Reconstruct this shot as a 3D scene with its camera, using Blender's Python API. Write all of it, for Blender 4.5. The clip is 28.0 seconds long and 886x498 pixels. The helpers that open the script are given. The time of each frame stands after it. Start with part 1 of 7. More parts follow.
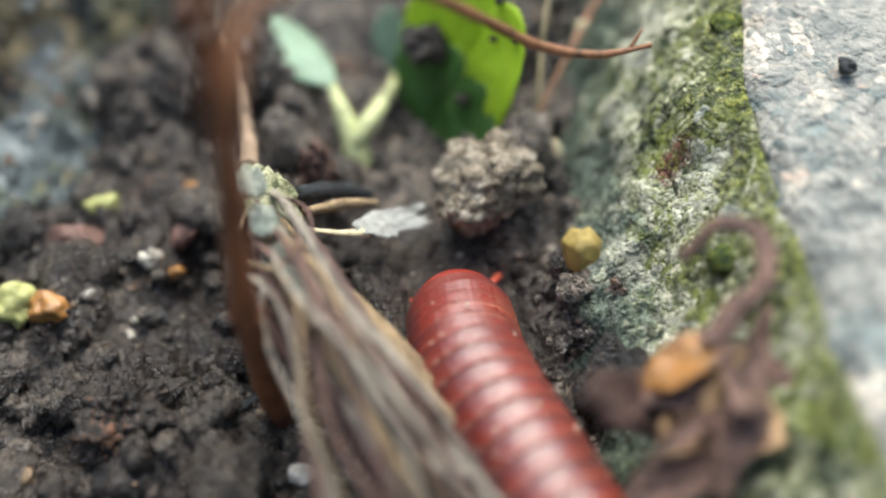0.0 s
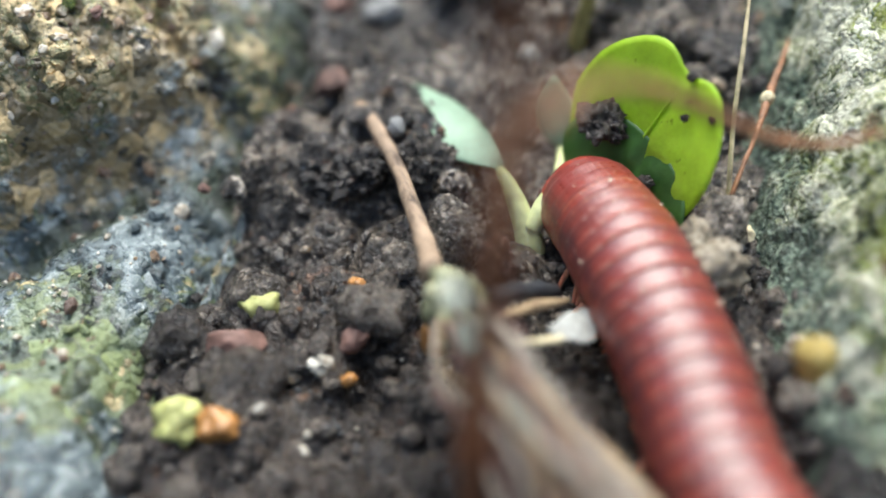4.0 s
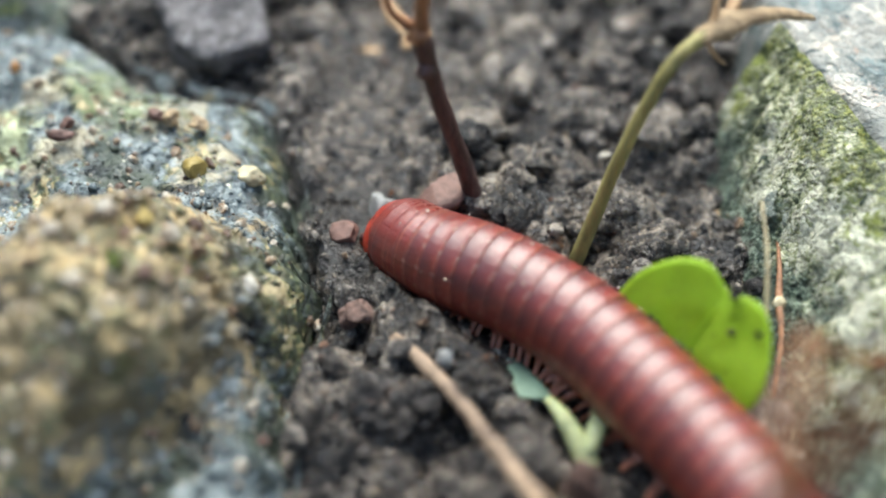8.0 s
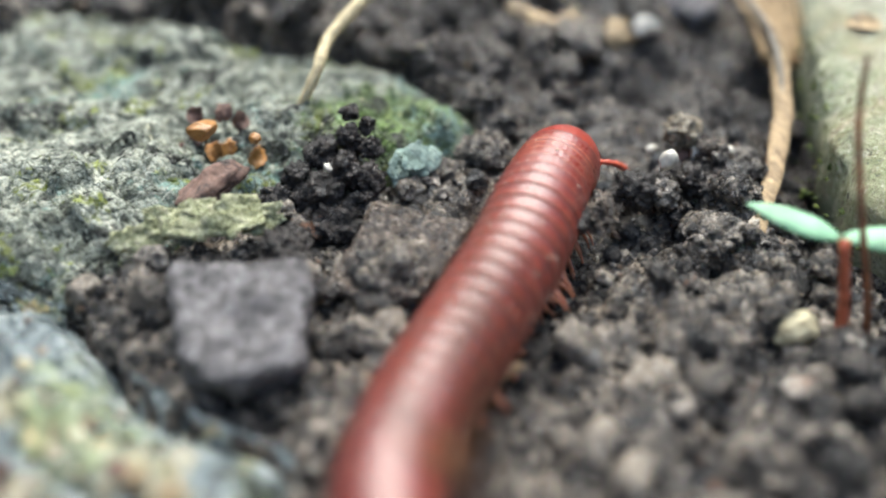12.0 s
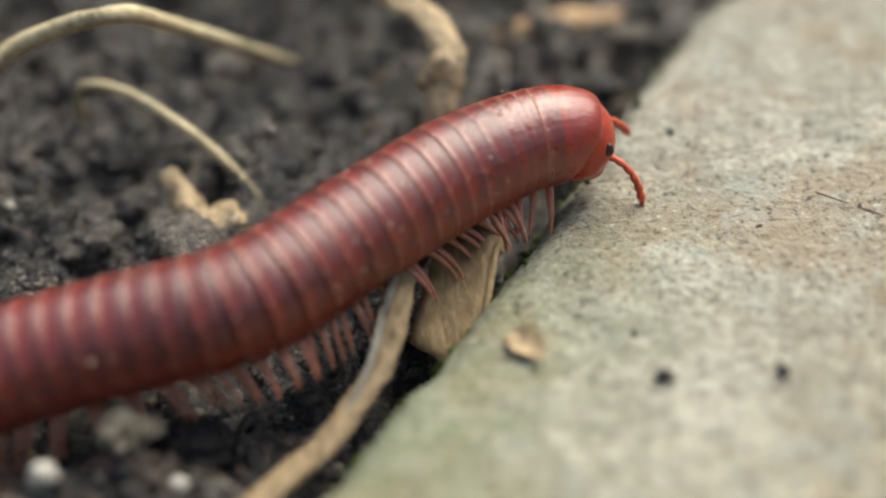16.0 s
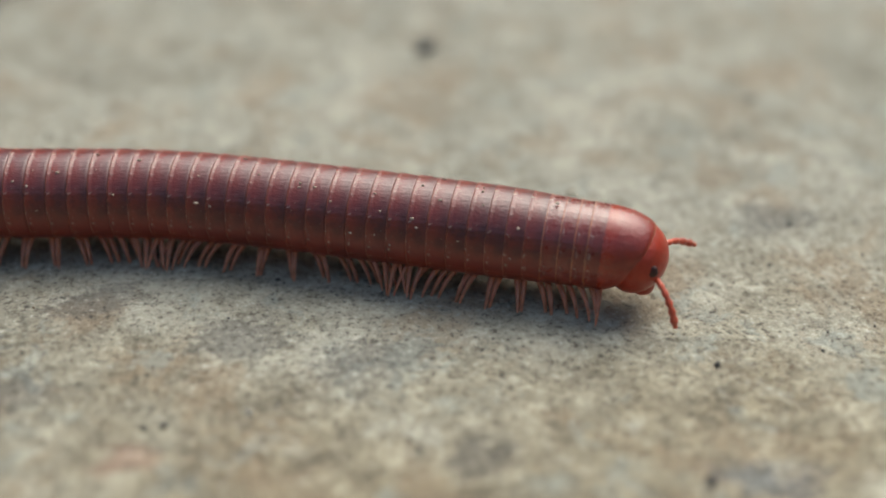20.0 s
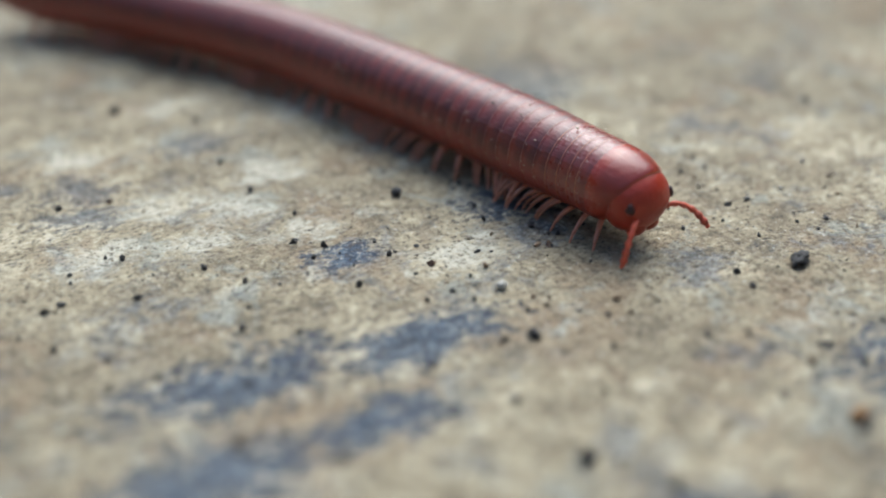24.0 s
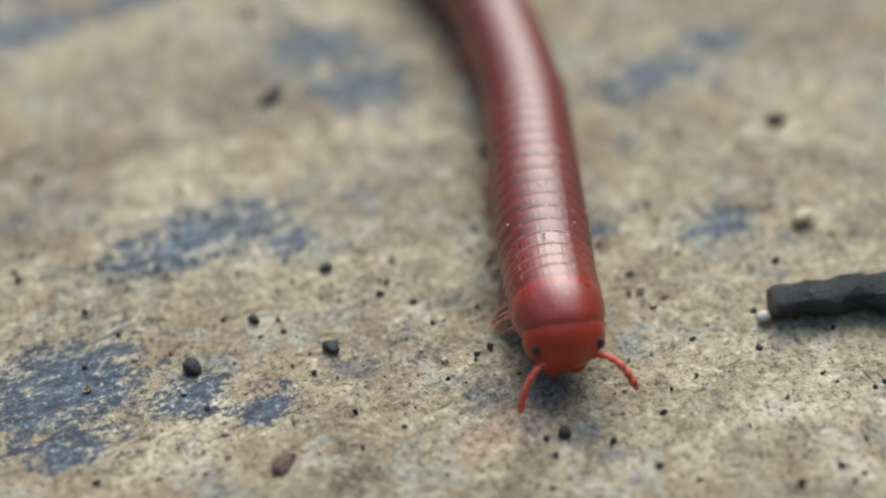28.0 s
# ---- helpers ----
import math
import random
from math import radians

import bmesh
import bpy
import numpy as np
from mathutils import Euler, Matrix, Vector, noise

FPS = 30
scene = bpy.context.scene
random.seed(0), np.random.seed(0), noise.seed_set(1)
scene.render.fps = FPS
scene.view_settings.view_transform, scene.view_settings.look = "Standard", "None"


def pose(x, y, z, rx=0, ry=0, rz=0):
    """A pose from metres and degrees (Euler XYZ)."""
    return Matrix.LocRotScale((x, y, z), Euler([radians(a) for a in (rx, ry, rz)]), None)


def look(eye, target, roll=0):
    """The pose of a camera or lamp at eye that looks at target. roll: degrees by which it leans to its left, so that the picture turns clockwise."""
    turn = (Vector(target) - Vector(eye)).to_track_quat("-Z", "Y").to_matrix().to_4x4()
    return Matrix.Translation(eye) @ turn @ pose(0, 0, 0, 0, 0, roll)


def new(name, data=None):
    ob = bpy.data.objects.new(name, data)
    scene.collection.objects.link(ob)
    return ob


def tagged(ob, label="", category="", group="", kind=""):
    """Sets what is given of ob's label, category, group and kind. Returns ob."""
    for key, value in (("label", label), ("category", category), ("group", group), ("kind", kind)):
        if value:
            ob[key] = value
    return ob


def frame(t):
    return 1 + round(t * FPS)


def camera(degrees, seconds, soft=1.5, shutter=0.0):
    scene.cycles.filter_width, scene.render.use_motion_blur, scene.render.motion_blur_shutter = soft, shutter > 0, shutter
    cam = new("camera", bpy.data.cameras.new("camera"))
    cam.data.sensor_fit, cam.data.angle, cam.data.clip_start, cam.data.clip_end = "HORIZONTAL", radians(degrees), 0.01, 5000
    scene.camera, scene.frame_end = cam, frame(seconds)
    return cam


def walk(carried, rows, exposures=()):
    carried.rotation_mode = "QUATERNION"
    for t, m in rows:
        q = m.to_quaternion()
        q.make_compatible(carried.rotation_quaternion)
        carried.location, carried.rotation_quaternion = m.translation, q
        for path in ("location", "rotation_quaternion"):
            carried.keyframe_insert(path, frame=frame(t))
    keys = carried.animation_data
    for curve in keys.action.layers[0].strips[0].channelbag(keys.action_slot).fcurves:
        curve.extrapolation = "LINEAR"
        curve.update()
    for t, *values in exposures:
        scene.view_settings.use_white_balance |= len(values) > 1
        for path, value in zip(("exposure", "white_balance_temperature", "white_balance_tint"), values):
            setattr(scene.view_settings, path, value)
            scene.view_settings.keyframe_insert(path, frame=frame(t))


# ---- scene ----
FOV = 41.0
MM = 0.001
cam = camera(FOV, 28.0, soft=1.9)
cam.data.dof.use_dof = True
cam.data.dof.aperture_fstop = 11.0

# seconds, place in millimetres, turn in degrees
PATH = [
    (0, -118.54, -120.71, 49.16, 35.53, 3.50, -30.09),
    (0.5, -118.79, -119.70, 49.44, 35.98, 3.35, -30.05),
    (1, -118.05, -118.48, 48.13, 36.43, 3.67, -29.84),
    (1.5, -114.71, -117.65, 47.06, 36.69, 3.51, -29.16),
    (2, -114.10, -116.14, 45.52, 37.05, 3.83, -27.87),
    (2.5, -111.40, -111.33, 42.85, 37.80, 4.47, -25.59),
    (3, -115.16, -114.91, 44.06, 37.01, 4.48, -25.94),
    (3.5, -117.93, -114.75, 45.12, 36.93, 3.98, -26.84),
    (4, -123.02, -110.08, 48.31, 35.85, 4.58, -30.67),
    (4.5, -125.30, -107.51, 44.91, 37.56, 3.17, -34.70),
    (6.5, -130.85, -97.29, 48.16, 40.78, -0.94, -41.16),
    (7, -132.21, -96.37, 48.87, 40.29, -0.94, -41.28),
    (7.5, -133.92, -96.34, 50.65, 41.34, -0.99, -41.41),
    (8, -135.03, -97.38, 52.96, 42.36, -2.07, -42.28),
    (8.5, -135.35, -97.09, 53.92, 42.77, -2.18, -42.05),
    (9, -136.08, -94.25, 54.14, 43.47, -1.60, -41.27),
    (9.5, -137.02, -89.78, 51.97, 44.28, -0.11, -40.29),
    (10, -135.64, -86.66, 50.18, 45.29, 0.42, -38.85),
    (10.5, -132.73, -86.74, 50.11, 45.84, -0.44, -38.93),
    (11, -126.15, -82.96, 46.05, 47.55, -1.52, -37.05),
    (11.5, -117.34, -81.92, 48.78, 47.73, -2.37, -33.82),
    (12, -113.55, -79.60, 46.40, 48.39, -1.20, -31.64),
    (12.5, -100.79, -81.77, 46.19, 48.78, -0.43, -28.81),
    (14.5, -64.19, -73.17, 49.05, 43.99, 2.62, -9.22),
    (15, -60.31, -69.23, 43.45, 45.44, 3.03, -6.56),
    (15.5, -54.58, -66.54, 43.17, 47.86, 2.26, -4.75),
    (16, -50.15, -69.56, 40.92, 48.96, 2.13, -4.44),
    (16.5, -47.77, -71.40, 41.45, 53.79, 0.43, -6.77),
    (17, -41.49, -74.37, 43.03, 56.37, 1.20, -8.07),
    (17.5, -28.29, -77.89, 43.20, 58.36, 2.61, -8.28),
    (18, -20.99, -79.00, 44.20, 57.63, 2.66, -7.80),
    (18.5, -11.54, -81.94, 44.43, 56.84, 2.10, -8.45),
    (19, -5.03, -85.15, 44.91, 56.65, 1.57, -9.42),
    (19.5, 4.89, -89.38, 43.45, 57.18, 1.28, -10.65),
    (20, 9.21, -91.89, 45.34, 55.55, -1.13, -11.86),
    (20.5, 15.03, -101.61, 47.94, 54.55, -2.08, -13.66),
    (21, 17.02, -107.26, 48.47, 55.27, -1.89, -14.98),
    (21.5, 22.78, -118.84, 43.32, 58.87, -1.86, -20.23),
    (22, 27.44, -129.19, 42.40, 59.24, -2.12, -22.02),
    (22.5, 33.50, -135.90, 42.32, 59.29, -2.09, -24.22),
    (24.5, 48.13, -171.73, 42.43, 57.20, 1.52, -22.87),
    (25, 47.75, -180.07, 43.50, 56.47, 0.79, -24.38),
    (25.5, 47.13, -185.97, 44.51, 54.78, -0.99, -26.40),
    (26, 50.12, -191.87, 42.66, 55.99, -0.93, -27.14),
    (26.5, 50.53, -198.63, 43.83, 55.55, -1.24, -27.88),
    (27, 48.17, -200.70, 45.87, 53.22, -0.87, -27.39),
    (27.5, 49.82, -203.05, 50.78, 50.05, 0.12, -26.24),
    (28, 50.35, -210.78, 53.10, 47.77, 1.66, -24.88),
]
walk(cam, [(t, pose(x * MM, y * MM, z * MM, rx, ry, rz)) for t, x, y, z, rx, ry, rz in PATH],
     [(0.0, 1.22, 6450.0, 5.0), (1.0, 1.3, 6350.0, 4.5), (2.0, 1.12, 6450.0, 5.0), (3.0, 1.4, 6380.0, 5.0), (4.5, 1.46, 6200.0, 4.0), (6.5, 1.42, 6200.0, 2.5), (9.0, 1.4, 6300.0, 2.8),
      (12.5, 1.51, 6450.0, 4.0), (14.5, 1.12, 6900.0, 3.5), (17.0, 0.86, 6800.0, 3.0), (18.5, 0.77, 6600.0, 2.5), (20.0, 0.51, 6600.0, 2.5), (21.0, 0.49, 6650.0, 2.0), (22.5, 0.51, 6350.0, 3.5),
      (24.5, 0.63, 5900.0, 3.5), (27.0, 0.63, 5950.0, 3.5), (28.0, 0.57, 6200.0, 3.7)])

# ---- light: a bright hazy sky, the sun a wide soft disc ----
SUN_TO = Vector((0.45, 0.62, 1.0)).normalized()
world = bpy.data.worlds.new("sky")
scene.world = world
world.use_nodes = True
wn = world.node_tree
sky = wn.nodes.new("ShaderNodeTexSky")
sky.sky_type = 'NISHITA'
sky.sun_disc = False
sky.sun_elevation = math.asin(SUN_TO.z)
sky.sun_rotation = math.atan2(SUN_TO.x, SUN_TO.y)
sky.dust_density = 3.0
sky.air_density = 1.0
bg = wn.nodes["Background"]
bg.inputs["Strength"].default_value = 0.15
wn.links.new(sky.outputs[0], bg.inputs["Color"])
sun = new("sun", bpy.data.lights.new("sun", 'SUN'))
sun.data.energy = 2.2
sun.data.angle = radians(58)
sun.data.color = (1.0, 0.985, 0.96)
sun.matrix_world = look(SUN_TO * 2, (0, 0, 0))


# ---- small numeric tools (millimetres) ----
def vnoise(p, seed=0):
    p = np.asarray(p, float)
    i = np.floor(p).astype(np.int64)
    f = p - i
    u = f * f * (3 - 2 * f)

    def h(dx, dy, dz):
        n = ((i[..., 0] + dx) * 374761393 + (i[..., 1] + dy) * 668265263 + (i[..., 2] + dz) * 1442695041 + seed * 974711) & 0xFFFFFFFF
        n = ((n ^ (n >> 13)) * 1274126177) & 0xFFFFFFFF
        n = ((n ^ (n >> 15)) * 668265261) & 0xFFFFFFFF
        return ((n ^ (n >> 16)) & 0xFFFF) / 65535.0
    ux, uy, uz = u[..., 0], u[..., 1], u[..., 2]
    a = h(0, 0, 0) * (1 - ux) + h(1, 0, 0) * ux
    b = h(0, 1, 0) * (1 - ux) + h(1, 1, 0) * ux
    c = h(0, 0, 1) * (1 - ux) + h(1, 0, 1) * ux
    d = h(0, 1, 1) * (1 - ux) + h(1, 1, 1) * ux
    return (a * (1 - uy) + b * uy) * (1 - uz) + (c * (1 - uy) + d * uy) * uz


def fbm(p, size, octaves=3, seed=0, gain=0.5):
    p = np.asarray(p, float) / size
    out, amp, tot = 0, 1.0, 0
    for k in range(octaves):
        out = out + amp * (vnoise(p * 2.03 ** k + 17.3 * k, seed + k) * 2 - 1)
        tot += amp
        amp *= gain
    return out / tot


def cells(p, size, seed=0, flat=True):
    """Distance to the nearest of scattered seeds, in cell widths, and that seed's own random number."""
    p = np.asarray(p, float) / size
    i = np.floor(p).astype(np.int64)
    best = np.full(p.shape[:-1], 9.0)
    own = np.zeros(p.shape[:-1])
    for dx in (-1, 0, 1):
        for dy in (-1, 0, 1):
            for dz in ((0,) if flat else (-1, 0, 1)):
                c = i + (dx, dy, dz)
                n = (c[..., 0] * 374761393 + c[..., 1] * 668265263 + (0 if flat else c[..., 2]) * 1442695041 + seed * 974711) & 0xFFFFFFFF
                r = []
                for _ in range(4):
                    n = ((n ^ (n >> 13)) * 1274126177 + 12345) & 0xFFFFFFFF
                    n = (n ^ (n >> 16)) & 0xFFFFFFFF
                    r.append((n & 0xFFFF) / 65535.0)
                d = (p[..., 0] - c[..., 0] - r[0]) ** 2 + (p[..., 1] - c[..., 1] - r[1]) ** 2
                if not flat:
                    d = d + (p[..., 2] - c[..., 2] - r[2]) ** 2
                d = np.sqrt(d)
                own = np.where(d < best, r[3], own)
                best = np.minimum(best, d)
    return best, own


def crumbly(p, size, seed=0):
    """Heaped crumbs: rounded domes of uneven height with sharp clefts, 0 to 1."""
    q = p + 0.35 * size * np.stack([fbm(p, size * 0.7, 2, seed + 5), fbm(p, size * 0.7, 2, seed + 6), 0 * p[..., 0]], -1)
    d, own = cells(q, size, seed)
    return np.sqrt(np.clip(1 - (d / 0.85) ** 2, 0, 1)) * (0.35 + 0.65 * own)


def xyz(x, y, z=0.0):
    x, y = np.asarray(x, float), np.asarray(y, float)
    return np.stack([x, y, np.broadcast_to(z, x.shape)], -1)


def spline(pts, n=8, closed=False):
    p = np.array(pts, float)
    if closed:
        q = np.vstack([p[-1], p, p[0], p[1]])
        m = len(p)
    else:
        q = np.vstack([2 * p[0] - p[1], p, 2 * p[-1] - p[-2]])
        m = len(p) - 1
    t = np.linspace(0, 1, n, endpoint=False)[:, None]
    out = []
    for k in range(m):
        a, b, c, d = q[k:k + 4]
        out.append(0.5 * (2 * b + (c - a) * t + (2 * a - 5 * b + 4 * c - d) * t ** 2 + (3 * b - a - 3 * c + d) * t ** 3))
    if not closed:
        out.append(p[-1:])
    return np.vstack(out)


def resample(line, step):
    s = np.r_[0, np.cumsum(np.linalg.norm(np.diff(line, axis=0), axis=1))]
    t = np.linspace(0, s[-1], max(2, int(s[-1] / step)))
    return np.stack([np.interp(t, s, line[:, k]) for k in range(line.shape[1])], 1)


ORIGIN = {}


def mesh_data(name, verts, faces, mat, smooth=True):
    me = bpy.data.meshes.new(name)
    verts = np.asarray(verts, float) * MM
    if isinstance(faces, np.ndarray):
        n, k = faces.shape
        me.vertices.add(len(verts))
        me.vertices.foreach_set("co", verts.astype(np.float32).ravel())
        me.loops.add(n * k)
        me.loops.foreach_set("vertex_index", faces.astype(np.int32).ravel())
        me.polygons.add(n)
        me.polygons.foreach_set("loop_start", np.arange(0, n * k, k, dtype=np.int32))
    else:
        me.from_pydata(verts.tolist(), [], [list(map(int, f)) for f in faces])
    me.polygons.foreach_set("use_smooth", np.full(len(me.polygons), smooth, bool))
    me.materials.append(mat)
    me.update(calc_edges=True)
    return me


def solid(name, verts, faces, mat, base=None, smooth=True):
    """A top-level mesh; verts in world millimetres, its origin at base."""
    verts = np.asarray(verts, float)
    base = np.array(base if base is not None else (*verts[:, :2].mean(0), verts[:, 2].min()), float)
    ob = new(name, mesh_data(name, verts - base, faces, mat, smooth))
    ob.location = base * MM
    ORIGIN[ob.name] = base
    return ob


def thing(name, base):
    ob = new(name)
    ob.empty_display_size = 0.002
    ob.location = np.array(base, float) * MM
    ORIGIN[ob.name] = np.array(base, float)
    return ob


def part(name, geo, mat, parent, label="", smooth=True):
    """One mesh under a thing or a part; geo in world millimetres."""
    verts, faces = geo
    base = ORIGIN[parent.name]
    ob = new(name, mesh_data(name, np.asarray(verts, float) - base, faces, mat, smooth))
    ob.parent = parent
    ORIGIN[ob.name] = base
    if label:
        ob["label"] = label
    return ob


def join(*geos):
    vs, fs, n = [], [], 0
    for v, f in geos:
        vs.append(np.asarray(v, float))
        fs += [[i + n for i in face] for face in f]
        n += len(v)
    return np.vstack(vs), fs


def grid_faces(rows, cols, wrap=False):
    r, c = np.meshgrid(np.arange(rows - 1), np.arange(cols if wrap else cols - 1), indexing="ij")
    a = r * cols + c
    b = r * cols + (c + 1) % cols
    return np.stack([a, b, b + cols, a + cols], -1).reshape(-1, 4)


def tube(points, radii, sides=10, rough=0.0, seed=0, flat=1.0, n=6, caps=True):
    """A bent tapered stalk through points, with uneven skin."""
    ctl = np.c_[np.array(points, float), np.array(radii, float)]
    line = spline(ctl, n) if len(ctl) > 2 else np.array([ctl[0] + (ctl[1] - ctl[0]) * t for t in np.linspace(0, 1, n)])
    p, r = line[:, :3], np.maximum(line[:, 3], 0.01)
    d = np.gradient(p, axis=0)
    d /= np.linalg.norm(d, axis=1)[:, None] + 1e-9
    ref = np.array([0.0, 0, 1]) if abs(d[:, 2]).mean() < 0.8 else np.array([1.0, 0, 0])
    u = np.cross(d, ref)
    u /= np.linalg.norm(u, axis=1)[:, None] + 1e-9
    w = np.cross(u, d)
    a = np.linspace(0, 2 * math.pi, sides, endpoint=False)
    ring = np.cos(a)[None, :, None] * u[:, None] + flat * np.sin(a)[None, :, None] * w[:, None]
    v = p[:, None] + ring * r[:, None, None]
    v = v.reshape(-1, 3)
    if rough:
        k = fbm(v, max(0.35, float(r.mean()) * 1.5), 3, seed)
        v = v + (ring * r[:, None, None]).reshape(-1, 3) * (k * rough)[:, None]
    f = grid_faces(len(p), sides, True).tolist()
    if caps:
        f.append(list(range(sides - 1, -1, -1)))
        f.append(list(range((len(p) - 1) * sides, len(p) * sides)))
    return v, f


def ico(sub):
    bm = bmesh.new()
    bmesh.ops.create_icosphere(bm, subdivisions=sub, radius=1.0)
    v = np.array([x.co[:] for x in bm.verts])
    f = [[x.index for x in y.verts] for y in bm.faces]
    bm.free()
    return v, f


ICO = {k: ico(k) for k in (1, 2, 3, 4, 5)}


def lump(center, size, sub=3, rough=0.3, grain=0.8, seed=0, turn=0.0, octaves=3, lean=0.0, knobs=0.0, cut=0):
    """An uneven body: crumb, pebble, bead; knobs gives a crumbly skin, cut chips flat facets off it."""
    v, f = ICO[sub]
    size = np.array(size if np.ndim(size) else (size,) * 3, float)
    k = 1 + rough * fbm(v * 1.0 + seed * 3.7, grain, octaves, seed)
    if knobs:
        for size_k, part_k in ((0.5, 0.35), (0.24, 0.3)):
            d, own = cells(v + seed * 1.9, size_k, seed, False)
            k = k * (1 - part_k * knobs * np.clip(d, 0, 1) * (0.5 + own))
    v = v * k[:, None]
    rng = np.random.default_rng(seed + 77)
    for _ in range(cut):
        n = rng.standard_normal(3)
        n /= np.linalg.norm(n)
        over = v @ n - rng.uniform(0.55, 0.85)
        v = v - np.maximum(over, 0)[:, None] * n * 0.92
    v = v * size
    m = np.array(Euler((lean, lean * 0.6, turn)).to_matrix())
    return v @ m.T + np.array(center, float), f


def blade(base, tip, up, width, thick=0.18, bend=0.0, cup=0.12, n=14, m=9, shape=0.8, notch=0.0, seed=0):
    """A leaf: base to tip, broad across, cupped and bent towards up."""
    base, tip, up = (np.array(x, float) for x in (base, tip, up))
    ax = tip - base
    length = np.linalg.norm(ax)
    ax /= length
    side = np.cross(up, ax)
    side /= np.linalg.norm(side)
    up = np.cross(ax, side)
    t = np.linspace(0, 1, n)
    w = width / 2 * np.sin(np.pi * np.clip(t, 0.02, 0.985) ** shape) ** 0.75
    s = np.linspace(-1, 1, m)
    tt, ss = np.meshgrid(t, s, indexing="ij")
    along = tt * length - notch * length * np.exp(-(ss / 0.22) ** 2) * tt ** 6
    across = ss * w[:, None]
    lift = cup * width * (ss ** 2) * np.sin(np.pi * tt) + bend * length * (tt * (1 - tt)) * 2
    wav = 0.03 * width * fbm(np.stack([along, across, 0 * along], -1).reshape(-1, 3), width * 0.4, 2, seed).reshape(along.shape)
    v = base + along[..., None] * ax + across[..., None] * side + (lift + wav)[..., None] * up
    top = v.reshape(-1, 3)
    edge = (1 - np.abs(ss) ** 4).reshape(-1, 1) * np.sin(np.pi * np.clip(tt, 0.04, 0.96)).reshape(-1, 1) ** 0.3
    low = top - up * thick * (0.25 + 0.75 * edge)
    f = grid_faces(n, m)
    k = n * m
    faces = f.tolist() + (f[:, ::-1] + k).tolist()
    rim = [i for i in range(m)] + [i * m + m - 1 for i in range(1, n)] + [(n - 1) * m + j for j in range(m - 2, -1, -1)] + [i * m for i in range(n - 2, 0, -1)]
    for a, b in zip(rim, rim[1:] + rim[:1]):
        faces.append([a, a + k, b + k, b])
    return np.vstack([top, low]), faces


def scrap_sheet(c, along, across, thick=0.2, seed=0, n=26, ragged=0.5, curl=0.3, m=9):
    """A ragged thin scrap: bark flake, leaf piece, chip."""
    c, along, across = (np.array(x, float) for x in (c, along, across))
    up = np.cross(along, across)
    up /= np.linalg.norm(up)
    a = np.linspace(0, 2 * math.pi, n, endpoint=False)
    e = 1 + ragged * fbm(np.c_[np.cos(a), np.sin(a), 0 * a] * 1.3 + seed, 0.6, 4, seed, 0.7)
    rows = []
    wide = np.linalg.norm(across)
    for side in (1, -1):
        for r in (np.linspace(0.05, 1, m) if side == 1 else np.linspace(1, 0.05, m)):
            p = c + (np.cos(a) * e * r)[:, None] * along + (np.sin(a) * e * r)[:, None] * across
            h = curl * wide * (r * np.cos(a * 1.0 + seed)) ** 2 + 0.25 * wide * fbm(p, wide * 0.8, 3, seed + 3)
            rows.append(p + up * (h + side * thick * 0.5 * (1 - 0.7 * r ** 4))[:, None])
    v = np.vstack(rows)
    f = grid_faces(2 * m, n, True).tolist() + [list(range(n - 1, -1, -1)), list(range((2 * m - 1) * n, 2 * m * n))]
    return v, f


# ---- materials ----
def mat_nodes(name):
    m = bpy.data.materials.new(name)
    m.use_nodes = True
    t = m.node_tree
    return m, t, t.nodes["Principled BSDF"]


def coords(t, kind="Object"):
    return t.nodes.new("ShaderNodeTexCoord").outputs[kind]


def world_pos(t):
    return t.nodes.new("ShaderNodeNewGeometry").outputs["Position"]


def tex(t, vec, mm, detail=5.0, rough=0.6, distort=0.0, stretch=None):
    n = t.nodes.new("ShaderNodeTexNoise")
    n.inputs["Scale"].default_value = 1000.0 / mm
    n.inputs["Detail"].default_value = detail
    n.inputs["Roughness"].default_value = rough
    n.inputs["Distortion"].default_value = distort
    if stretch:
        mp = t.nodes.new("ShaderNodeVectorMath")
        mp.operation = 'MULTIPLY'
        mp.inputs[1].default_value = stretch
        t.links.new(vec, mp.inputs[0])
        vec = mp.outputs[0]
    t.links.new(vec, n.inputs["Vector"])
    return n.outputs["Fac"]


def ramp(t, fac, stops):
    r = t.nodes.new("ShaderNodeValToRGB")
    e = r.color_ramp.elements
    while len(e) < len(stops):
        e.new(0.5)
    for k, (pos, col) in enumerate(stops):
        e[k].position = pos
        e[k].color = (*col, 1) if len(col) == 3 else col
    t.links.new(fac, r.inputs["Fac"])
    return r.outputs["Color"]


def blend(t, fac, a, b, how='MIX'):
    n = t.nodes.new("ShaderNodeMix")
    n.data_type = 'RGBA'
    n.blend_type = how
    for sock, val in ((n.inputs[0], fac), (n.inputs[6], a), (n.inputs[7], b)):
        if isinstance(val, (int, float)):
            sock.default_value = val
        elif isinstance(val, tuple):
            sock.default_value = (*val, 1)
        else:
            t.links.new(val, sock)
    return n.outputs[2]


def calc(t, op, a, b=0.0, c=None):
    n = t.nodes.new("ShaderNodeMath")
    n.operation = op
    for k, val in enumerate((a, b, c)):
        if val is None:
            continue
        if isinstance(val, (int, float)):
            n.inputs[k].default_value = val
        else:
            t.links.new(val, n.inputs[k])
    return n.outputs[0]


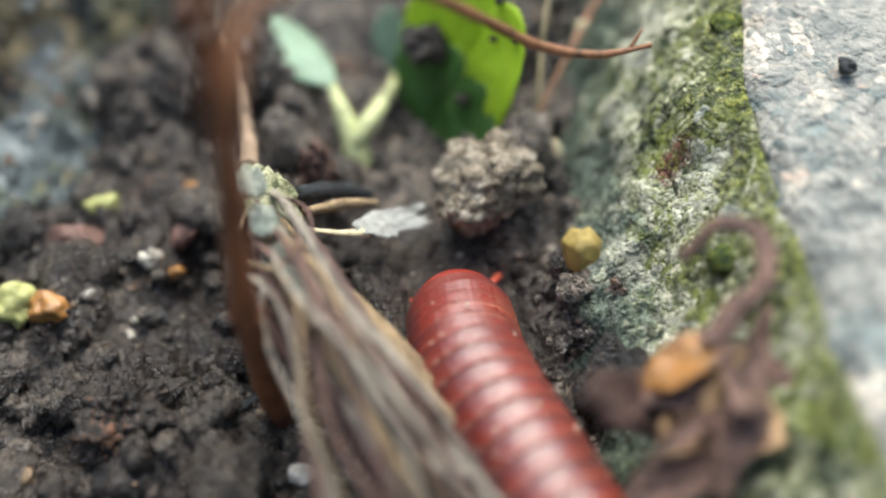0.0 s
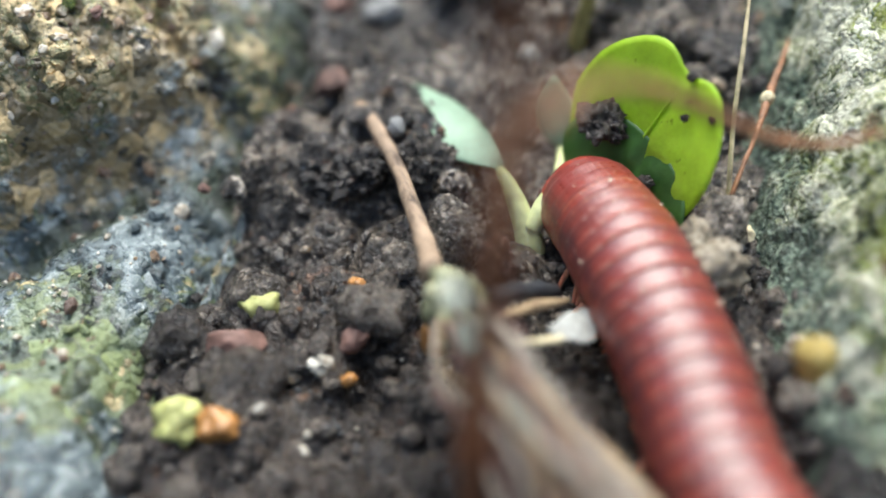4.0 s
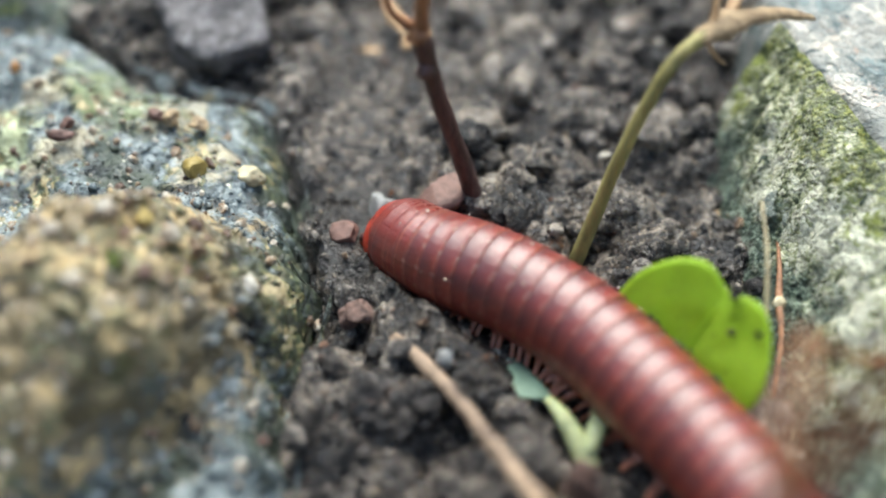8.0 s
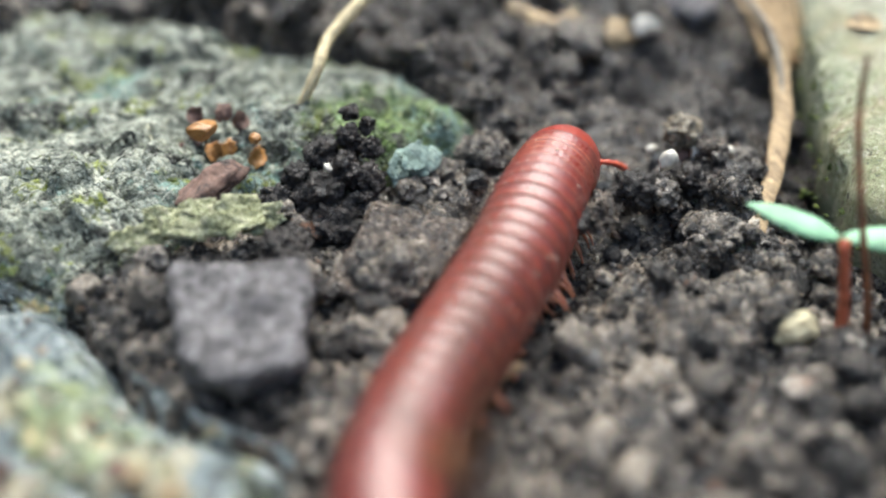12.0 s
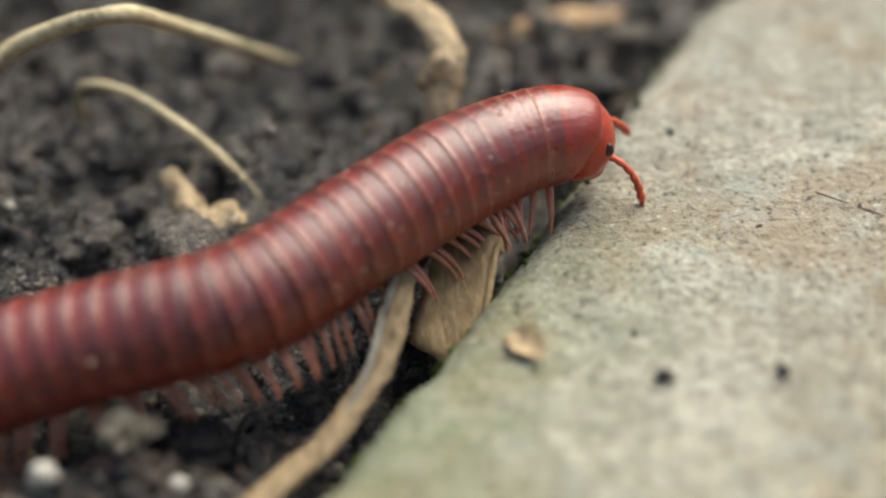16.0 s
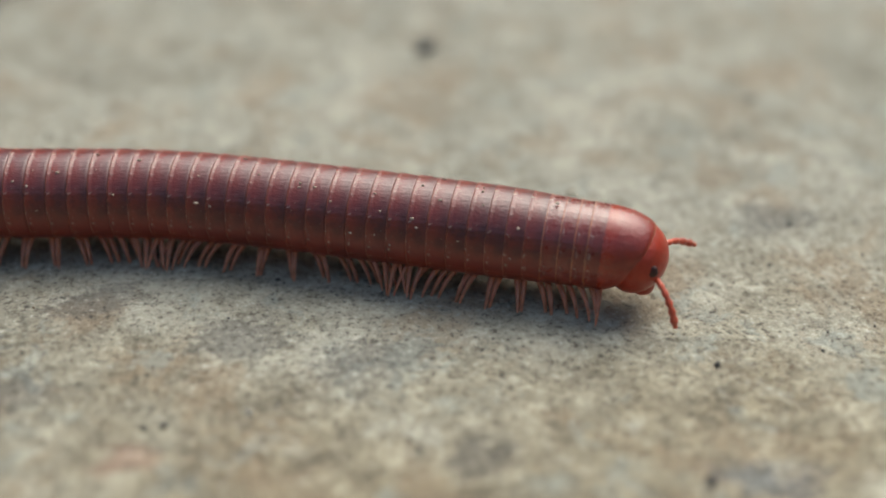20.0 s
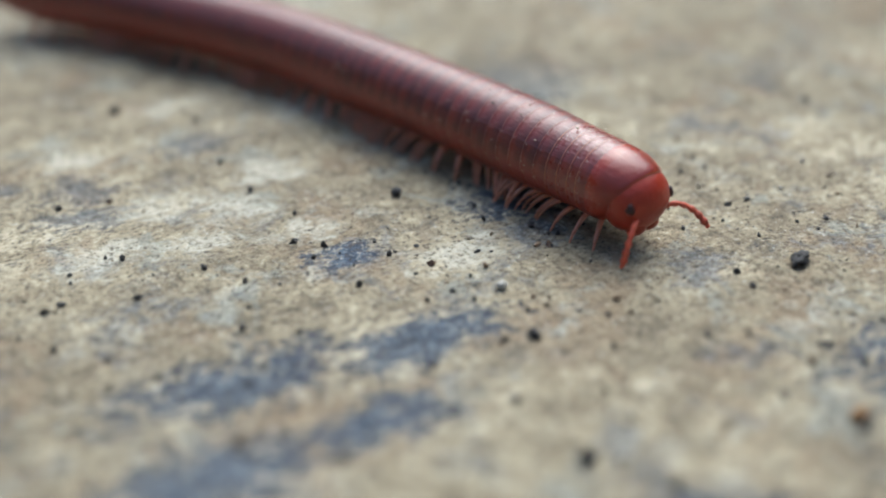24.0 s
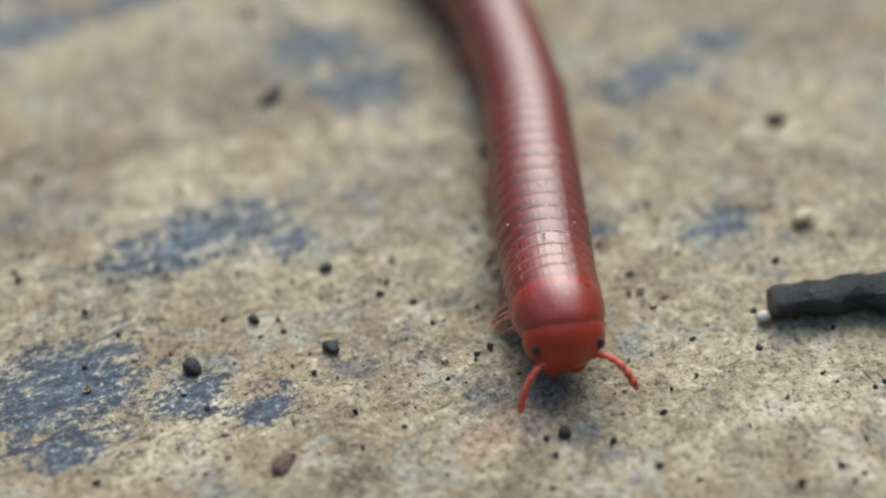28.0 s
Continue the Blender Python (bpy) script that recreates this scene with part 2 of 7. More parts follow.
def step(t, val, lo, hi):
    n = t.nodes.new("ShaderNodeMapRange")
    n.interpolation_type = 'SMOOTHSTEP'
    n.inputs[1].default_value = lo
    n.inputs[2].default_value = hi
    t.links.new(val, n.inputs[0])
    return n.outputs[0]


def bump(t, b, height, mm, strength=1.0, after=None):
    n = t.nodes.new("ShaderNodeBump")
    n.inputs["Distance"].default_value = abs(mm) * MM
    n.invert = mm < 0
    n.inputs["Strength"].default_value = strength
    t.links.new(height, n.inputs["Height"])
    if after is not None:
        t.links.new(after, n.inputs["Normal"])
    t.links.new(n.outputs[0], b.inputs["Normal"])
    return n.outputs[0]


def island(t):
    return t.nodes.new("ShaderNodeNewGeometry").outputs["Random Per Island"]


def obj_rand(t):
    return t.nodes.new("ShaderNodeObjectInfo").outputs["Random"]


def voronoi(t, vec, mm, feature='F1'):
    n = t.nodes.new("ShaderNodeTexVoronoi")
    n.feature = feature
    n.inputs["Scale"].default_value = 1000.0 / mm
    t.links.new(vec, n.inputs["Vector"])
    return n


def warped(t, v, mm, amount):
    """The place shifted by noise, so that edges run ragged."""
    w = t.nodes.new("ShaderNodeTexNoise")
    w.inputs["Scale"].default_value = 1000.0 / mm
    w.inputs["Detail"].default_value = 5
    t.links.new(v, w.inputs["Vector"])
    k = t.nodes.new("ShaderNodeVectorMath")
    k.operation = 'MULTIPLY_ADD'
    k.inputs[1].default_value = (amount * 2 * MM,) * 3
    k.inputs[2].default_value = (-amount * MM,) * 3
    t.links.new(w.outputs["Color"], k.inputs[0])
    q = t.nodes.new("ShaderNodeVectorMath")
    q.operation = 'ADD'
    t.links.new(k.outputs[0], q.inputs[0])
    t.links.new(v, q.inputs[1])
    return q.outputs[0]


def spots_near(t, vec, spots):
    """Distance, in radii, to the nearest of some round patches."""
    low = None
    for x, y, rx, ry in spots:
        d = t.nodes.new("ShaderNodeVectorMath")
        d.operation = 'SUBTRACT'
        d.inputs[1].default_value = (x * MM, y * MM, 0)
        t.links.new(vec, d.inputs[0])
        k = t.nodes.new("ShaderNodeVectorMath")
        k.operation = 'MULTIPLY'
        k.inputs[1].default_value = (1000 / rx, 1000 / ry, 0)
        t.links.new(d.outputs[0], k.inputs[0])
        q = t.nodes.new("ShaderNodeVectorMath")
        q.operation = 'LENGTH'
        t.links.new(k.outputs[0], q.inputs[0])
        low = q.outputs["Value"] if low is None else calc(t, 'MINIMUM', low, q.outputs["Value"])
    return low


def grainy(name, stops, big=6.0, small=0.8, rough=(0.55, 0.9), relief=0.25, spec=0.4, tint=None, per=None, chips=0.7, chip_vary=0.5, patches=()):
    """A mottled mineral or earthy surface of grains in several sizes."""
    m, t, b = mat_nodes(name)
    v = world_pos(t)
    w = warped(t, v, small, small * 0.4)
    n1, n2, n3 = tex(t, v, big, 4), tex(t, v, small, 6, 0.75), tex(t, v, small * 0.25, 3)
    vor, fine = voronoi(t, w, chips), voronoi(t, w, chips * 0.38)
    sep = t.nodes.new("ShaderNodeSeparateColor")
    t.links.new(vor.outputs["Color"], sep.inputs[0])
    sep2 = t.nodes.new("ShaderNodeSeparateColor")
    t.links.new(fine.outputs["Color"], sep2.inputs[0])
    mix = calc(t, 'ADD', calc(t, 'MULTIPLY', n1, 0.4), calc(t, 'MULTIPLY', n2, 0.6))
    mix = calc(t, 'ADD', mix, calc(t, 'MULTIPLY', calc(t, 'SUBTRACT', sep.outputs[0], 0.5), chip_vary * 0.3))
    mix = calc(t, 'ADD', mix, calc(t, 'MULTIPLY', calc(t, 'SUBTRACT', sep2.outputs[0], 0.5), chip_vary * 0.3))
    if per == "island":
        mix = calc(t, 'ADD', mix, calc(t, 'MULTIPLY', calc(t, 'SUBTRACT', island(t), 0.5), 0.5))
    col = ramp(t, mix, stops)
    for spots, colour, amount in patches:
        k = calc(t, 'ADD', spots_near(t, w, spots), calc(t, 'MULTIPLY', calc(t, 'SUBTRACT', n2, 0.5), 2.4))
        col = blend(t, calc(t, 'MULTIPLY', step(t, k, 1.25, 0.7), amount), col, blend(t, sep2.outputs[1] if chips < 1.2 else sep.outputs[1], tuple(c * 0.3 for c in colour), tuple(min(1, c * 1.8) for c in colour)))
    for colour, mm, lo, hi in tint or ():
        k = calc(t, 'ADD', tex(t, v, mm, 6, 0.7, 0.4), calc(t, 'MULTIPLY', calc(t, 'SUBTRACT', sep2.outputs[1], 0.5), 0.12))
        col = blend(t, step(t, k, lo, hi), col, blend(t, sep.outputs[2], tuple(c * 0.6 for c in colour), tuple(min(1, c * 1.35) for c in colour)))
    t.links.new(col, b.inputs["Base Color"])
    r = t.nodes.new("ShaderNodeMapRange")
    r.inputs[1].default_value, r.inputs[2].default_value = 0.2, 0.8
    r.inputs[3].default_value, r.inputs[4].default_value = rough
    t.links.new(sep.outputs[1], r.inputs[0])
    t.links.new(r.outputs[0], b.inputs["Roughness"])
    b.inputs["Specular IOR Level"].default_value = spec
    k = bump(t, b, n2, relief)
    k = bump(t, b, vor.outputs["Distance"], -relief * 0.8, 1.0, k)
    k = bump(t, b, fine.outputs["Distance"], -relief * 0.4, 1.0, k)
    bump(t, b, n3, relief * 0.25, 1.0, k)
    return m


def plain(name, col, rough=0.5, mm=0.8, vary=0.35, relief=0.06, spec=0.4, stretch=None, dark=None, sss=0.0, space="Object"):
    """One-coloured organic matter with streaks and wear."""
    m, t, b = mat_nodes(name)
    v = coords(t, space)
    n1, n2 = tex(t, v, mm * 4, 3, 0.6, 0.0, stretch), tex(t, v, mm, 5, 0.65, 0.0, stretch)
    dark = dark or tuple(c * (1 - vary) * 0.6 for c in col)
    lite = tuple(min(1, c * (1 + vary)) for c in col)
    mix = calc(t, 'ADD', calc(t, 'MULTIPLY', n1, 0.5), calc(t, 'MULTIPLY', n2, 0.5))
    t.links.new(ramp(t, mix, [(0.32, dark), (0.5, col), (0.68, lite)]), b.inputs["Base Color"])
    b.inputs["Roughness"].default_value = rough
    b.inputs["Specular IOR Level"].default_value = spec
    if sss:
        b.inputs["Subsurface Weight"].default_value = sss
        b.inputs["Subsurface Radius"].default_value = (0.001, 0.0008, 0.0004)
    n3 = tex(t, v, mm * 0.3, 4, 0.7, 0.0, stretch)
    k = bump(t, b, n2, relief)
    bump(t, b, n3, relief * 0.5, 1.0, k)
    return m


# damp brown-black earth in trough and by slab; gap shade painted in near-black
DAMP_SHADE = [([(-119, -84, 16, 14), (-105, -89, 9, 8)], (0.03, 0.02, 0.013), 0.75), ([(-103, -58, 4, 5), (-102, -52, 2.5, 4)], (0.018, 0.014, 0.010), 0.8), ([(-57, -30, 15, 13), (-64, -8, 16, 16), (-60, 14, 30, 16), (-40, 24, 20, 20)], (0.016, 0.012, 0.010), 0.55)]
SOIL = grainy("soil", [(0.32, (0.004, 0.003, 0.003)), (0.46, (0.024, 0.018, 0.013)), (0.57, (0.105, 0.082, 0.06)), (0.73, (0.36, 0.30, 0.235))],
              4.5, 0.9, (0.1, 0.5), 0.45, 0.7, chips=0.9, chip_vary=0.9, tint=[((0.14, 0.07, 0.035), 4, 0.64, 0.70), ((0.005, 0.004, 0.004), 6, 0.56, 0.66)], patches=DAMP_SHADE)
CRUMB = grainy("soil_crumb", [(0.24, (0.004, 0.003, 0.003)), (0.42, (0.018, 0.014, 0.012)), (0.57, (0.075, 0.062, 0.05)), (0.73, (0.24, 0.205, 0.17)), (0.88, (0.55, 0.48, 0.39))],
               3.5, 0.5, (0.2, 0.7), 0.22, 0.55, per="island", chips=0.6, chip_vary=0.8, tint=[((0.15, 0.07, 0.035), 6, 0.62, 0.68), ((0.10, 0.115, 0.125), 5, 0.64, 0.70)], patches=DAMP_SHADE)
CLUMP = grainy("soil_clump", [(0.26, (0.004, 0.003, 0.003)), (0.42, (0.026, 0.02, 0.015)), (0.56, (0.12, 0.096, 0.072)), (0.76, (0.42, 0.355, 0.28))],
               3.0, 0.5, (0.1, 0.55), 0.4, 0.7, per="island", chips=0.55, chip_vary=1.0, patches=DAMP_SHADE)
GRIT = grainy("grit", [(0.25, (0.08, 0.045, 0.03)), (0.45, (0.24, 0.16, 0.09)), (0.6, (0.34, 0.30, 0.23)), (0.85, (0.58, 0.54, 0.45))],
              2.0, 0.5, (0.2, 0.6), 0.1, 0.5, per="island")


def slab_material():
    """Weathered pale stone with blue-grey and white crusts and dark specks."""
    m, t, b = mat_nodes("slab_stone")
    v = world_pos(t)
    w = warped(t, v, 3.0, 2.2)
    n1, n2, n3 = tex(t, v, 14, 4, 0.6), tex(t, v, 2.6, 6, 0.72, 0.3), tex(t, v, 0.45, 4, 0.75)
    fine = tex(t, v, 1.1, 7, 0.78, 0.3, (0.6, 1.2, 1.0))
    mix = calc(t, 'ADD', calc(t, 'ADD', calc(t, 'MULTIPLY', n1, 0.26), calc(t, 'MULTIPLY', n2, 0.34)), calc(t, 'ADD', calc(t, 'MULTIPLY', fine, 0.2), calc(t, 'MULTIPLY', n3, 0.2)))
    grey = ramp(t, mix, [(0.38, (0.135, 0.117, 0.083)), (0.45, (0.24, 0.22, 0.167)), (0.515, (0.34, 0.317, 0.25)), (0.60, (0.49, 0.46, 0.365))])
    tan = ramp(t, mix, [(0.39, (0.105, 0.082, 0.052)), (0.46, (0.225, 0.183, 0.117)), (0.52, (0.36, 0.30, 0.193)), (0.60, (0.60, 0.525, 0.365))])
    sep = t.nodes.new("ShaderNodeSeparateXYZ")
    t.links.new(v, sep.inputs[0])
    south = step(t, calc(t, 'ADD', sep.outputs["Y"], calc(t, 'MULTIPLY', calc(t, 'SUBTRACT', n1, 0.5), 0.06)), -0.022, -0.06)
    col = blend(t, south, grey, tan)
    # warm and pinkish bare places, cool and pale ones
    col = blend(t, calc(t, 'MULTIPLY', step(t, tex(t, v, 9, 6, 0.7, 0.5), 0.50, 0.62), 0.5), col, (0.27, 0.185, 0.108))
    col = blend(t, calc(t, 'MULTIPLY', step(t, tex(t, w, 6, 6, 0.72, 0.2), 0.55, 0.62), 0.55), col, (0.30, 0.315, 0.27))
    col = blend(t, calc(t, 'MULTIPLY', step(t, tex(t, w, 4.2, 6, 0.72, 0.2), 0.57, 0.64), 0.45), col, (0.54, 0.51, 0.41))
    col = blend(t, calc(t, 'MULTIPLY', step(t, tex(t, w, 2.4, 6, 0.75, 0.2), 0.60, 0.66), 0.42), col, (0.14, 0.112, 0.08))
    # green film along the damp edge
    edge = step(t, calc(t, 'ADD', calc(t, 'SUBTRACT', calc(t, 'MULTIPLY', sep.outputs["X"], 0.84), calc(t, 'MULTIPLY', sep.outputs["Y"], 0.54)),
                        calc(t, 'MULTIPLY', n2, 0.016)), -0.003, -0.019)
    damp = calc(t, 'MULTIPLY', edge, step(t, sep.outputs["Y"], -0.016, -0.032))
    col = blend(t, calc(t, 'MULTIPLY', calc(t, 'MULTIPLY', damp, 0.62), step(t, fine, 0.3, 0.55)), col, (0.12, 0.17, 0.06))

    def crust(spots, speckle, reach, lo, hi):
        k = calc(t, 'ADD', spots_near(t, w, spots), calc(t, 'MULTIPLY', calc(t, 'SUBTRACT', speckle, 0.5), reach))
        return step(t, k, hi, lo)
    salt = calc(t, 'ADD', calc(t, 'MULTIPLY', fine, 0.6), calc(t, 'MULTIPLY', n3, 0.4))
    blue = crust([(56, -108.5, 6.5, 2.4), (53, -116, 6, 2.6), (62.5, -115, 4.5, 2), (46, -117, 3.5, 2), (95, -123, 6, 4.5), (74.5, -130, 4.5, 3.0),
                  (67.5, -109, 5.5, 2.4), (59.5, -148.5, 7, 2.8), (91, -163, 3.2, 1.5), (97, -146, 5, 2.6), (116, -132.7, 5, 4.2), (109, -121.2, 6.0, 2.8),
                  (88, -79, 6, 5), (51, -86, 3.5, 1.8), (81, -96, 5, 2.5), (60.9, -78.6, 2.4, 1.4), (51.3, -82.5, 2.8, 1.4), (46, -79.5, 2.0, 1.0), (52, -86.2, 1.2, 1.8), (48, -158, 5, 4)], salt, 8.0, 0.6, 1.3)
    some = crust([(75.8, -136.8, 4.2, 2.6), (97, -127.4, 2.7, 1.5), (64.5, -151.5, 1.8, 1.5), (83, -156.5, 2.0, 1.2), (82.8, -159.6, 2.1, 1.3), (104, -143.8, 3.0, 2.1),
                  (54.9, -162.1, 2.4, 1.4), (47.6, -163.2, 2.6, 1.3), (58.5, -164.8, 2.3, 1.2), (79.4, -77.8, 3.0, 2.3), (36, -52, 3.0, 1.6), (60.2, -78.1, 2.0, 1.6),
                  (51.1, -81.3, 1.8, 1.8), (66, -98, 2.2, 1.3)], salt, 8.0, 0.6, 1.3)
    mask = calc(t, 'MAXIMUM', blue, some)
    bluec = ramp(t, salt, [(0.36, (0.008, 0.013, 0.022)), (0.46, (0.03, 0.052, 0.086)), (0.54, (0.085, 0.125, 0.175)), (0.64, (0.28, 0.29, 0.28))])
    col = blend(t, calc(t, 'MULTIPLY', mask, calc(t, 'ADD', 0.5, calc(t, 'MULTIPLY', step(t, sep.outputs["Y"], -0.082, -0.10), 0.38))), col, bluec)
    # thin blue-grey bloom that wanders between the patches, on the far part of the slab
    veil = calc(t, 'MULTIPLY', step(t, tex(t, w, 8, 6, 0.75), 0.52, 0.66), step(t, sep.outputs["Y"], -0.06, -0.10))
    col = blend(t, calc(t, 'MULTIPLY', veil, 0.6), col, bluec)
    wmask = crust([(56.5, -87, 2.7, 1.9), (61.5, -89.5, 2.4, 2.0), (65, -84.5, 2, 1.4), (65, -94, 2.6, 1.2), (51, -92, 2.6, 1.6), (57, -93, 2.6, 1.4), (73, -101, 3, 1.8),
                   (70, -75.5, 2.8, 2.6), (60.2, -70.8, 3.2, 1.3), (64.7, -85.5, 2.6, 1.3), (36.8, -78.4, 2.4, 1.2), (51, -77, 2.2, 1.6), (44, -55, 3.0, 1.5), (37.8, -78.2, 1.8, 1.4), (41.7, -83.5, 2.2, 1.0)], calc(t, 'ADD', calc(t, 'MULTIPLY', n2, 0.5), calc(t, 'MULTIPLY', salt, 0.5)), 10.0, 0.3, 1.5)
    col = blend(t, calc(t, 'MULTIPLY', wmask, 0.62), col, ramp(t, n3, [(0.35, (0.48, 0.44, 0.33)), (0.6, (0.74, 0.71, 0.58))]))
    dmask = crust([(9.4, -34.6, 3.4, 1.6), (16.8, -38.1, 4, 2.2), (21.6, -47.2, 2.6, 2), (0.6, -29.5, 3.4, 1.4), (47.5, -28.0, 3.6, 1.8), (-11.9, -27.6, 2.0, 1.6), (-13.7, -31.5, 1.6, 0.8),
                   (-21.1, -21.9, 2.4, 1.2), (-4, -37, 3, 1.4), (-11.7, -27.9, 1.5, 1.2), (-12.4, -29.9, 1.2, 0.6)], salt, 4.5, 0.5, 1.3)
    col = blend(t, calc(t, 'MULTIPLY', dmask, 0.5), col, (0.09, 0.085, 0.078))
    rust = crust([(70.5, -172.5, 3.2, 1.6), (3, -44, 2.2, 1.2)], salt, 2.5, 0.4, 1.3)
    col = blend(t, calc(t, 'MULTIPLY', rust, 0.3), col, (0.40, 0.16, 0.11))
    # fine grains, dark pits and pale flecks
    pit = voronoi(t, w, 1.1)
    pm = calc(t, 'MULTIPLY', step(t, pit.outputs["Distance"], 0.24, 0.10), step(t, tex(t, v, 5, 4, 0.7), 0.45, 0.6))
    col = blend(t, calc(t, 'MULTIPLY', pm, 0.8), col, (0.035, 0.03, 0.026))
    col = blend(t, calc(t, 'MULTIPLY', step(t, n3, 0.46, 0.36), 0.75), col, (0.075, 0.06, 0.046))
    grit = tex(t, v, 0.9, 6, 0.8, 0.2, (0.5, 1.3, 1.0))
    col = blend(t, calc(t, 'MULTIPLY', step(t, grit, 0.45, 0.36), calc(t, 'MULTIPLY', south, 0.6)), col, (0.085, 0.066, 0.045))
    col = blend(t, calc(t, 'MULTIPLY', step(t, n3, 0.59, 0.69), 0.5), col, (0.66, 0.63, 0.55))
    t.links.new(col, b.inputs["Base Color"])
    b.inputs["Roughness"].default_value = 0.78
    b.inputs["Specular IOR Level"].default_value = 0.35
    k = bump(t, b, n2, 0.38)
    k = bump(t, b, fine, 0.2, 1.0, k)
    k = bump(t, b, pit.outputs["Distance"], 0.12, 1.0, k)
    bump(t, b, n3, 0.09, 1.0, k)
    return m


SLAB = slab_material()
ROCK = grainy("blue_grey_rock", [(0.32, (0.009, 0.013, 0.014)), (0.44, (0.052, 0.070, 0.073)), (0.56, (0.145, 0.178, 0.18)), (0.74, (0.40, 0.43, 0.40))],
              11.0, 1.8, (0.14, 0.6), 0.36, 0.6, chips=1.3, chip_vary=0.6,
              patches=[([(-120, -55, 11, 7.5), (-116, -49, 3, 2)], (0.36, 0.26, 0.12), 0.85), ([(-108, -36, 3, 5), (-127, -72, 4, 5)], (0.16, 0.19, 0.06), 0.6),
                       # black-green moss on the rim; cleft and overhang shade painted in the same tone
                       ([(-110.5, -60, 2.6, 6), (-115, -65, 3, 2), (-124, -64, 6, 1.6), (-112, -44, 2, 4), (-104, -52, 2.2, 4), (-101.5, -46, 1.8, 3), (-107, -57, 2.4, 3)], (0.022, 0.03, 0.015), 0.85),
                       ([(-111, -33.1, 2.2, 1.6), (-107.5, -47, 2.4, 1.8), (-106, -41, 2.6, 1.6), (-113.5, -38.7, 2.6, 1.6), (-130, -40, 5, 3)], (0.36, 0.31, 0.20), 0.6),
                       ([(-115.4, -34.6, 2.4, 3.0), (-118, -30, 3, 2), (-126, -33, 4, 2)], (0.42, 0.45, 0.24), 0.6)],
              tint=[((0.07, 0.09, 0.03), 6, 0.54, 0.62), ((0.40, 0.32, 0.17), 6, 0.59, 0.65), ((0.17, 0.10, 0.07), 3.4, 0.63, 0.69), ((0.014, 0.016, 0.014), 3.4, 0.58, 0.66), ((0.60, 0.58, 0.44), 3.0, 0.66, 0.71)])


def bank_material():
    """Crust on damp stone: blue-green film low down, yellow and white lichen above it, dark moss under the edge."""
    m = grainy("mossy_rock", [(0.3, (0.03, 0.04, 0.018)), (0.42, (0.15, 0.17, 0.08)), (0.52, (0.38, 0.40, 0.22)), (0.64, (0.76, 0.74, 0.56))],
               6.0, 1.0, (0.4, 0.85), 0.55, 0.4, chips=0.8, chip_vary=0.8,
               patches=[([(-91.4, -91.5, 0.9, 0.8)], (0.20, 0.055, 0.03), 0.9)],
               tint=[((0.21, 0.24, 0.05), 7, 0.53, 0.62), ((0.02, 0.045, 0.03), 5, 0.58, 0.64), ((0.60, 0.60, 0.46), 6, 0.52, 0.60)])
    t, b = m.node_tree, m.node_tree.nodes["Principled BSDF"]
    old = b.inputs["Base Color"].links[0].from_socket
    v = world_pos(t)
    sep = t.nodes.new("ShaderNodeSeparateXYZ")
    t.links.new(v, sep.inputs[0])
    n = tex(t, v, 3.0, 6, 0.75)
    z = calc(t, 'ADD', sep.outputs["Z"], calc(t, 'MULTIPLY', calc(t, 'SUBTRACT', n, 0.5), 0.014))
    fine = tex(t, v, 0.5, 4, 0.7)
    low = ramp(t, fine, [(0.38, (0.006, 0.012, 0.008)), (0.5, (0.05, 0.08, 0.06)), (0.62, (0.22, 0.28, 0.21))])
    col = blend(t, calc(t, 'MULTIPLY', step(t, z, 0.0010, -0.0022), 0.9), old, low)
    high = ramp(t, fine, [(0.38, (0.015, 0.025, 0.006)), (0.5, (0.08, 0.105, 0.015)), (0.62, (0.3, 0.31, 0.06))])
    col = blend(t, calc(t, 'MULTIPLY', step(t, z, 0.0025, 0.0045), 0.8), col, high)
    t.links.new(col, b.inputs["Base Color"])
    return m


MOSSROCK = bank_material()
SHELFROCK = grainy("pale_mossy_rock", [(0.3, (0.04, 0.044, 0.032)), (0.43, (0.14, 0.153, 0.115)), (0.55, (0.29, 0.31, 0.25)), (0.75, (0.56, 0.56, 0.44))],
                  6.0, 1.0, (0.35, 0.8), 0.5, 0.45, chips=0.9, chip_vary=0.8,
                  patches=[([(-80, -20.5, 6, 4.5)], (0.13, 0.20, 0.05), 0.85)],
                  tint=[((0.20, 0.30, 0.25), 8, 0.55, 0.64), ((0.20, 0.23, 0.05), 4.5, 0.56, 0.64), ((0.02, 0.022, 0.016), 4.2, 0.53, 0.62), ((0.60, 0.58, 0.40), 2.4, 0.64, 0.70)])
PALESTONE = grainy("pale_stone", [(0.3, (0.09, 0.10, 0.095)), (0.44, (0.20, 0.21, 0.19)), (0.55, (0.28, 0.275, 0.24)), (0.74, (0.44, 0.42, 0.36))],
                   9.0, 2.0, (0.5, 0.9), 0.35, 0.3, chips=1.3, chip_vary=0.4,
                   tint=[((0.15, 0.18, 0.17), 7, 0.52, 0.60), ((0.40, 0.30, 0.23), 4, 0.62, 0.70), ((0.08, 0.095, 0.09), 2.5, 0.62, 0.68), ((0.48, 0.43, 0.35), 3.6, 0.56, 0.63)])
CLODSTONE = grainy("grey_clod", [(0.3, (0.03, 0.027, 0.026)), (0.45, (0.14, 0.128, 0.127)), (0.58, (0.27, 0.25, 0.25)), (0.78, (0.52, 0.49, 0.48))],
                   4.0, 0.7, (0.3, 0.75), 0.5, 0.45, chips=0.5, chip_vary=0.8)

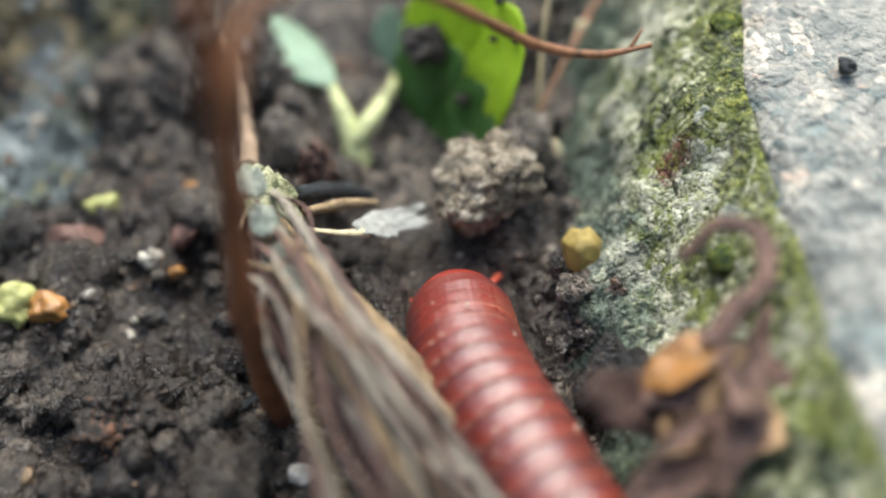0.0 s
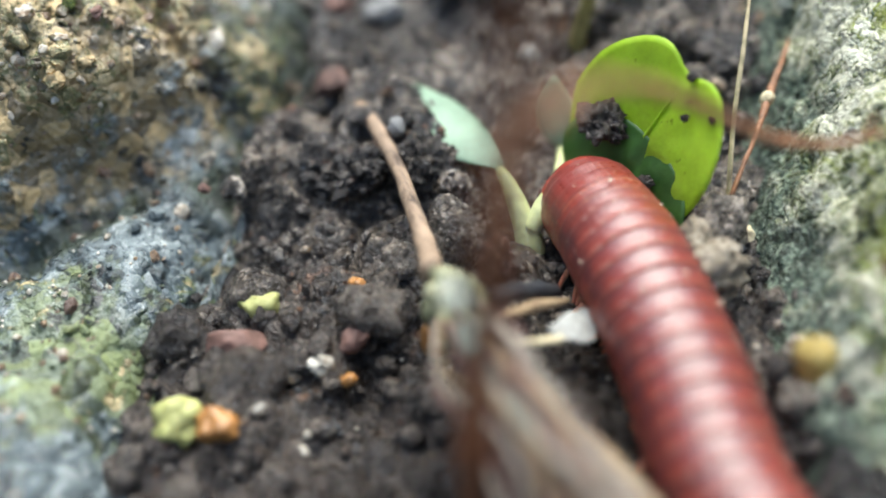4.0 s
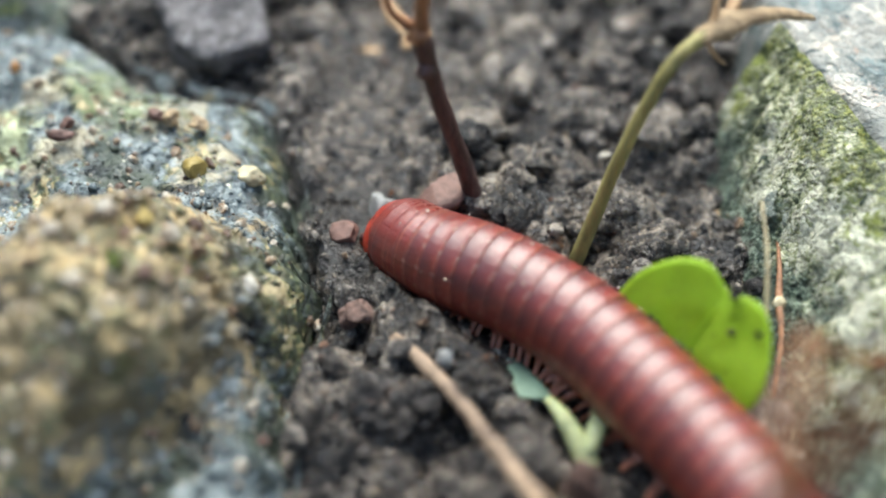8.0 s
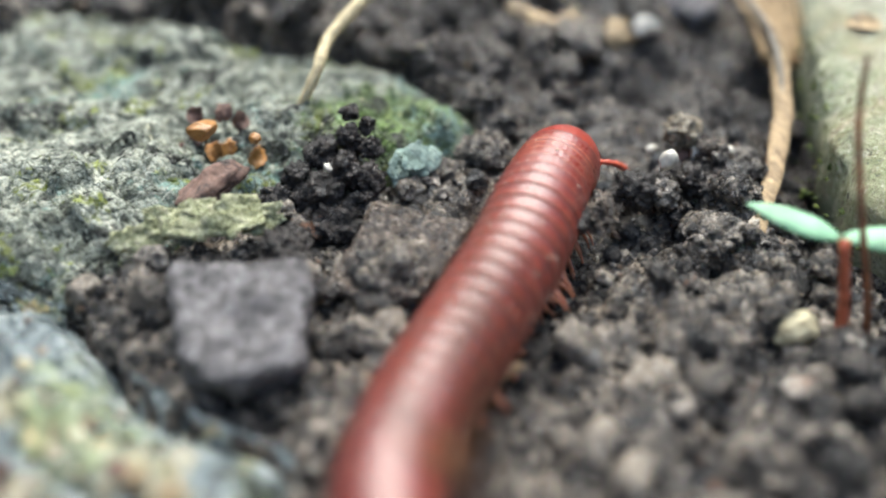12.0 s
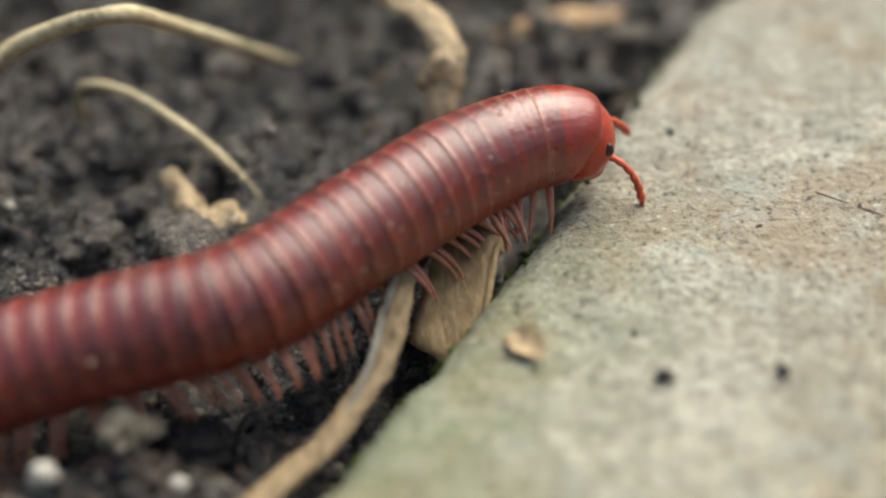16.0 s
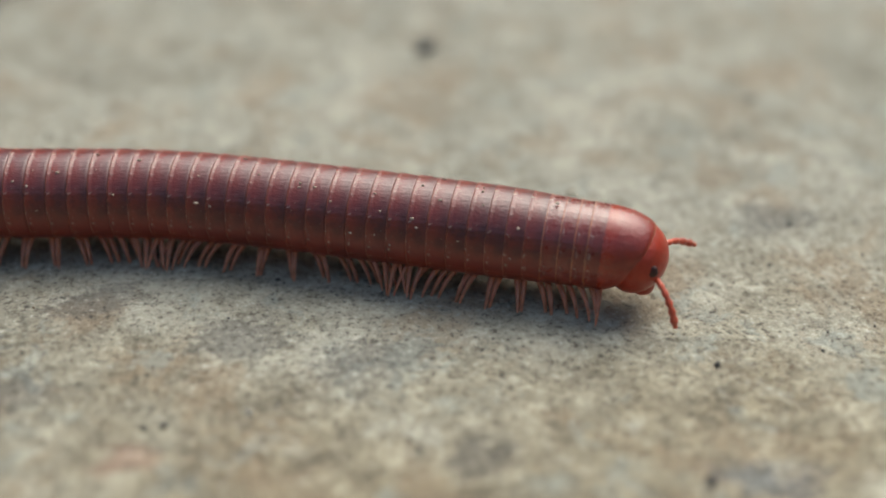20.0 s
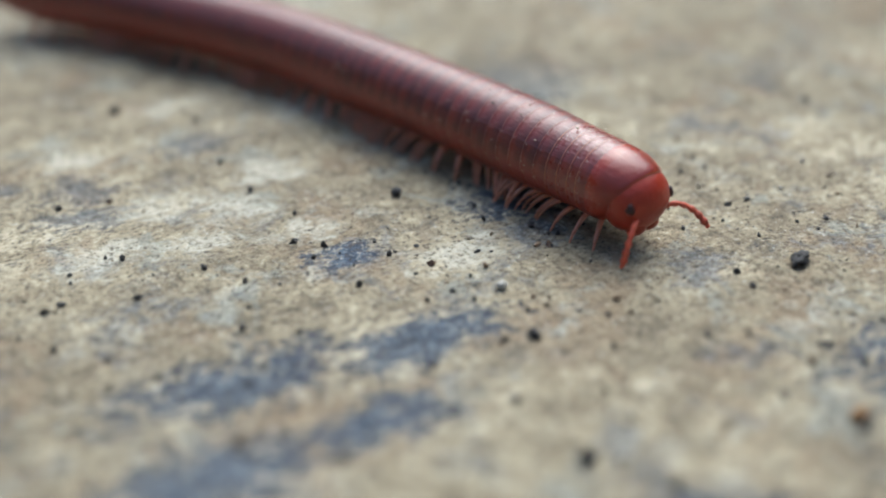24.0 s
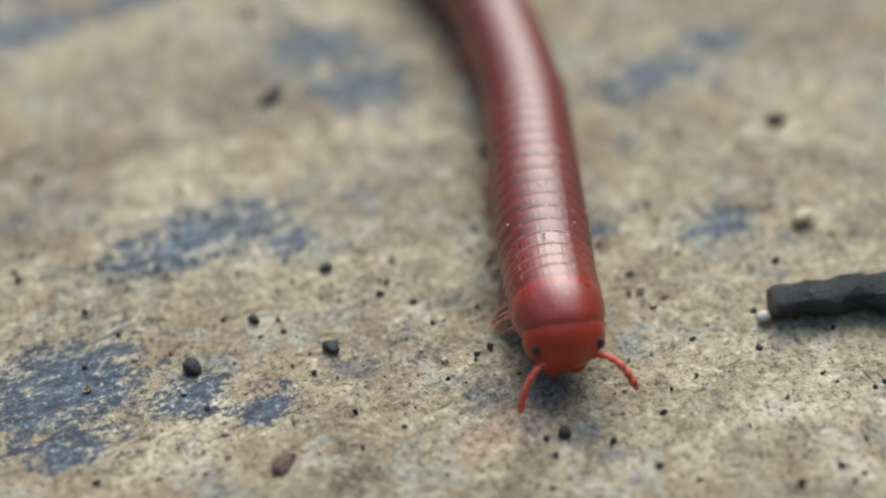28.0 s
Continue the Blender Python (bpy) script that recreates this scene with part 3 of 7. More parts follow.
# ---- plan lines (millimetres) ----
SLAB_EDGE = [(30, -300), (0, -200), (-22, -130), (-40, -88), (-49, -70), (-55, -56), (-58.5, -45), (-54.5, -37.5), (-49, -30), (-44.5, -23.5), (-40, -17),
             (-35.5, -9.5), (-31.5, -3.5), (-27.5, 1.5), (-20.5, 7), (-14, 16), (-6.5, 28), (8, 52), (40, 110), (90, 220)]
TRACK_A = [(-94, -172), (-97, -150), (-101, -135), (-104, -120), (-106, -108), (-106, -99), (-105.5, -95), (-104, -91), (-102.5, -86), (-101.3, -81),
           (-100.6, -77), (-99.8, -72), (-100, -67), (-100.6, -62), (-100, -57), (-98.8, -52.5), (-96.5, -48.5), (-92.5, -45), (-87.5, -41.8),
           (-81, -37.5), (-75, -32.8), (-70, -29.6), (-64, -28.2), (-58, -26.8), (-53, -23)]
TRACK_B = [(-47, -18.5), (-42, -16.2), (-35, -15.8), (-28, -16.3), (-17, -19), (-5, -21.6), (6, -23.4), (17, -27), (28, -31.5), (40, -37.5),
           (50, -44.5), (59, -52), (65, -59.5), (71, -68.5), (75, -77), (80, -91), (83.5, -103), (86.5, -115), (87.5, -125), (86.5, -137),
           (83.5, -148), (80, -156.5), (77, -164), (75, -170), (72, -182)]
TRACK = resample(spline(TRACK_A + TRACK_B, 16), 0.5)
TRACK_S = np.r_[0, np.cumsum(np.linalg.norm(np.diff(TRACK, axis=0), axis=1))]
EDGE_LINE = resample(spline(SLAB_EDGE, 12), 0.7)


def off_line(x, y, line):
    """Distance to a line, positive on its right-hand side."""
    p = np.stack([x, y], -1).reshape(-1, 2)
    near = np.empty(len(p), int)
    far = np.empty(len(p))
    for k in range(0, len(p), 4000):
        d = ((p[k:k + 4000, None] - line[None]) ** 2).sum(-1)
        near[k:k + 4000] = d.argmin(1)
        far[k:k + 4000] = np.sqrt(d.min(1))
    tan = np.gradient(line, axis=0)[near]
    rel = p - line[near]
    return (far * np.sign(rel[:, 0] * tan[:, 1] - rel[:, 1] * tan[:, 0])).reshape(np.shape(x))


LEFT_OUT = [(-112.4, -63), (-107.4, -58.8), (-104.6, -54), (-102.4, -50), (-100.4, -46.4), (-99.6, -42.5), (-101.6, -38.5), (-103.6, -35), (-104.5, -30), (-106, -24), (-116, -17),
            (-135, -12), (-165, -15), (-185, -50), (-180, -90), (-152, -100), (-137, -93), (-130, -82), (-124.5, -74), (-118, -69)]
SHELF_OUT = [(-109, -21), (-104, -24.5), (-97, -23.5), (-90, -22), (-85, -24), (-78.5, -24.4), (-73, -20.5), (-75, -12), (-80.5, -5), (-88, 5), (-98, 9), (-112, 2), (-116, -12)]


def inside(x, y, outline):
    """Which points lie within a closed outline."""
    ln = spline(outline, 6, True)
    a, b = ln, np.roll(ln, -1, 0)
    x, y = np.asarray(x)[:, None], np.asarray(y)[:, None]
    hit = ((a[:, 1] > y) != (b[:, 1] > y)) & (x < (b[:, 0] - a[:, 0]) * (y - a[:, 1]) / (b[:, 1] - a[:, 1] + 1e-12) + a[:, 0])
    return hit.sum(1) % 2 == 1


def soil_height(x, y):
    p = xyz(x, y)
    h = -6.5 + 0.9 * fbm(p, 13, 2, 3) + 3.4 * crumbly(p, 5.4, 3) + 1.7 * crumbly(p, 2.3, 9) + 0.55 * crumbly(p, 0.95, 15) + 0.25 * fbm(p, 0.7, 2, 5)
    e = off_line(np.asarray(x, float), np.asarray(y, float), EDGE_LINE[::2])
    h = h - 4.0 * np.clip((e + 6) / 5, 0, 1)
    d = np.abs(off_line(np.asarray(x, float), np.asarray(y, float), TRACK[::3]))
    h = h - 3.0 * np.exp(-((x + 59) / 6) ** 2 - ((y + 26) / 5) ** 2)
    bed = np.clip(1 - (d - 2.2) / 1.6, 0, 1)
    h = h * (1 - bed) + np.minimum(h, -4.6 + 0.35 * (h + 5)) * bed
    flat_x, flat_y = np.ravel(x), np.ravel(y)
    rock = (inside(flat_x, flat_y, LEFT_OUT) | inside(flat_x, flat_y, SHELF_OUT)).reshape(np.shape(x))
    return np.where(rock, np.minimum(h - 2.2, -5.0), h)


# ---- ground ----
def build_ground():
    gx = np.r_[-600, -450, -330, -250, -200, -170, np.arange(-146, -22, 0.42), np.arange(-21, 50, 1.6), 70, 120, 200, 320, 450, 600]
    gy = np.r_[-600, -450, -330, -250, -200, -160, np.arange(-122, 46, 0.42), np.arange(47, 150, 1.6), 180, 240, 330, 450, 600]
    x, y = np.meshgrid(gx, gy, indexing="ij")
    v = xyz(x, y, soil_height(x, y)).reshape(-1, 3)
    ob = solid("ground", v, grid_faces(len(gx), len(gy)), SOIL, (0, 0, 0))
    tagged(ob, "dark damp crumbly garden soil", "soil", kind="structure")


build_ground()


def sky_blockers():
    """Plain unseen walls, added on all four sides to block the low sky."""
    mat = grainy("sky_block_mottle", [(0.3, (0.03, 0.032, 0.022)), (0.48, (0.07, 0.072, 0.052)), (0.62, (0.12, 0.12, 0.092)), (0.8, (0.19, 0.185, 0.15))], 60, 9, (0.7, 0.95), 1.5, 0.3, chips=8, chip_vary=0.4)
    for name, cx, cy, lx, ly in (("sky_block_north", 0, 620, 600, 20), ("sky_block_south", 0, -620, 600, 20), ("sky_block_east", 620, 0, 20, 640), ("sky_block_west", -620, 0, 20, 640)):
        n = 40
        u = np.linspace(-1, 1, n)
        line = np.c_[cx + u * (lx if lx > ly else 0), cy + u * (ly if ly > lx else 0)]
        side = np.array((0.0, 1.0) if lx > ly else (1.0, 0.0)) * min(lx, ly)
        rows = []
        for k, z in ((-1, -12), (-1, 120), (-1, 250), (-1, 366), (-0.85, 372), (0.85, 372), (1, 366), (1, 120), (1, -12)):
            p = line + side * k
            rows.append(np.c_[p + 3.0 * fbm(xyz(p[:, 0], p[:, 1], z), 90, 3, 21)[:, None] * side / min(lx, ly), np.full(n, float(z))])
        ob = solid(name, np.vstack(rows), grid_faces(len(rows), n).tolist() + [[r * n for r in range(len(rows))], [r * n + n - 1 for r in range(len(rows) - 1, -1, -1)]], mat, (cx, cy, -12))
        tagged(ob, "added unseen dark wall that blocks the low sky", "wall", kind="structure")


sky_blockers()


def stone(name, outline, centre, top, skirt, mat, step_mm=0.8, rings=26, power=0.55, wobble=0.5, seed=0, base=None):
    """A lying stone: closed outline, a top surface, and skirt rows of (outset, z)."""
    line = spline(outline, 10, True)
    line = resample(np.vstack([line, line[:1]]), step_mm)[:-1]
    c = np.array(centre, float)
    nrm = (line - c) / np.linalg.norm(line - c, axis=1)[:, None]
    line = line + nrm * (wobble * fbm(xyz(line[:, 0], line[:, 1]), 3.0, 3, seed))[:, None]
    rows = []
    for r in np.linspace(0.02, 1, rings) ** power:
        p = c + (line - c) * r
        rows.append(np.c_[p, top(p[:, 0], p[:, 1], np.linalg.norm(line - p, axis=1))])
    for outset, z in skirt:
        p = line + nrm * outset
        k = xyz(p[:, 0], p[:, 1], z)
        w = fbm(k, 2.4, 3, seed + 5)
        p = p + nrm * (w * 0.9)[:, None]
        rows.append(np.c_[p, z + 0.6 * w])
    mid = np.r_[c, rows[0][:, 2].mean()]
    v = np.vstack(rows + [mid[None]])
    n = len(line)
    hub = [[(k + 1) % n, k, len(v) - 1] for k in range(n)]
    return solid(name, v, grid_faces(len(rows), n, True).tolist() + hub, mat, base)


# the flat paving slab on which the walk ends
def slab_top(x, y, rim):
    p = xyz(x, y)
    return -0.05 + 0.22 * fbm(p, 7, 2, 40) + 0.10 * fbm(p, 1.6, 2, 41) - 1.3 * np.clip(1 - rim / 2.4, 0, 1) ** 2


def build_slab():
    line = resample(spline(SLAB_EDGE, 12), 0.7)
    line = line + 0.8 * np.c_[fbm(xyz(line[:, 0], line[:, 1]), 3.2, 3, 60), fbm(xyz(line[:, 0], line[:, 1]), 3.2, 3, 61)]
    lean = np.array([0.93, -0.37])
    ins = np.r_[0, 0.2, 0.5, 0.9, 1.4, 2, 2.7, 3.5, np.arange(4.5, 16, 1.0), np.arange(17, 170, 2.2), 200, 240, 290, 340]
    rows = [np.c_[line + lean * k, np.full(len(line), z)] for k, z in ((2.5, -13.0), (0.9, -9.0), (0.0, -6.0), (-0.35, -3.6), (-0.2, -2.2))]
    for k, r in enumerate(rows):
        w = fbm(r, 2.0, 3, 70)
        r[:, :2] -= lean * (0.7 * w)[:, None]
    for u in ins:
        p = line + lean * u
        rows.append(np.c_[p, slab_top(p[:, 0], p[:, 1], np.full(len(p), u))])
    ob = solid("pavement", np.vstack(rows), grid_faces(len(rows), len(line))[:, ::-1], SLAB, (40, -60, 0))
    tagged(ob, "weathered flat stone slab with lichen stains", "stone slab", kind="structure")


build_slab()


def left_top(x, y, rim):
    p = xyz(x, y)
    hump = np.exp(-((((x + 119.5) / 8.5) ** 2 + ((y + 54) / 8.5) ** 2) ** 1.5)) * np.clip((y + 62 + 1.2 * fbm(p, 4, 2, 19)) / 2.0, 0, 1)
    h = -2.4 + 6.0 * hump - 0.5 * np.clip((y + 44) / 18, 0, 1) + 1.0 * np.clip((-118 - x) / 12, 0, 1)
    lay = 1.6 * fbm(p * (1, 0.75, 1), 10, 3, 11)
    leaf = fbm(np.stack([0.95 * x + 0.3 * y, 0.24 * (0.3 * x - 0.95 * y), 0 * x], -1), 2.6, 4, 13, 0.6)
    h = h + 0.5 * lay + 0.35 * np.floor(lay * 2.6) / 1.6 + (1.3 - hump) * leaf
    h = h + (0.25 + 1.6 * hump) * crumbly(p, 3.4, 14) + (0.2 + 0.8 * hump) * crumbly(p, 1.6, 15) + (0.14 + 0.2 * hump) * crumbly(p, 0.8, 16) + 0.5 * fbm(p, 2.6, 3, 12)
    cleft = np.abs(x + 113.5 + 0.25 * (y + 60) + 1.2 * fbm(p, 5, 3, 18))
    h = h - 1.8 * np.clip(1 - cleft / 0.8, 0, 1) * np.clip((-y - 52) / 5, 0, 1)
    h = h - 2.6 * np.exp(-(((x + 126) / 7) ** 2 + ((y + 63.2) / 1.5) ** 2))
    return h - 3.4 * np.clip(1 - rim / 3.0, 0, 1) ** 1.6


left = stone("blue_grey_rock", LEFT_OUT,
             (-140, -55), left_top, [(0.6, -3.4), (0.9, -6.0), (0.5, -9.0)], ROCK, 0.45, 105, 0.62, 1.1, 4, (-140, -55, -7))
tagged(left, "rough blue-grey rock with lichen and moss specks", "rock")


def moss_top(x, y, rim):
    p = xyz(x, y)
    return 5.0 + 0.5 * fbm(p, 6, 2, 31) + 0.3 * fbm(p, 1.5, 3, 32) + 0.25 * crumbly(p, 1.6, 33) - 0.9 * np.clip(1 - rim / 1.6, 0, 1) ** 2


MOSS_OUT = [(-108, -165), (-102, -136), (-96, -112), (-92, -101.5), (-88, -92.5), (-83.5, -86), (-79.5, -79.5), (-75.8, -71.5), (-73, -65.5), (-68, -62),
            (-61, -64), (-57, -80), (-52, -110), (-50, -150), (-62, -185), (-90, -190)]
cap = stone("stone_block", MOSS_OUT, (-74, -118), moss_top, [(0.2, 3.6), (0.6, 1.0), (0.5, -8.5)], PALESTONE, 0.6, 60, 0.55, 0.9, 7, (-74, -118, -7))
tagged(cap, "pale grey stone block with a worn top", "stone")


def moss_slope():
    """The mossy bank of crust that leans against the block's long side."""
    line = resample(spline(MOSS_OUT[:9], 12), 0.36)
    rows = []
    for k, w in enumerate(np.linspace(-0.6, 12.5, 42)):
        f = np.clip(w / 12.0, 0, 1)
        p = line + np.array([-1.0, 0.06]) * w * (1 - 0.45 * np.clip((line[:, 1:2] + 80) / 14, 0, 1))
        q = xyz(p[:, 0], p[:, 1])
        rel = 1.6 * fbm(q, 4.5, 3, 51) + 1.3 * crumbly(q, 3.0, 54) + 0.7 * crumbly(q, 1.4, 55) + 0.35 * crumbly(q, 0.75, 56) - 1.0
        z = 4.6 - 10.6 * f ** 1.15 + rel * (0.3 + np.sin(np.pi * np.clip(f, 0.0, 1)))
        if k == 0:
            z = z * 0 + 3.5
        rows.append(np.c_[p, z])
    ob = thing("moss_bank", (-92, -95, -6))
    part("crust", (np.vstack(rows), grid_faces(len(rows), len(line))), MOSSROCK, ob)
    tagged(ob, "olive green moss and lichen crust on stone", "moss")
    rng = np.random.default_rng(12)
    for k in range(16):
        i = rng.integers(60, len(line) - 20)
        j = rng.integers(4, 30)
        c = rows[j][i]
        r = rng.uniform(0.4, 1.1)
        if rng.random() < 0.6:
            part("moss_cushion", lump(c, (r, r, r * 0.6), 3, 0.3, 0.6, 300 + k, 0, 3, 0, 0.7), MOSS, ob, "dark green moss cushion")
        else:
            part("lichen_flake", scrap_sheet(c + (0, 0, -0.1), (r * 0.8, r * 0.2, 0.6 * r), (-0.2 * r, r * 0.7, 0.1), 0.2, 300 + k, 18, 0.6, 0.2, 5), LICHEN, ob, "pale grey green lichen flake")


MOSS = grainy("moss", [(0.3, (0.015, 0.03, 0.008)), (0.48, (0.06, 0.09, 0.015)), (0.62, (0.16, 0.19, 0.03)), (0.8, (0.3, 0.32, 0.08))], 3.0, 0.4, (0.5, 0.9), 0.3, 0.3, chips=0.4, chip_vary=0.7)
LICHEN = grainy("lichen", [(0.3, (0.14, 0.17, 0.14)), (0.48, (0.32, 0.35, 0.29)), (0.62, (0.5, 0.5, 0.38)), (0.8, (0.64, 0.62, 0.5))], 3.0, 0.5, (0.5, 0.9), 0.25, 0.3, chips=0.5, chip_vary=0.6)
moss_slope()


def shelf_top(x, y, rim):
    p = xyz(x, y)
    h = -4.2 + 1.6 * np.exp(-((x + 84) ** 2 + (y + 19) ** 2) / 60) + 1.4 * np.exp(-((x + 100) ** 2 + (y + 14) ** 2) / 80)
    h = h + 1.6 * fbm(p, 6, 3, 81) + 1.7 * crumbly(p, 3.4, 83) + 1.0 * crumbly(p, 1.7, 85) + 0.4 * crumbly(p, 0.8, 84) - 0.6
    return h - 2.4 * np.clip(1 - rim / 3, 0, 1) ** 1.5


shelf = stone("mossy_rock", SHELF_OUT,
              (-93, -11), shelf_top, [(0.5, -6.0), (0.4, -9.5)], SHELFROCK, 0.45, 62, 0.6, 1.0, 9, (-93, -11, -7))
tagged(shelf, "low pale green mossy rock bedded in the soil", "rock")

# angular grey clod beside the track, lying tilted against the rock
def grey_clod():
    v, f = ICO[5]
    q = v / ((np.abs(v) ** 7).sum(1) ** (1 / 7))[:, None]
    q = q * (1 - 0.14 * q[:, 1:2] * np.array((1, 0, 1)))
    ax, ay, az = np.array((3.45, -1.3, 0.05)), np.array((-1.3, -3.8, -0.6)), np.array((0.15, 0.5, -1.5))
    out = q[:, :1] * ax + q[:, 1:2] * ay + q[:, 2:] * az
    p = np.array((-97.5, -33.8, -1.7)) + out
    out = out / np.linalg.norm(out, axis=1)[:, None]
    p = p + out * (0.75 * fbm(p, 2.6, 3, 91) + 0.35 * fbm(p, 0.9, 3, 92))[:, None]
    ob = solid("grey_clod", p, f, CLODSTONE, (-98, -34, -6))
    tagged(ob, "angular purplish grey clod of dried earth", "clod")


grey_clod()

# ---- materials of the small things ----
def leafy(name, col, back, rough=0.4, thin=0.45):
    """Living leaf: lets light through, mottled, with a waxy face."""
    m, t, b = mat_nodes(name)
    v = coords(t)
    n1, n2 = tex(t, v, 2.5, 4), tex(t, v, 0.35, 5, 0.7)
    mix = calc(t, 'ADD', calc(t, 'MULTIPLY', n1, 0.7), calc(t, 'MULTIPLY', n2, 0.3))
    c = ramp(t, mix, [(0.35, tuple(x * 0.6 for x in col)), (0.5, col), (0.65, tuple(min(1, x * 1.3) for x in col))])
    c = blend(t, step(t, tex(t, v, 0.9, 3), 0.68, 0.74), c, tuple(x * 0.2 for x in col))
    t.links.new(c, b.inputs["Base Color"])
    b.inputs["Roughness"].default_value = rough
    bump(t, b, n2, 0.05)
    tr = t.nodes.new("ShaderNodeBsdfTranslucent")
    tr.inputs["Color"].default_value = (*back, 1)
    mx = t.nodes.new("ShaderNodeMixShader")
    mx.inputs[0].default_value = thin
    t.links.new(b.outputs[0], mx.inputs[1])
    t.links.new(tr.outputs[0], mx.inputs[2])
    t.links.new(mx.outputs[0], t.nodes["Material Output"].inputs["Surface"])
    return m


LEAF = leafy("fresh_leaf", (0.42, 0.60, 0.04), (0.56, 0.76, 0.05))
# darker copy of the leaf green, with the lower half's shade in its colour
SHADELEAF = leafy("shaded_leaf", (0.05, 0.13, 0.022), (0.08, 0.2, 0.03), 0.4, 0.3)
PALELEAF = leafy("pale_leaf", (0.27, 0.38, 0.26), (0.3, 0.45, 0.25), 0.55, 0.25)
COTYL = leafy("seed_leaf", (0.33, 0.58, 0.36), (0.4, 0.7, 0.4), 0.45, 0.3)
SPROUT = plain("pale_sprout", (0.52, 0.55, 0.27), 0.5, 0.8, 0.25, 0.05, 0.4, sss=0.3)
OLIVE = plain("olive_stalk", (0.30, 0.26, 0.09), 0.55, 0.7, 0.4, 0.08, 0.4, stretch=(1, 1, 0.25))
DARKTWIG = plain("dark_twig", (0.075, 0.035, 0.028), 0.5, 0.5, 0.7, 0.12, 0.5, stretch=(1, 1, 0.35))
BROWNTWIG = plain("brown_twig", (0.26, 0.12, 0.055), 0.5, 0.5, 0.5, 0.1, 0.45, stretch=(1, 1, 0.3))
RUSTSTEM = plain("rust_stem", (0.21, 0.075, 0.03), 0.45, 1.6, 0.8, 0.08, 0.5, dark=(0.04, 0.022, 0.015))
REDSTEM = plain("red_stem", (0.42, 0.10, 0.045), 0.4, 0.8, 0.35, 0.04, 0.5, sss=0.15)
STRAW = plain("dry_straw", (0.36, 0.255, 0.14), 0.6, 0.4, 0.6, 0.25, 0.35, stretch=(1, 0.35, 1), dark=(0.10, 0.055, 0.03))
FIBRE = plain("grey_fibre", (0.30, 0.26, 0.205), 0.65, 0.45, 0.6, 0.2, 0.3, stretch=(1, 0.5, 1), dark=(0.035, 0.028, 0.024))
CREAM = plain("cream_husk", (0.52, 0.45, 0.28), 0.55, 0.8, 0.35, 0.12, 0.4, dark=(0.2, 0.12, 0.05))
AMBER = plain("amber", (0.34, 0.16, 0.045), 0.35, 0.8, 0.35, 0.08, 0.5, sss=0.2)
CHAR = plain("charcoal", (0.022, 0.026, 0.030), 0.4, 0.5, 0.8, 0.4, 0.6)
PELLET = plain("black_pellet", (0.02, 0.017, 0.016), 0.5, 0.25, 0.7, 0.08, 0.5)
FLAKE = plain("white_flake", (0.30, 0.30, 0.27), 0.7, 0.6, 0.3, 0.1, 0.3)
BARK = plain("brown_bark", (0.17, 0.10, 0.075), 0.6, 0.5, 0.7, 0.25, 0.4, dark=(0.025, 0.016, 0.014))
REDDISH = plain("reddish_pebble", (0.15, 0.08, 0.06), 0.6, 0.7, 0.4, 0.12, 0.4)
GREYPEB = plain("grey_pebble", (0.22, 0.215, 0.20), 0.65, 0.7, 0.4, 0.15, 0.4)
STICK = plain("weathered_stick", (0.27, 0.19, 0.125), 0.6, 0.5, 0.5, 0.15, 0.35, stretch=(1, 0.35, 1), dark=(0.05, 0.032, 0.022))
OCHRE = plain("ochre_lump", (0.30, 0.22, 0.06), 0.55, 0.8, 0.4, 0.15, 0.4, dark=(0.12, 0.09, 0.02))
YGREEN = plain("yellow_green_lump", (0.34, 0.34, 0.12), 0.55, 0.8, 0.35, 0.1, 0.4, sss=0.15)
QUARTZ = plain("pale_grain", (0.52, 0.48, 0.40), 0.35, 0.6, 0.25, 0.06, 0.5)
WOOD = plain("split_wood", (0.37, 0.25, 0.125), 0.6, 0.35, 0.6, 0.1, 0.35, stretch=(1.0, 0.18, 1.0), dark=(0.22, 0.12, 0.05))
DRYLEAF = plain("dry_leaf", (0.44, 0.28, 0.14), 0.55, 0.7, 0.45, 0.1, 0.35, dark=(0.16, 0.075, 0.04))
ROOT = plain("pale_root", (0.50, 0.41, 0.24), 0.6, 0.6, 0.35, 0.1, 0.35)
BARKCHAR = plain("burnt_bark", (0.10, 0.07, 0.06), 0.35, 0.4, 0.7, 0.15, 0.6, dark=(0.008, 0.007, 0.007))
HUSK = plain("mottled_husk", (0.44, 0.32, 0.18), 0.45, 0.6, 0.6, 0.25, 0.45, dark=(0.05, 0.022, 0.01))
PEAT = grainy("black_peat", [(0.3, (0.006, 0.005, 0.004)), (0.5, (0.022, 0.017, 0.014)), (0.7, (0.07, 0.055, 0.045))], 2.0, 0.4, (0.2, 0.7), 0.2, 0.5, chips=0.4)
TANCLOD = grainy("tan_clod", [(0.3, (0.07, 0.055, 0.04)), (0.45, (0.28, 0.225, 0.15)), (0.6, (0.47, 0.40, 0.30)), (0.8, (0.64, 0.58, 0.46))], 3.0, 0.6, (0.4, 0.8), 0.35, 0.4, chips=0.6, chip_vary=0.7)
CRUST = grainy("pale_crust", [(0.3, (0.12, 0.13, 0.06)), (0.45, (0.36, 0.37, 0.20)), (0.6, (0.56, 0.55, 0.34)), (0.8, (0.72, 0.70, 0.5))], 2.0, 0.5, (0.5, 0.9), 0.3, 0.3, chips=0.5, chip_vary=0.7)
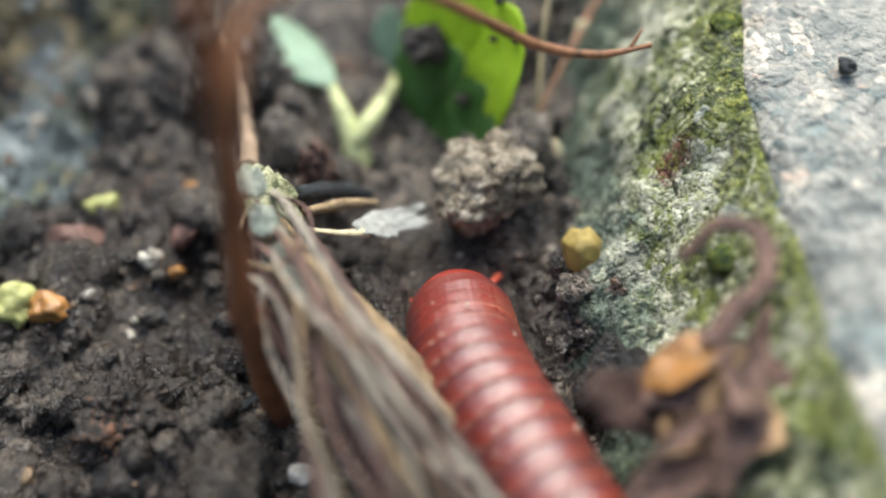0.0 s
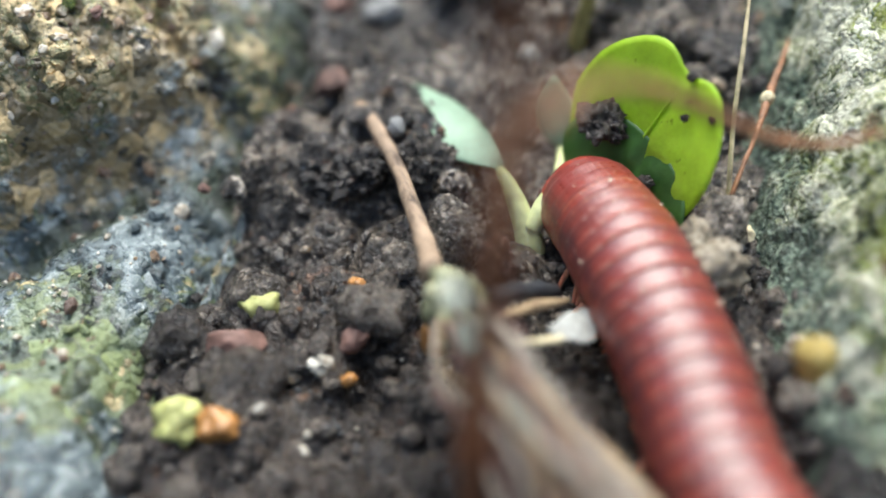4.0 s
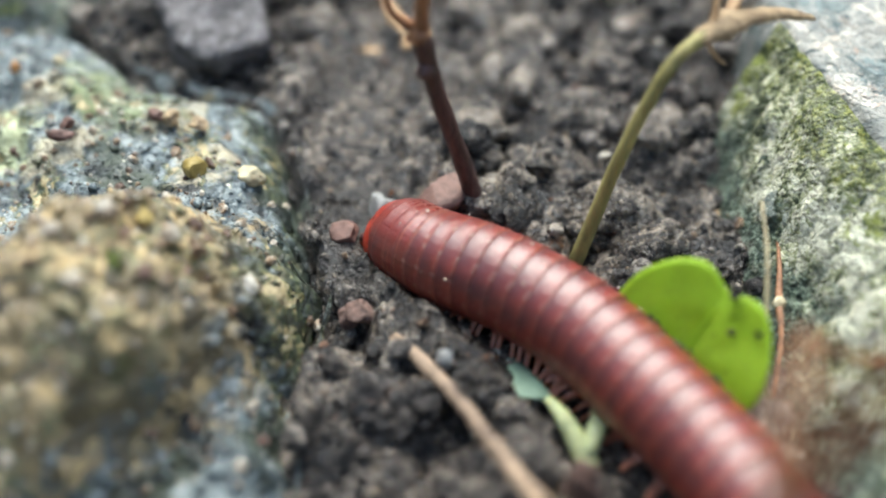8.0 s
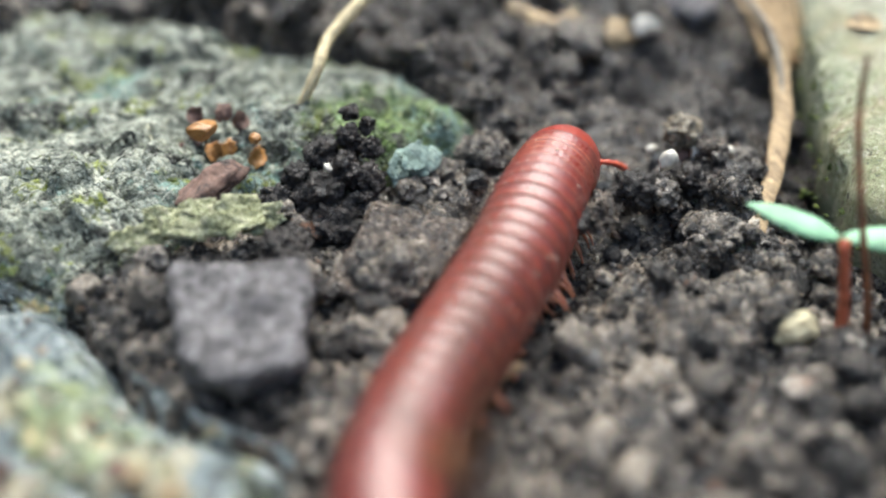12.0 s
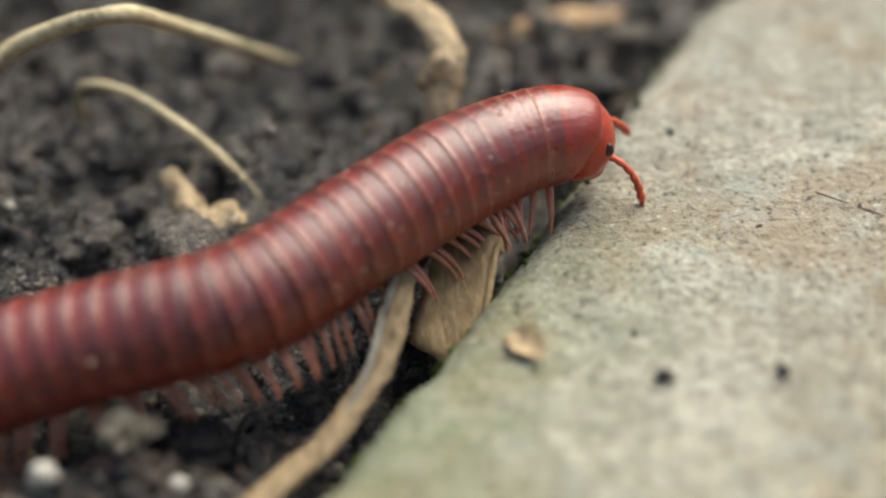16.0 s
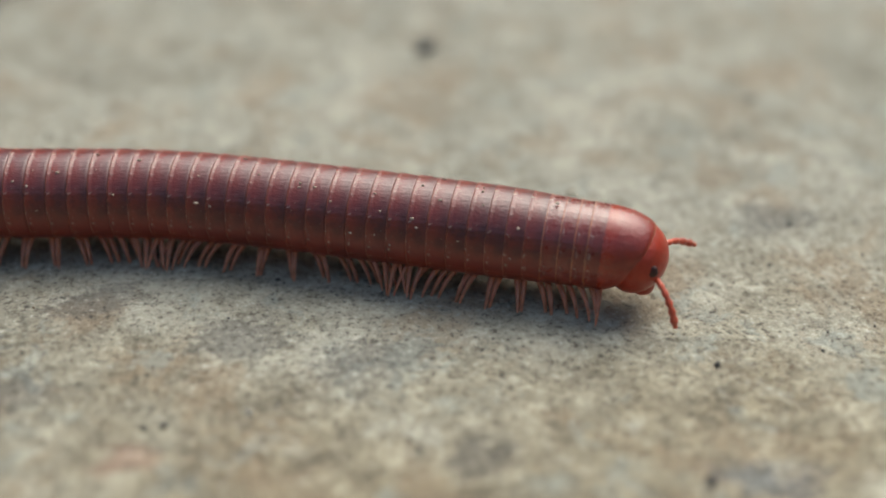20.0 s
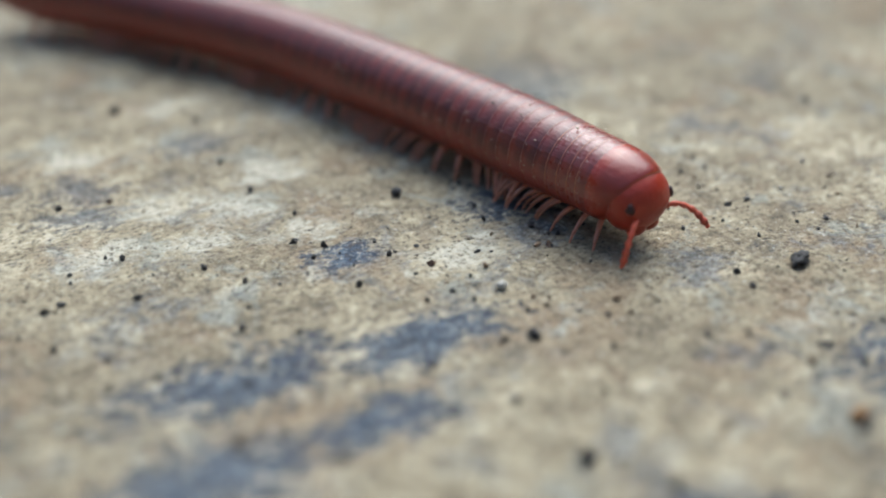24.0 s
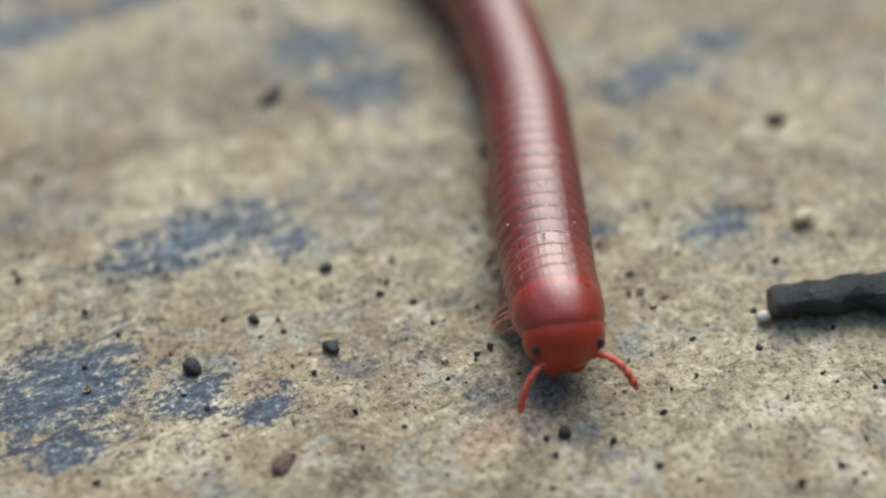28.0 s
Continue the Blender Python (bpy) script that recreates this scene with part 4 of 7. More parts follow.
MINT = grainy("mint_lichen", [(0.3, (0.12, 0.17, 0.14)), (0.45, (0.24, 0.33, 0.28)), (0.6, (0.36, 0.45, 0.38)), (0.8, (0.5, 0.58, 0.48))], 2.5, 0.6, (0.6, 0.9), 0.25, 0.3, chips=0.7, chip_vary=0.4)
WETBARK = grainy("wet_bark", [(0.3, (0.012, 0.008, 0.006)), (0.46, (0.06, 0.042, 0.03)), (0.6, (0.16, 0.12, 0.09)), (0.8, (0.36, 0.3, 0.24))], 2.5, 0.4, (0.12, 0.45), 0.3, 0.6, chips=0.4, chip_vary=0.9)
BLUE = plain("dark_blue_scrap", (0.02, 0.035, 0.07), 0.4, 0.6, 0.4, 0.05, 0.5)


# ---- the soil's loose crumbs ----
def scatter(name, x, y, z, size, mat, seed, sub, label, cat, flat=0.9):
    """Many loose bits that nobody could count, as one mesh."""
    rng = np.random.default_rng(seed + 500)
    bv, bf = ICO[sub]
    bf = np.array(bf)
    n = len(x)
    kinds = [lump((0, 0, 0), 1.0, sub, 0.55, 0.8, seed + 31 * k, 0, 4, 0, 0.75 if sub > 1 else 0.0, 3)[0] for k in range(24)]
    pick = rng.integers(0, 24, n)
    vs = np.empty((n, len(bv), 3))
    for k in range(n):
        m = np.array(Euler(rng.uniform(0, 6.28, 3)).to_matrix())
        vs[k] = ((kinds[pick[k]] * rng.uniform(0.7, 1.4, 3)) @ m.T) * (1, 1, flat) * size[k] + (x[k], y[k], z[k])
    fs = (bf[None] + (np.arange(n) * len(bv))[:, None, None]).reshape(-1, 3)
    ob = solid(name, vs.reshape(-1, 3), fs, mat, (x.mean(), y.mean(), z.min()), smooth=sub > 2)
    return tagged(ob, label, cat, kind="stuff")


def crumbs(name, count, area, sizes, mat, seed, sub, label, sink=0.3, flat=0.9, heap=0.0):
    rng = np.random.default_rng(seed)
    x0, x1, y0, y1 = area
    x, y = rng.uniform(x0, x1, count), rng.uniform(y0, y1, count)
    ok = off_line(x, y, EDGE_LINE[::2]) < -0.4
    size = sizes[0] * (sizes[1] / sizes[0]) ** (rng.random(count) ** 2.2)
    near = np.abs(off_line(x, y, TRACK[::3]))
    ok &= (near > 3.6 + size) | (size < 0.4)
    ok &= ~(inside(x, y, LEFT_OUT) | inside(x, y, SHELF_OUT))
    if heap:
        ok &= fbm(xyz(x, y), 7.0, 3, seed + 3) > rng.uniform(-heap, heap, count)
    x, y, size = x[ok], y[ok], size[ok]
    return scatter(name, x, y, soil_height(x, y) + size * (0.5 - sink), size, mat, seed, sub, label, "soil", flat)


crumbs("soil_clumps", 1900, (-128, -26, -112, 20), (0.7, 2.5), CLUMP, 4, 3, "small dark clumps of damp soil", 0.35, 0.85)
crumbs("soil_crumbs", 8500, (-142, -24, -122, 46), (0.3, 1.2), CRUMB, 5, 2, "loose dark crumbs of damp soil", 0.25, 0.9, 0.6)
crumbs("soil_grains", 15000, (-140, -26, -118, 42), (0.12, 0.42), CRUMB, 6, 1, "fine dark grains of soil", 0.2)
crumbs("sand_grains", 1500, (-140, -30, -118, 30), (0.14, 0.75), GRIT, 7, 2, "scattered tan and pale sand grains")

crumbs("coarse_soil_clumps", 110, (-104, -58, -68, 8), (1.4, 2.8), CLUMP, 9, 4, "coarse brown clumps of soil in the trough", 0.5, 0.8)
crumbs("far_soil_clumps", 900, (-130, 30, 42, 135), (0.9, 3.2), CLUMP, 8, 3, "dark clumps of soil beyond the slab", 0.3, 0.85)


def rock_grit():
    rng = np.random.default_rng(14)
    n = 5200
    x, y = rng.uniform(-138, -104, n), rng.uniform(-84, -18, n)
    ok = inside(x, y, LEFT_OUT)
    x, y = x[ok], y[ok]
    rim = np.abs(off_line(x, y, resample(spline(LEFT_OUT, 8, True), 0.8)))
    ok = (fbm(xyz(x, y), 6, 3, 40) + 0.9 * np.exp(-((x + 119) ** 2 + (y + 56) ** 2) / 90) > rng.uniform(-0.5, 0.7, len(x)))
    x, y, rim = x[ok], y[ok], rim[ok]
    size = 0.10 * 5.0 ** (rng.random(len(x)) ** 2.6)
    size = size * (1 + 0.9 * np.exp(-((x + 119) ** 2 + (y + 55) ** 2) / 60))
    z = left_top(x, y, rim) + size * 0.15
    cut = rng.random(len(x)) < 0.5
    scatter("rock_grit", x[cut], y[cut], z[cut], size[cut], GRIT, 15, 2, "ochre and white grit stuck to the rock", "grit")
    scatter("rock_crumbs", x[~cut], y[~cut], z[~cut], size[~cut], ROCK, 16, 2, "grey crumbs and lichen scales on the rock", "crumbs")


rock_grit()


def rim_crumbs():
    rng = np.random.default_rng(19)
    pick = rng.integers(180, len(EDGE_LINE) - 150, 1500)
    off = rng.uniform(-1.8, 0.5, 1500) + 0.8 * fbm(xyz(EDGE_LINE[pick, 0], EDGE_LINE[pick, 1]), 6, 2, 20)
    x, y = EDGE_LINE[pick, 0] + 0.93 * off, EDGE_LINE[pick, 1] - 0.37 * off
    z = np.where(off < 0.1, -1.4 + 1.6 * off, -1.1 + 0.9 * np.minimum(off, 1.1))
    size = 0.08 * 4.5 ** (rng.random(1500) ** 2)
    scatter("rim_crumbs", x, y, z, size, MOSS, 21, 2, "dark mossy crumbs along the slab's rim", "moss")


rim_crumbs()


def clod_thing(name, c, r, mat, label, cat, seed, rough=0.4, sub=3, turn=0.0, grain=0.7, knobs=0.0, cut=0):
    c = np.array(c, float)
    g = lump(c, r, sub, rough, grain, seed, turn, 4, 0, knobs, cut)
    ob = solid(name, *g, mat, (c[0], c[1], float(g[0][:, 2].min())))
    return tagged(ob, label, cat)


# bigger clods
clod_thing("soil_clod", (-98.9, -85.2, -1.4), (3.4, 3.0, 2.9), TANCLOD, "grey brown crumbly clod of soil", "clod", 3, 0.4, 5, knobs=0.6)
clod_thing("soil_clod", (-121.3, -87, -2.6), (3.6, 3.2, 2.5), CRUMB, "dark wet crumbly clod of soil", "clod", 4, 0.6, 5, knobs=1.0)
clod_thing("soil_clod", (-110.5, -67.5, -2.9), (3.2, 3.0, 2.3), CRUMB, "dark crumbly clod under the dry stick", "clod", 8, 0.6, 5, knobs=1.0)
def peat_chunk():
    """A jagged heap of black peat, with a flat flake of wet bark leaning on it."""
    ob = thing("peat_chunk", (-88, -27, -6))
    for k, (c, r) in enumerate([((-84.0, -21.8, 0.9), 0.75), ((-83.4, -22.8, 0.3), 0.7), ((-84.9, -22.8, -0.2), 1.0), ((-83.9, -24.2, -0.6), 0.9), ((-86.7, -22.8, -0.9), 1.3), ((-86.0, -24.5, -1.3), 1.6), ((-88.8, -23.1, -1.8), 1.3), ((-84.8, -25.8, -1.8), 1.3), ((-90.5, -23.5, -2.7), 1.3), ((-88.1, -24.9, -2.5), 1.9), ((-86.0, -26.7, -3.0), 1.8), ((-90.8, -24.9, -3.5), 1.6), ((-88.1, -26.8, -4.0), 2.2), ((-89.9, -26.1, -4.2), 2.0)]):
        part("crumb", lump(c, (r * 1.15, r, r * 1.1), 4, 0.7, 0.7, 400 + k, k, 4, 0, 0.9, 2), PEAT, ob)
    tagged(ob, "jagged heap of black peat crumbs", "peat")
    flake = thing("bark_flake", (-86, -31, -6))
    part("body", plate([(-86.1, -28.6, -0.8), (-80.7, -33.0, -1.6), (-87.5, -36.5, -2.6), (-92.2, -32.5, -2.9)], 1.3, 0.9, 421), WETBARK, flake)
    for k, c in enumerate([(-91.6, -32.8, -2.9), (-91.8, -34.5, -3.8), (-90.3, -36.0, -4.0)]):
        part("crumb", lump(c, (0.8, 0.7, 0.6), 3, 0.6, 0.7, 430 + k, k, 4, 0, 0.8), PEAT, flake)
    tagged(flake, "flat dark brown flake of wet bark", "bark")


def plate(corners, thick, rough, seed, n=34, m=26):
    """A thick uneven flake between four corners, with a broken rim."""
    a, b, c, d = (np.array(x, float) for x in corners)
    u, w = np.meshgrid(np.linspace(0, 1, n), np.linspace(0, 1, m), indexing="ij")
    p = ((1 - u) * (1 - w))[..., None] * a + (u * (1 - w))[..., None] * b + (u * w)[..., None] * c + ((1 - u) * w)[..., None] * d
    p = p.reshape(-1, 3)
    up = np.cross(b - a, d - a)
    up = up / np.linalg.norm(up) * (1 if up[2] * 1 > 0 else -1)
    mid = p.mean(0)
    rim = np.minimum(np.minimum(u, 1 - u), np.minimum(w, 1 - w)).reshape(-1)
    p = p + (p - mid) * (0.16 * fbm(p, 1.6, 3, seed) * (rim < 0.02))[:, None]
    top = p + up * (rough * 0.6 * fbm(p, 2.2, 4, seed + 1, 0.65) + 0.35 * crumbly(p, 0.9, seed) - 0.5 * np.clip(1 - rim / 0.06, 0, 1))[:, None]
    low = p - up * thick * (0.4 + 0.6 * np.clip(rim / 0.1, 0, 1))[:, None]
    f = grid_faces(n, m)
    k = n * m
    edge = [i for i in range(m)] + [i * m + m - 1 for i in range(1, n)] + [(n - 1) * m + j for j in range(m - 2, -1, -1)] + [i * m for i in range(n - 2, 0, -1)]
    return np.vstack([top, low]), f.tolist() + (f[:, ::-1] + k).tolist() + [[x, x + k, y + k, y] for x, y in zip(edge, edge[1:] + edge[:1])]


peat_chunk()
clod_thing("soil_clod", (-92.4, -28.6, -2.6), (2.6, 2.2, 1.9), PEAT, "black peat crumb beside a grey clod", "clod", 19, 0.7, 5, knobs=1.0)
clod_thing("soil_clod", (-61.5, -31.0, -4.2), (2.4, 2.2, 1.6), CRUMB, "dark crumb of soil near the slab", "clod", 15, 0.6, 5, knobs=1.0)
clod_thing("soil_clod", (-64.5, -35.5, -4.0), (2.6, 2.0, 1.6), CRUMB, "dark crumb of soil near straw", "clod", 16, 0.6, 5, knobs=1.0)
# hidden clod added to keep back light off the leaf's lower half
clod_thing("soil_clod", (-92.4, -76.0, -3.0), (2.4, 3.2, 2.4), CRUMB, "added hidden clod that blocks light behind a green leaf", "clod", 18, 0.6, 5, knobs=1.0)
clod_thing("soil_clod", (-69, -52.6, -4.2), (1.8, 1.6, 1.2), CLODSTONE, "grey crumb of soil at a seedling's foot", "clod", 17, 0.5, 5, knobs=1.0)

clod_thing("soil_clod", (-106.0, -70.8, -2.7), (2.7, 2.3, 2.3), CLUMP, "dark crumbly clod beside a drooping leaf", "clod", 520, 0.5, 5, knobs=0.9)
clod_thing("soil_clod", (-109.1, -69.3, -2.2), (2.2, 2.0, 1.8), CRUMB, "dark wet crumbly clod beside the stick", "clod", 521, 0.6, 5, knobs=1.0)

# rubble heaped beside the track, near the slab
for k, (c, r) in enumerate([((-77.3, -36.6, -0.1), 2.2), ((-74.3, -36.4, -1.2), 1.7), ((-70.8, -35.4, -1.3), 1.9), ((-68.5, -36.1, -1.9), 1.6), ((-65.9, -35.9, -2.2), 1.5), ((-62.6, -33.9, -2.2), 1.6), ((-60.8, -36.7, -3.5), 1.6), ((-59.5, -34.6, -3.4), 1.3)]):
    clod_thing("soil_clod", (c[0], c[1], c[2] - 0.3), (r * 1.1, r, r * 0.85), (PEAT, WETBARK, PEAT, CRUMB)[k % 4], "dark wet crumbly clod of soil near the slab", "clod", 500 + k, 0.6, 4, k * 0.9, knobs=1.0)
clod_thing("soil_clod", (-63.82, -32.09, -1.43), (1.9, 1.6, 1.5), TANCLOD, "grey brown crumbly clod near the slab", "clod", 511, 0.5, 4, knobs=1.0)
clod_thing("pebble", (-67.11, -34.62, -1.19), (0.75, 0.6, 0.8), QUARTZ, "whitish grain among the rubble", "pebble", 512, 0.5, 3, cut=4)
clod_thing("pebble", (-61.37, -34.52, -2.96), (0.6, 0.45, 0.7), QUARTZ, "smooth white grain among the rubble", "pebble", 513, 0.4, 3)
clod_thing("pebble", (-64.58, -32.83, -2.9), (1.2, 0.7, 0.6), REDDISH, "reddish chip among the rubble", "pebble", 514, 0.5, 3, cut=4)

# pebbles and beads, each a thing of its own
PEBBLES = [("pebble", (-93.8, -83.9, -3.1), (0.75, 0.7, 0.7), CREAM, "smooth cream pebble on soil", "pebble"),
           ("lichen_bead", (-98.5, -93.6, 2.3), (1.4, 1.2, 1.35), OCHRE, "ochre yellow lichen bead on a mossy bank", "lichen"),
           ("lichen_bead", (-123.8, -78.1, -2.0), (1.75, 1.6, 1.5), YGREEN, "yellow green lump lying on soil", "lichen"),
           ("pebble", (-122.4, -79.6, -2.8), (1.5, 1.1, 1.3), AMBER, "orange brown angular pebble on soil", "pebble"),
           ("pebble", (-119.6, -75.6, -2.2), (2.3, 1.2, 1.0), REDDISH, "pinkish flat chip of stone", "pebble"),
           ("pebble", (-114.2, -78.6, -2.2), (1.3, 0.8, 0.8), REDDISH, "small brick red chip on soil", "pebble"),
           ("pebble", (-115.7, -80.2, -3.0), (0.6, 0.6, 0.6), AMBER, "tiny orange grain on soil", "pebble"),
           ("pebble", (-112.6, -75.6, -4.0), (0.8, 0.6, 0.6), AMBER, "tiny orange grain on soil", "pebble"),
           ("pebble", (-117.5, -74.0, -2.4), (1.4, 1.1, 1.0), YGREEN, "greenish grain against the rock", "pebble"),
           ("pebble", (-96.6, -58.3, -4.2), (2.4, 1.7, 1.3), REDDISH, "reddish brown stone half sunk in soil", "pebble"),
           ("pebble", (-99.6, -55.6, -4.6), (1.6, 1.5, 1.4), GREYPEB, "rounded grey stone in soil", "pebble"),
           ("pebble", (-106.6, -61.5, -2.8), (1.3, 1.1, 1.0), BARK, "dark purple brown stone in soil", "pebble"),
           ("pebble", (-105.6, -49.4, -0.9), (1.3, 0.8, 0.9), CREAM, "cream quartz grain on the rock's foot", "pebble"),
           ("pebble", (-69.1, -48.8, -4.0), (1.5, 1.2, 1.1), CREAM, "pale yellow crumb of stone", "pebble"),
           ("bead", (-92.7, -17.4, 0.2), (1.2, 1.1, 1.0), AMBER, "round amber bead of resin", "bead"),
           ("bead", (-89.9, -19.3, -0.6), (0.6, 0.5, 0.5), AMBER, "small amber bead on moss", "bead"),
           ("pebble", (-87.6, -25.4, 0.2), (0.45, 0.4, 0.4), QUARTZ, "glinting white grain on a dark crumb", "pebble"),
           ("pebble", (-67.5, -32.5, -4.2), (0.9, 0.7, 0.8), QUARTZ, "pale grain among soil crumbs", "pebble"),
           ("pebble", (-63.6, -33.6, -4.0), (0.5, 0.5, 0.8), QUARTZ, "pale grain among soil crumbs", "pebble"),
           ("pebble", (-104.4, -46.2, -4.2), (0.9, 0.6, 0.9), QUARTZ, "white angular stone against the rock", "pebble"),
           ("pebble", (-106.0, -68.6, -0.9), (0.75, 0.7, 0.85), GREYPEB, "smooth rounded brown grey pebble", "pebble"),
           ("pebble", (-84.2, -77.0, -2.2), (0.35, 0.3, 0.35), QUARTZ, "tiny white grain on the bank", "pebble"),
           ("pebble", (-116.9, -65.9, -1.6), (0.45, 0.4, 0.35), REDDISH, "tiny rusty grain on the rock", "pebble"),
           ("pebble", (-117.7, -57.5, 5.6), (0.6, 0.5, 0.5), REDDISH, "small purple pebble stuck to the rock", "pebble"),
           ("pebble", (-117.2, -49.0, 3.2), (1.2, 0.7, 0.45), QUARTZ, "white glinting chip on the rock's crest", "pebble"),
           ("pebble", (-116.9, -54.0, 5.2), (0.55, 0.5, 0.4), BARK, "small dark pebble stuck to the rock", "pebble"),
           ("pebble", (-107.1, -61.0, -3.4), (1.0, 0.9, 0.85), BARK, "wet purple brown stone by the rock", "pebble"),
           ("pebble", (-101.2, -57.6, -3.6), (1.6, 1.4, 1.5), GREYPEB, "rough grey crumb of stone", "pebble"),
           ("pebble", (-103.4, -56.3, -3.8), (1.5, 1.2, 1.1), REDDISH, "rusty brown crumb of stone", "pebble"),
           ("pebble", (-82.9, -93.7, 5.9), (0.75, 0.6, 0.5), CHAR, "small black pebble on pale stone", "pebble"),
           ("pebble", (-79.0, -85.2, 6.2), (1.7, 1.4, 1.2), CHAR, "dark rounded pebble on pale stone", "pebble"),
           ("pebble", (-69.3, -49.1, -4.0), (1.7, 1.4, 1.3), CREAM, "cream quartz lump beside a seedling", "pebble"),
           ("pebble", (-95.4, -65.8, -4.0), (0.9, 0.8, 0.7), QUARTZ, "pale grain beside an olive stalk", "pebble"),
           ("pebble", (-111.8, -29.9, -0.9), (0.6, 0.5, 0.5), AMBER, "small orange tan pebble on the rock", "pebble"),
           ("pebble", (-109.1, -31.3, -0.8), (0.55, 0.5, 0.45), CREAM, "small cream pebble on the rock", "pebble"),
           ("pebble", (-113.2, -38.7, -0.4), (1.1, 0.6, 0.5), REDDISH, "reddish chip of stone on the rock", "pebble"),
           ("pebble", (-112.2, -38.0, -0.4), (0.7, 0.5, 0.5), REDDISH, "purplish chip of stone on the rock", "pebble"),
           ("pebble", (-108.3, -47.1, 0.0), (1.2, 1.0, 0.9), OCHRE, "ochre lump of lichen on the rock", "pebble"),
           ("pebble", (-106.7, -42.1, -0.2), (0.8, 0.7, 0.6), HUSK, "tan pebble on the rock", "pebble"),
           ("pebble", (-107.4, -41.2, -0.2), (0.7, 0.6, 0.6), REDDISH, "pinkish tan pebble on the rock", "pebble"),
           ("pebble", (-105.6, -43.6, -0.4), (0.9, 0.7, 0.6), HUSK, "tan crumb on the rock's shoulder", "pebble"),
           ("pebble", (-117.9, -33.6, -0.2), (2.2, 1.6, 1.6), BARK, "dark brown lump on the rock", "pebble"),
           ("pebble", (-115.2, -53.2, 4.6), (0.9, 0.7, 0.5), OCHRE, "golden crumb on the rock's crest", "pebble"),
           ("pebble", (-118.7, -55.7, 5.8), (1.1, 0.8, 0.5), MOSS, "dark green moss tuft on the rock", "pebble"),
           ("pebble", (-113.0, -50.5, 0.6), (0.7, 0.6, 0.5), CREAM, "cream crumb on the rock", "pebble")]
for k, (name, c, r, mat, label, cat) in enumerate(PEBBLES):
    low = float(soil_height(np.array([c[0]]), np.array([c[1]]))[0]) if c[2] < -2.0 else -9.0
    clod_thing(name, (c[0], c[1], max(c[2] - 0.25 * r[2], low + 0.05 * r[2])), tuple(0.82 * x for x in r), mat, label, cat, 40 + k, 0.5, 4, k * 0.7, 0.8, 0.12, 0 if mat is YGREEN else 5)


# ---- plants, twigs and litter of the soil bed ----
def heart_leaf(c, along, across, thick, notch, cup, seed):
    """A round leaf with a notch at its tip; along and across are its half axes."""
    c, along, across = (np.array(x, float) for x in (c, along, across))
    up = np.cross(along, across)
    up /= np.linalg.norm(up)
    n, m = 56, 14
    a = np.linspace(-math.pi, math.pi, n, endpoint=False)
    far = (1 - notch * np.exp(-(a / 0.26) ** 2)) * (1 - 0.12 * np.exp(-((math.pi - np.abs(a)) / 0.5) ** 2)) * (1 + 0.03 * fbm(np.c_[np.cos(a), np.sin(a), 0 * a], 0.5, 3, seed))
    rows = []
    for side in (1, -1):
        for r in (np.linspace(0.03, 1, m) if side == 1 else np.linspace(1, 0.03, m)):
            u, w = np.cos(a) * far * r, np.sin(a) * far * r
            p = c + u[:, None] * along + w[:, None] * across
            h = cup * (w ** 2) - 0.5 * np.exp(-(w / 0.08) ** 2) * 0.4 + 0.25 * fbm(p, 2.0, 3, seed)
            rows.append(p + up * (h + side * thick * 0.5 * (1 - 0.8 * r ** 6))[:, None])
    return np.vstack(rows), grid_faces(2 * m, n, True).tolist()


def bright_leaf():
    ob = thing("leaf_plant", (-96.2, -79.6, -5))
    part("stem", tube([(-97.8, -79, -5.4), (-97.4, -78.6, -4.2), (-97.0, -78.0, -3.0)], (0.45, 0.4, 0.35), 8, 0.1), SPROUT, ob, "short pale green stem")
    leaf = part("leaf", heart_leaf((-95.5, -77.5, -0.1), (2.6, -0.4, 4.5), (-0.3, 4.9, 0.7), 0.16, 0.2, 0.7, 3), LEAF, ob)
    part("vein", tube([(-98.0, -77.3, -4.2), (-95.7, -77.5, -0.3), (-93.8, -77.8, 2.8)], (0.14, 0.12, 0.05), 6), LEAF, leaf)
    # shaded lower half of the same leaf, made as a second darker blade
    part("leaf", heart_leaf((-97.2, -78.0, -2.3), (1.7, -0.3, 2.3), (-0.3, 4.5, 0.6), 0.16, 0.05, 0.5, 4), SHADELEAF, ob, "lower half of the leaf with its shade as dark green")
    tagged(ob, "bright lime green notched leaf, its shaded lower half painted dark green", "leaf")
    # soil crumbs; the smallest lumps stand for fold shade near the notch
    for c, r in (((-96.9, -75.6, -0.2), 1.7), ((-96.6, -74.0, -1.0), 1.0), ((-96.9, -79.4, -1.2), 0.5), ((-94.6, -79.3, 2.2), 0.3), ((-93.5, -78.2, 3.7), 0.36), ((-93.8, -80.5, 2.6), 0.3)):
        clod_thing("leaf_lump", c, (r, r * 0.9, r * 0.8), PEAT, "dark soil crumb and fold-shade mark on a leaf", "soil", int(r * 100), 0.9, 5, 0.5, 0.7, 0.8, 2)


bright_leaf()


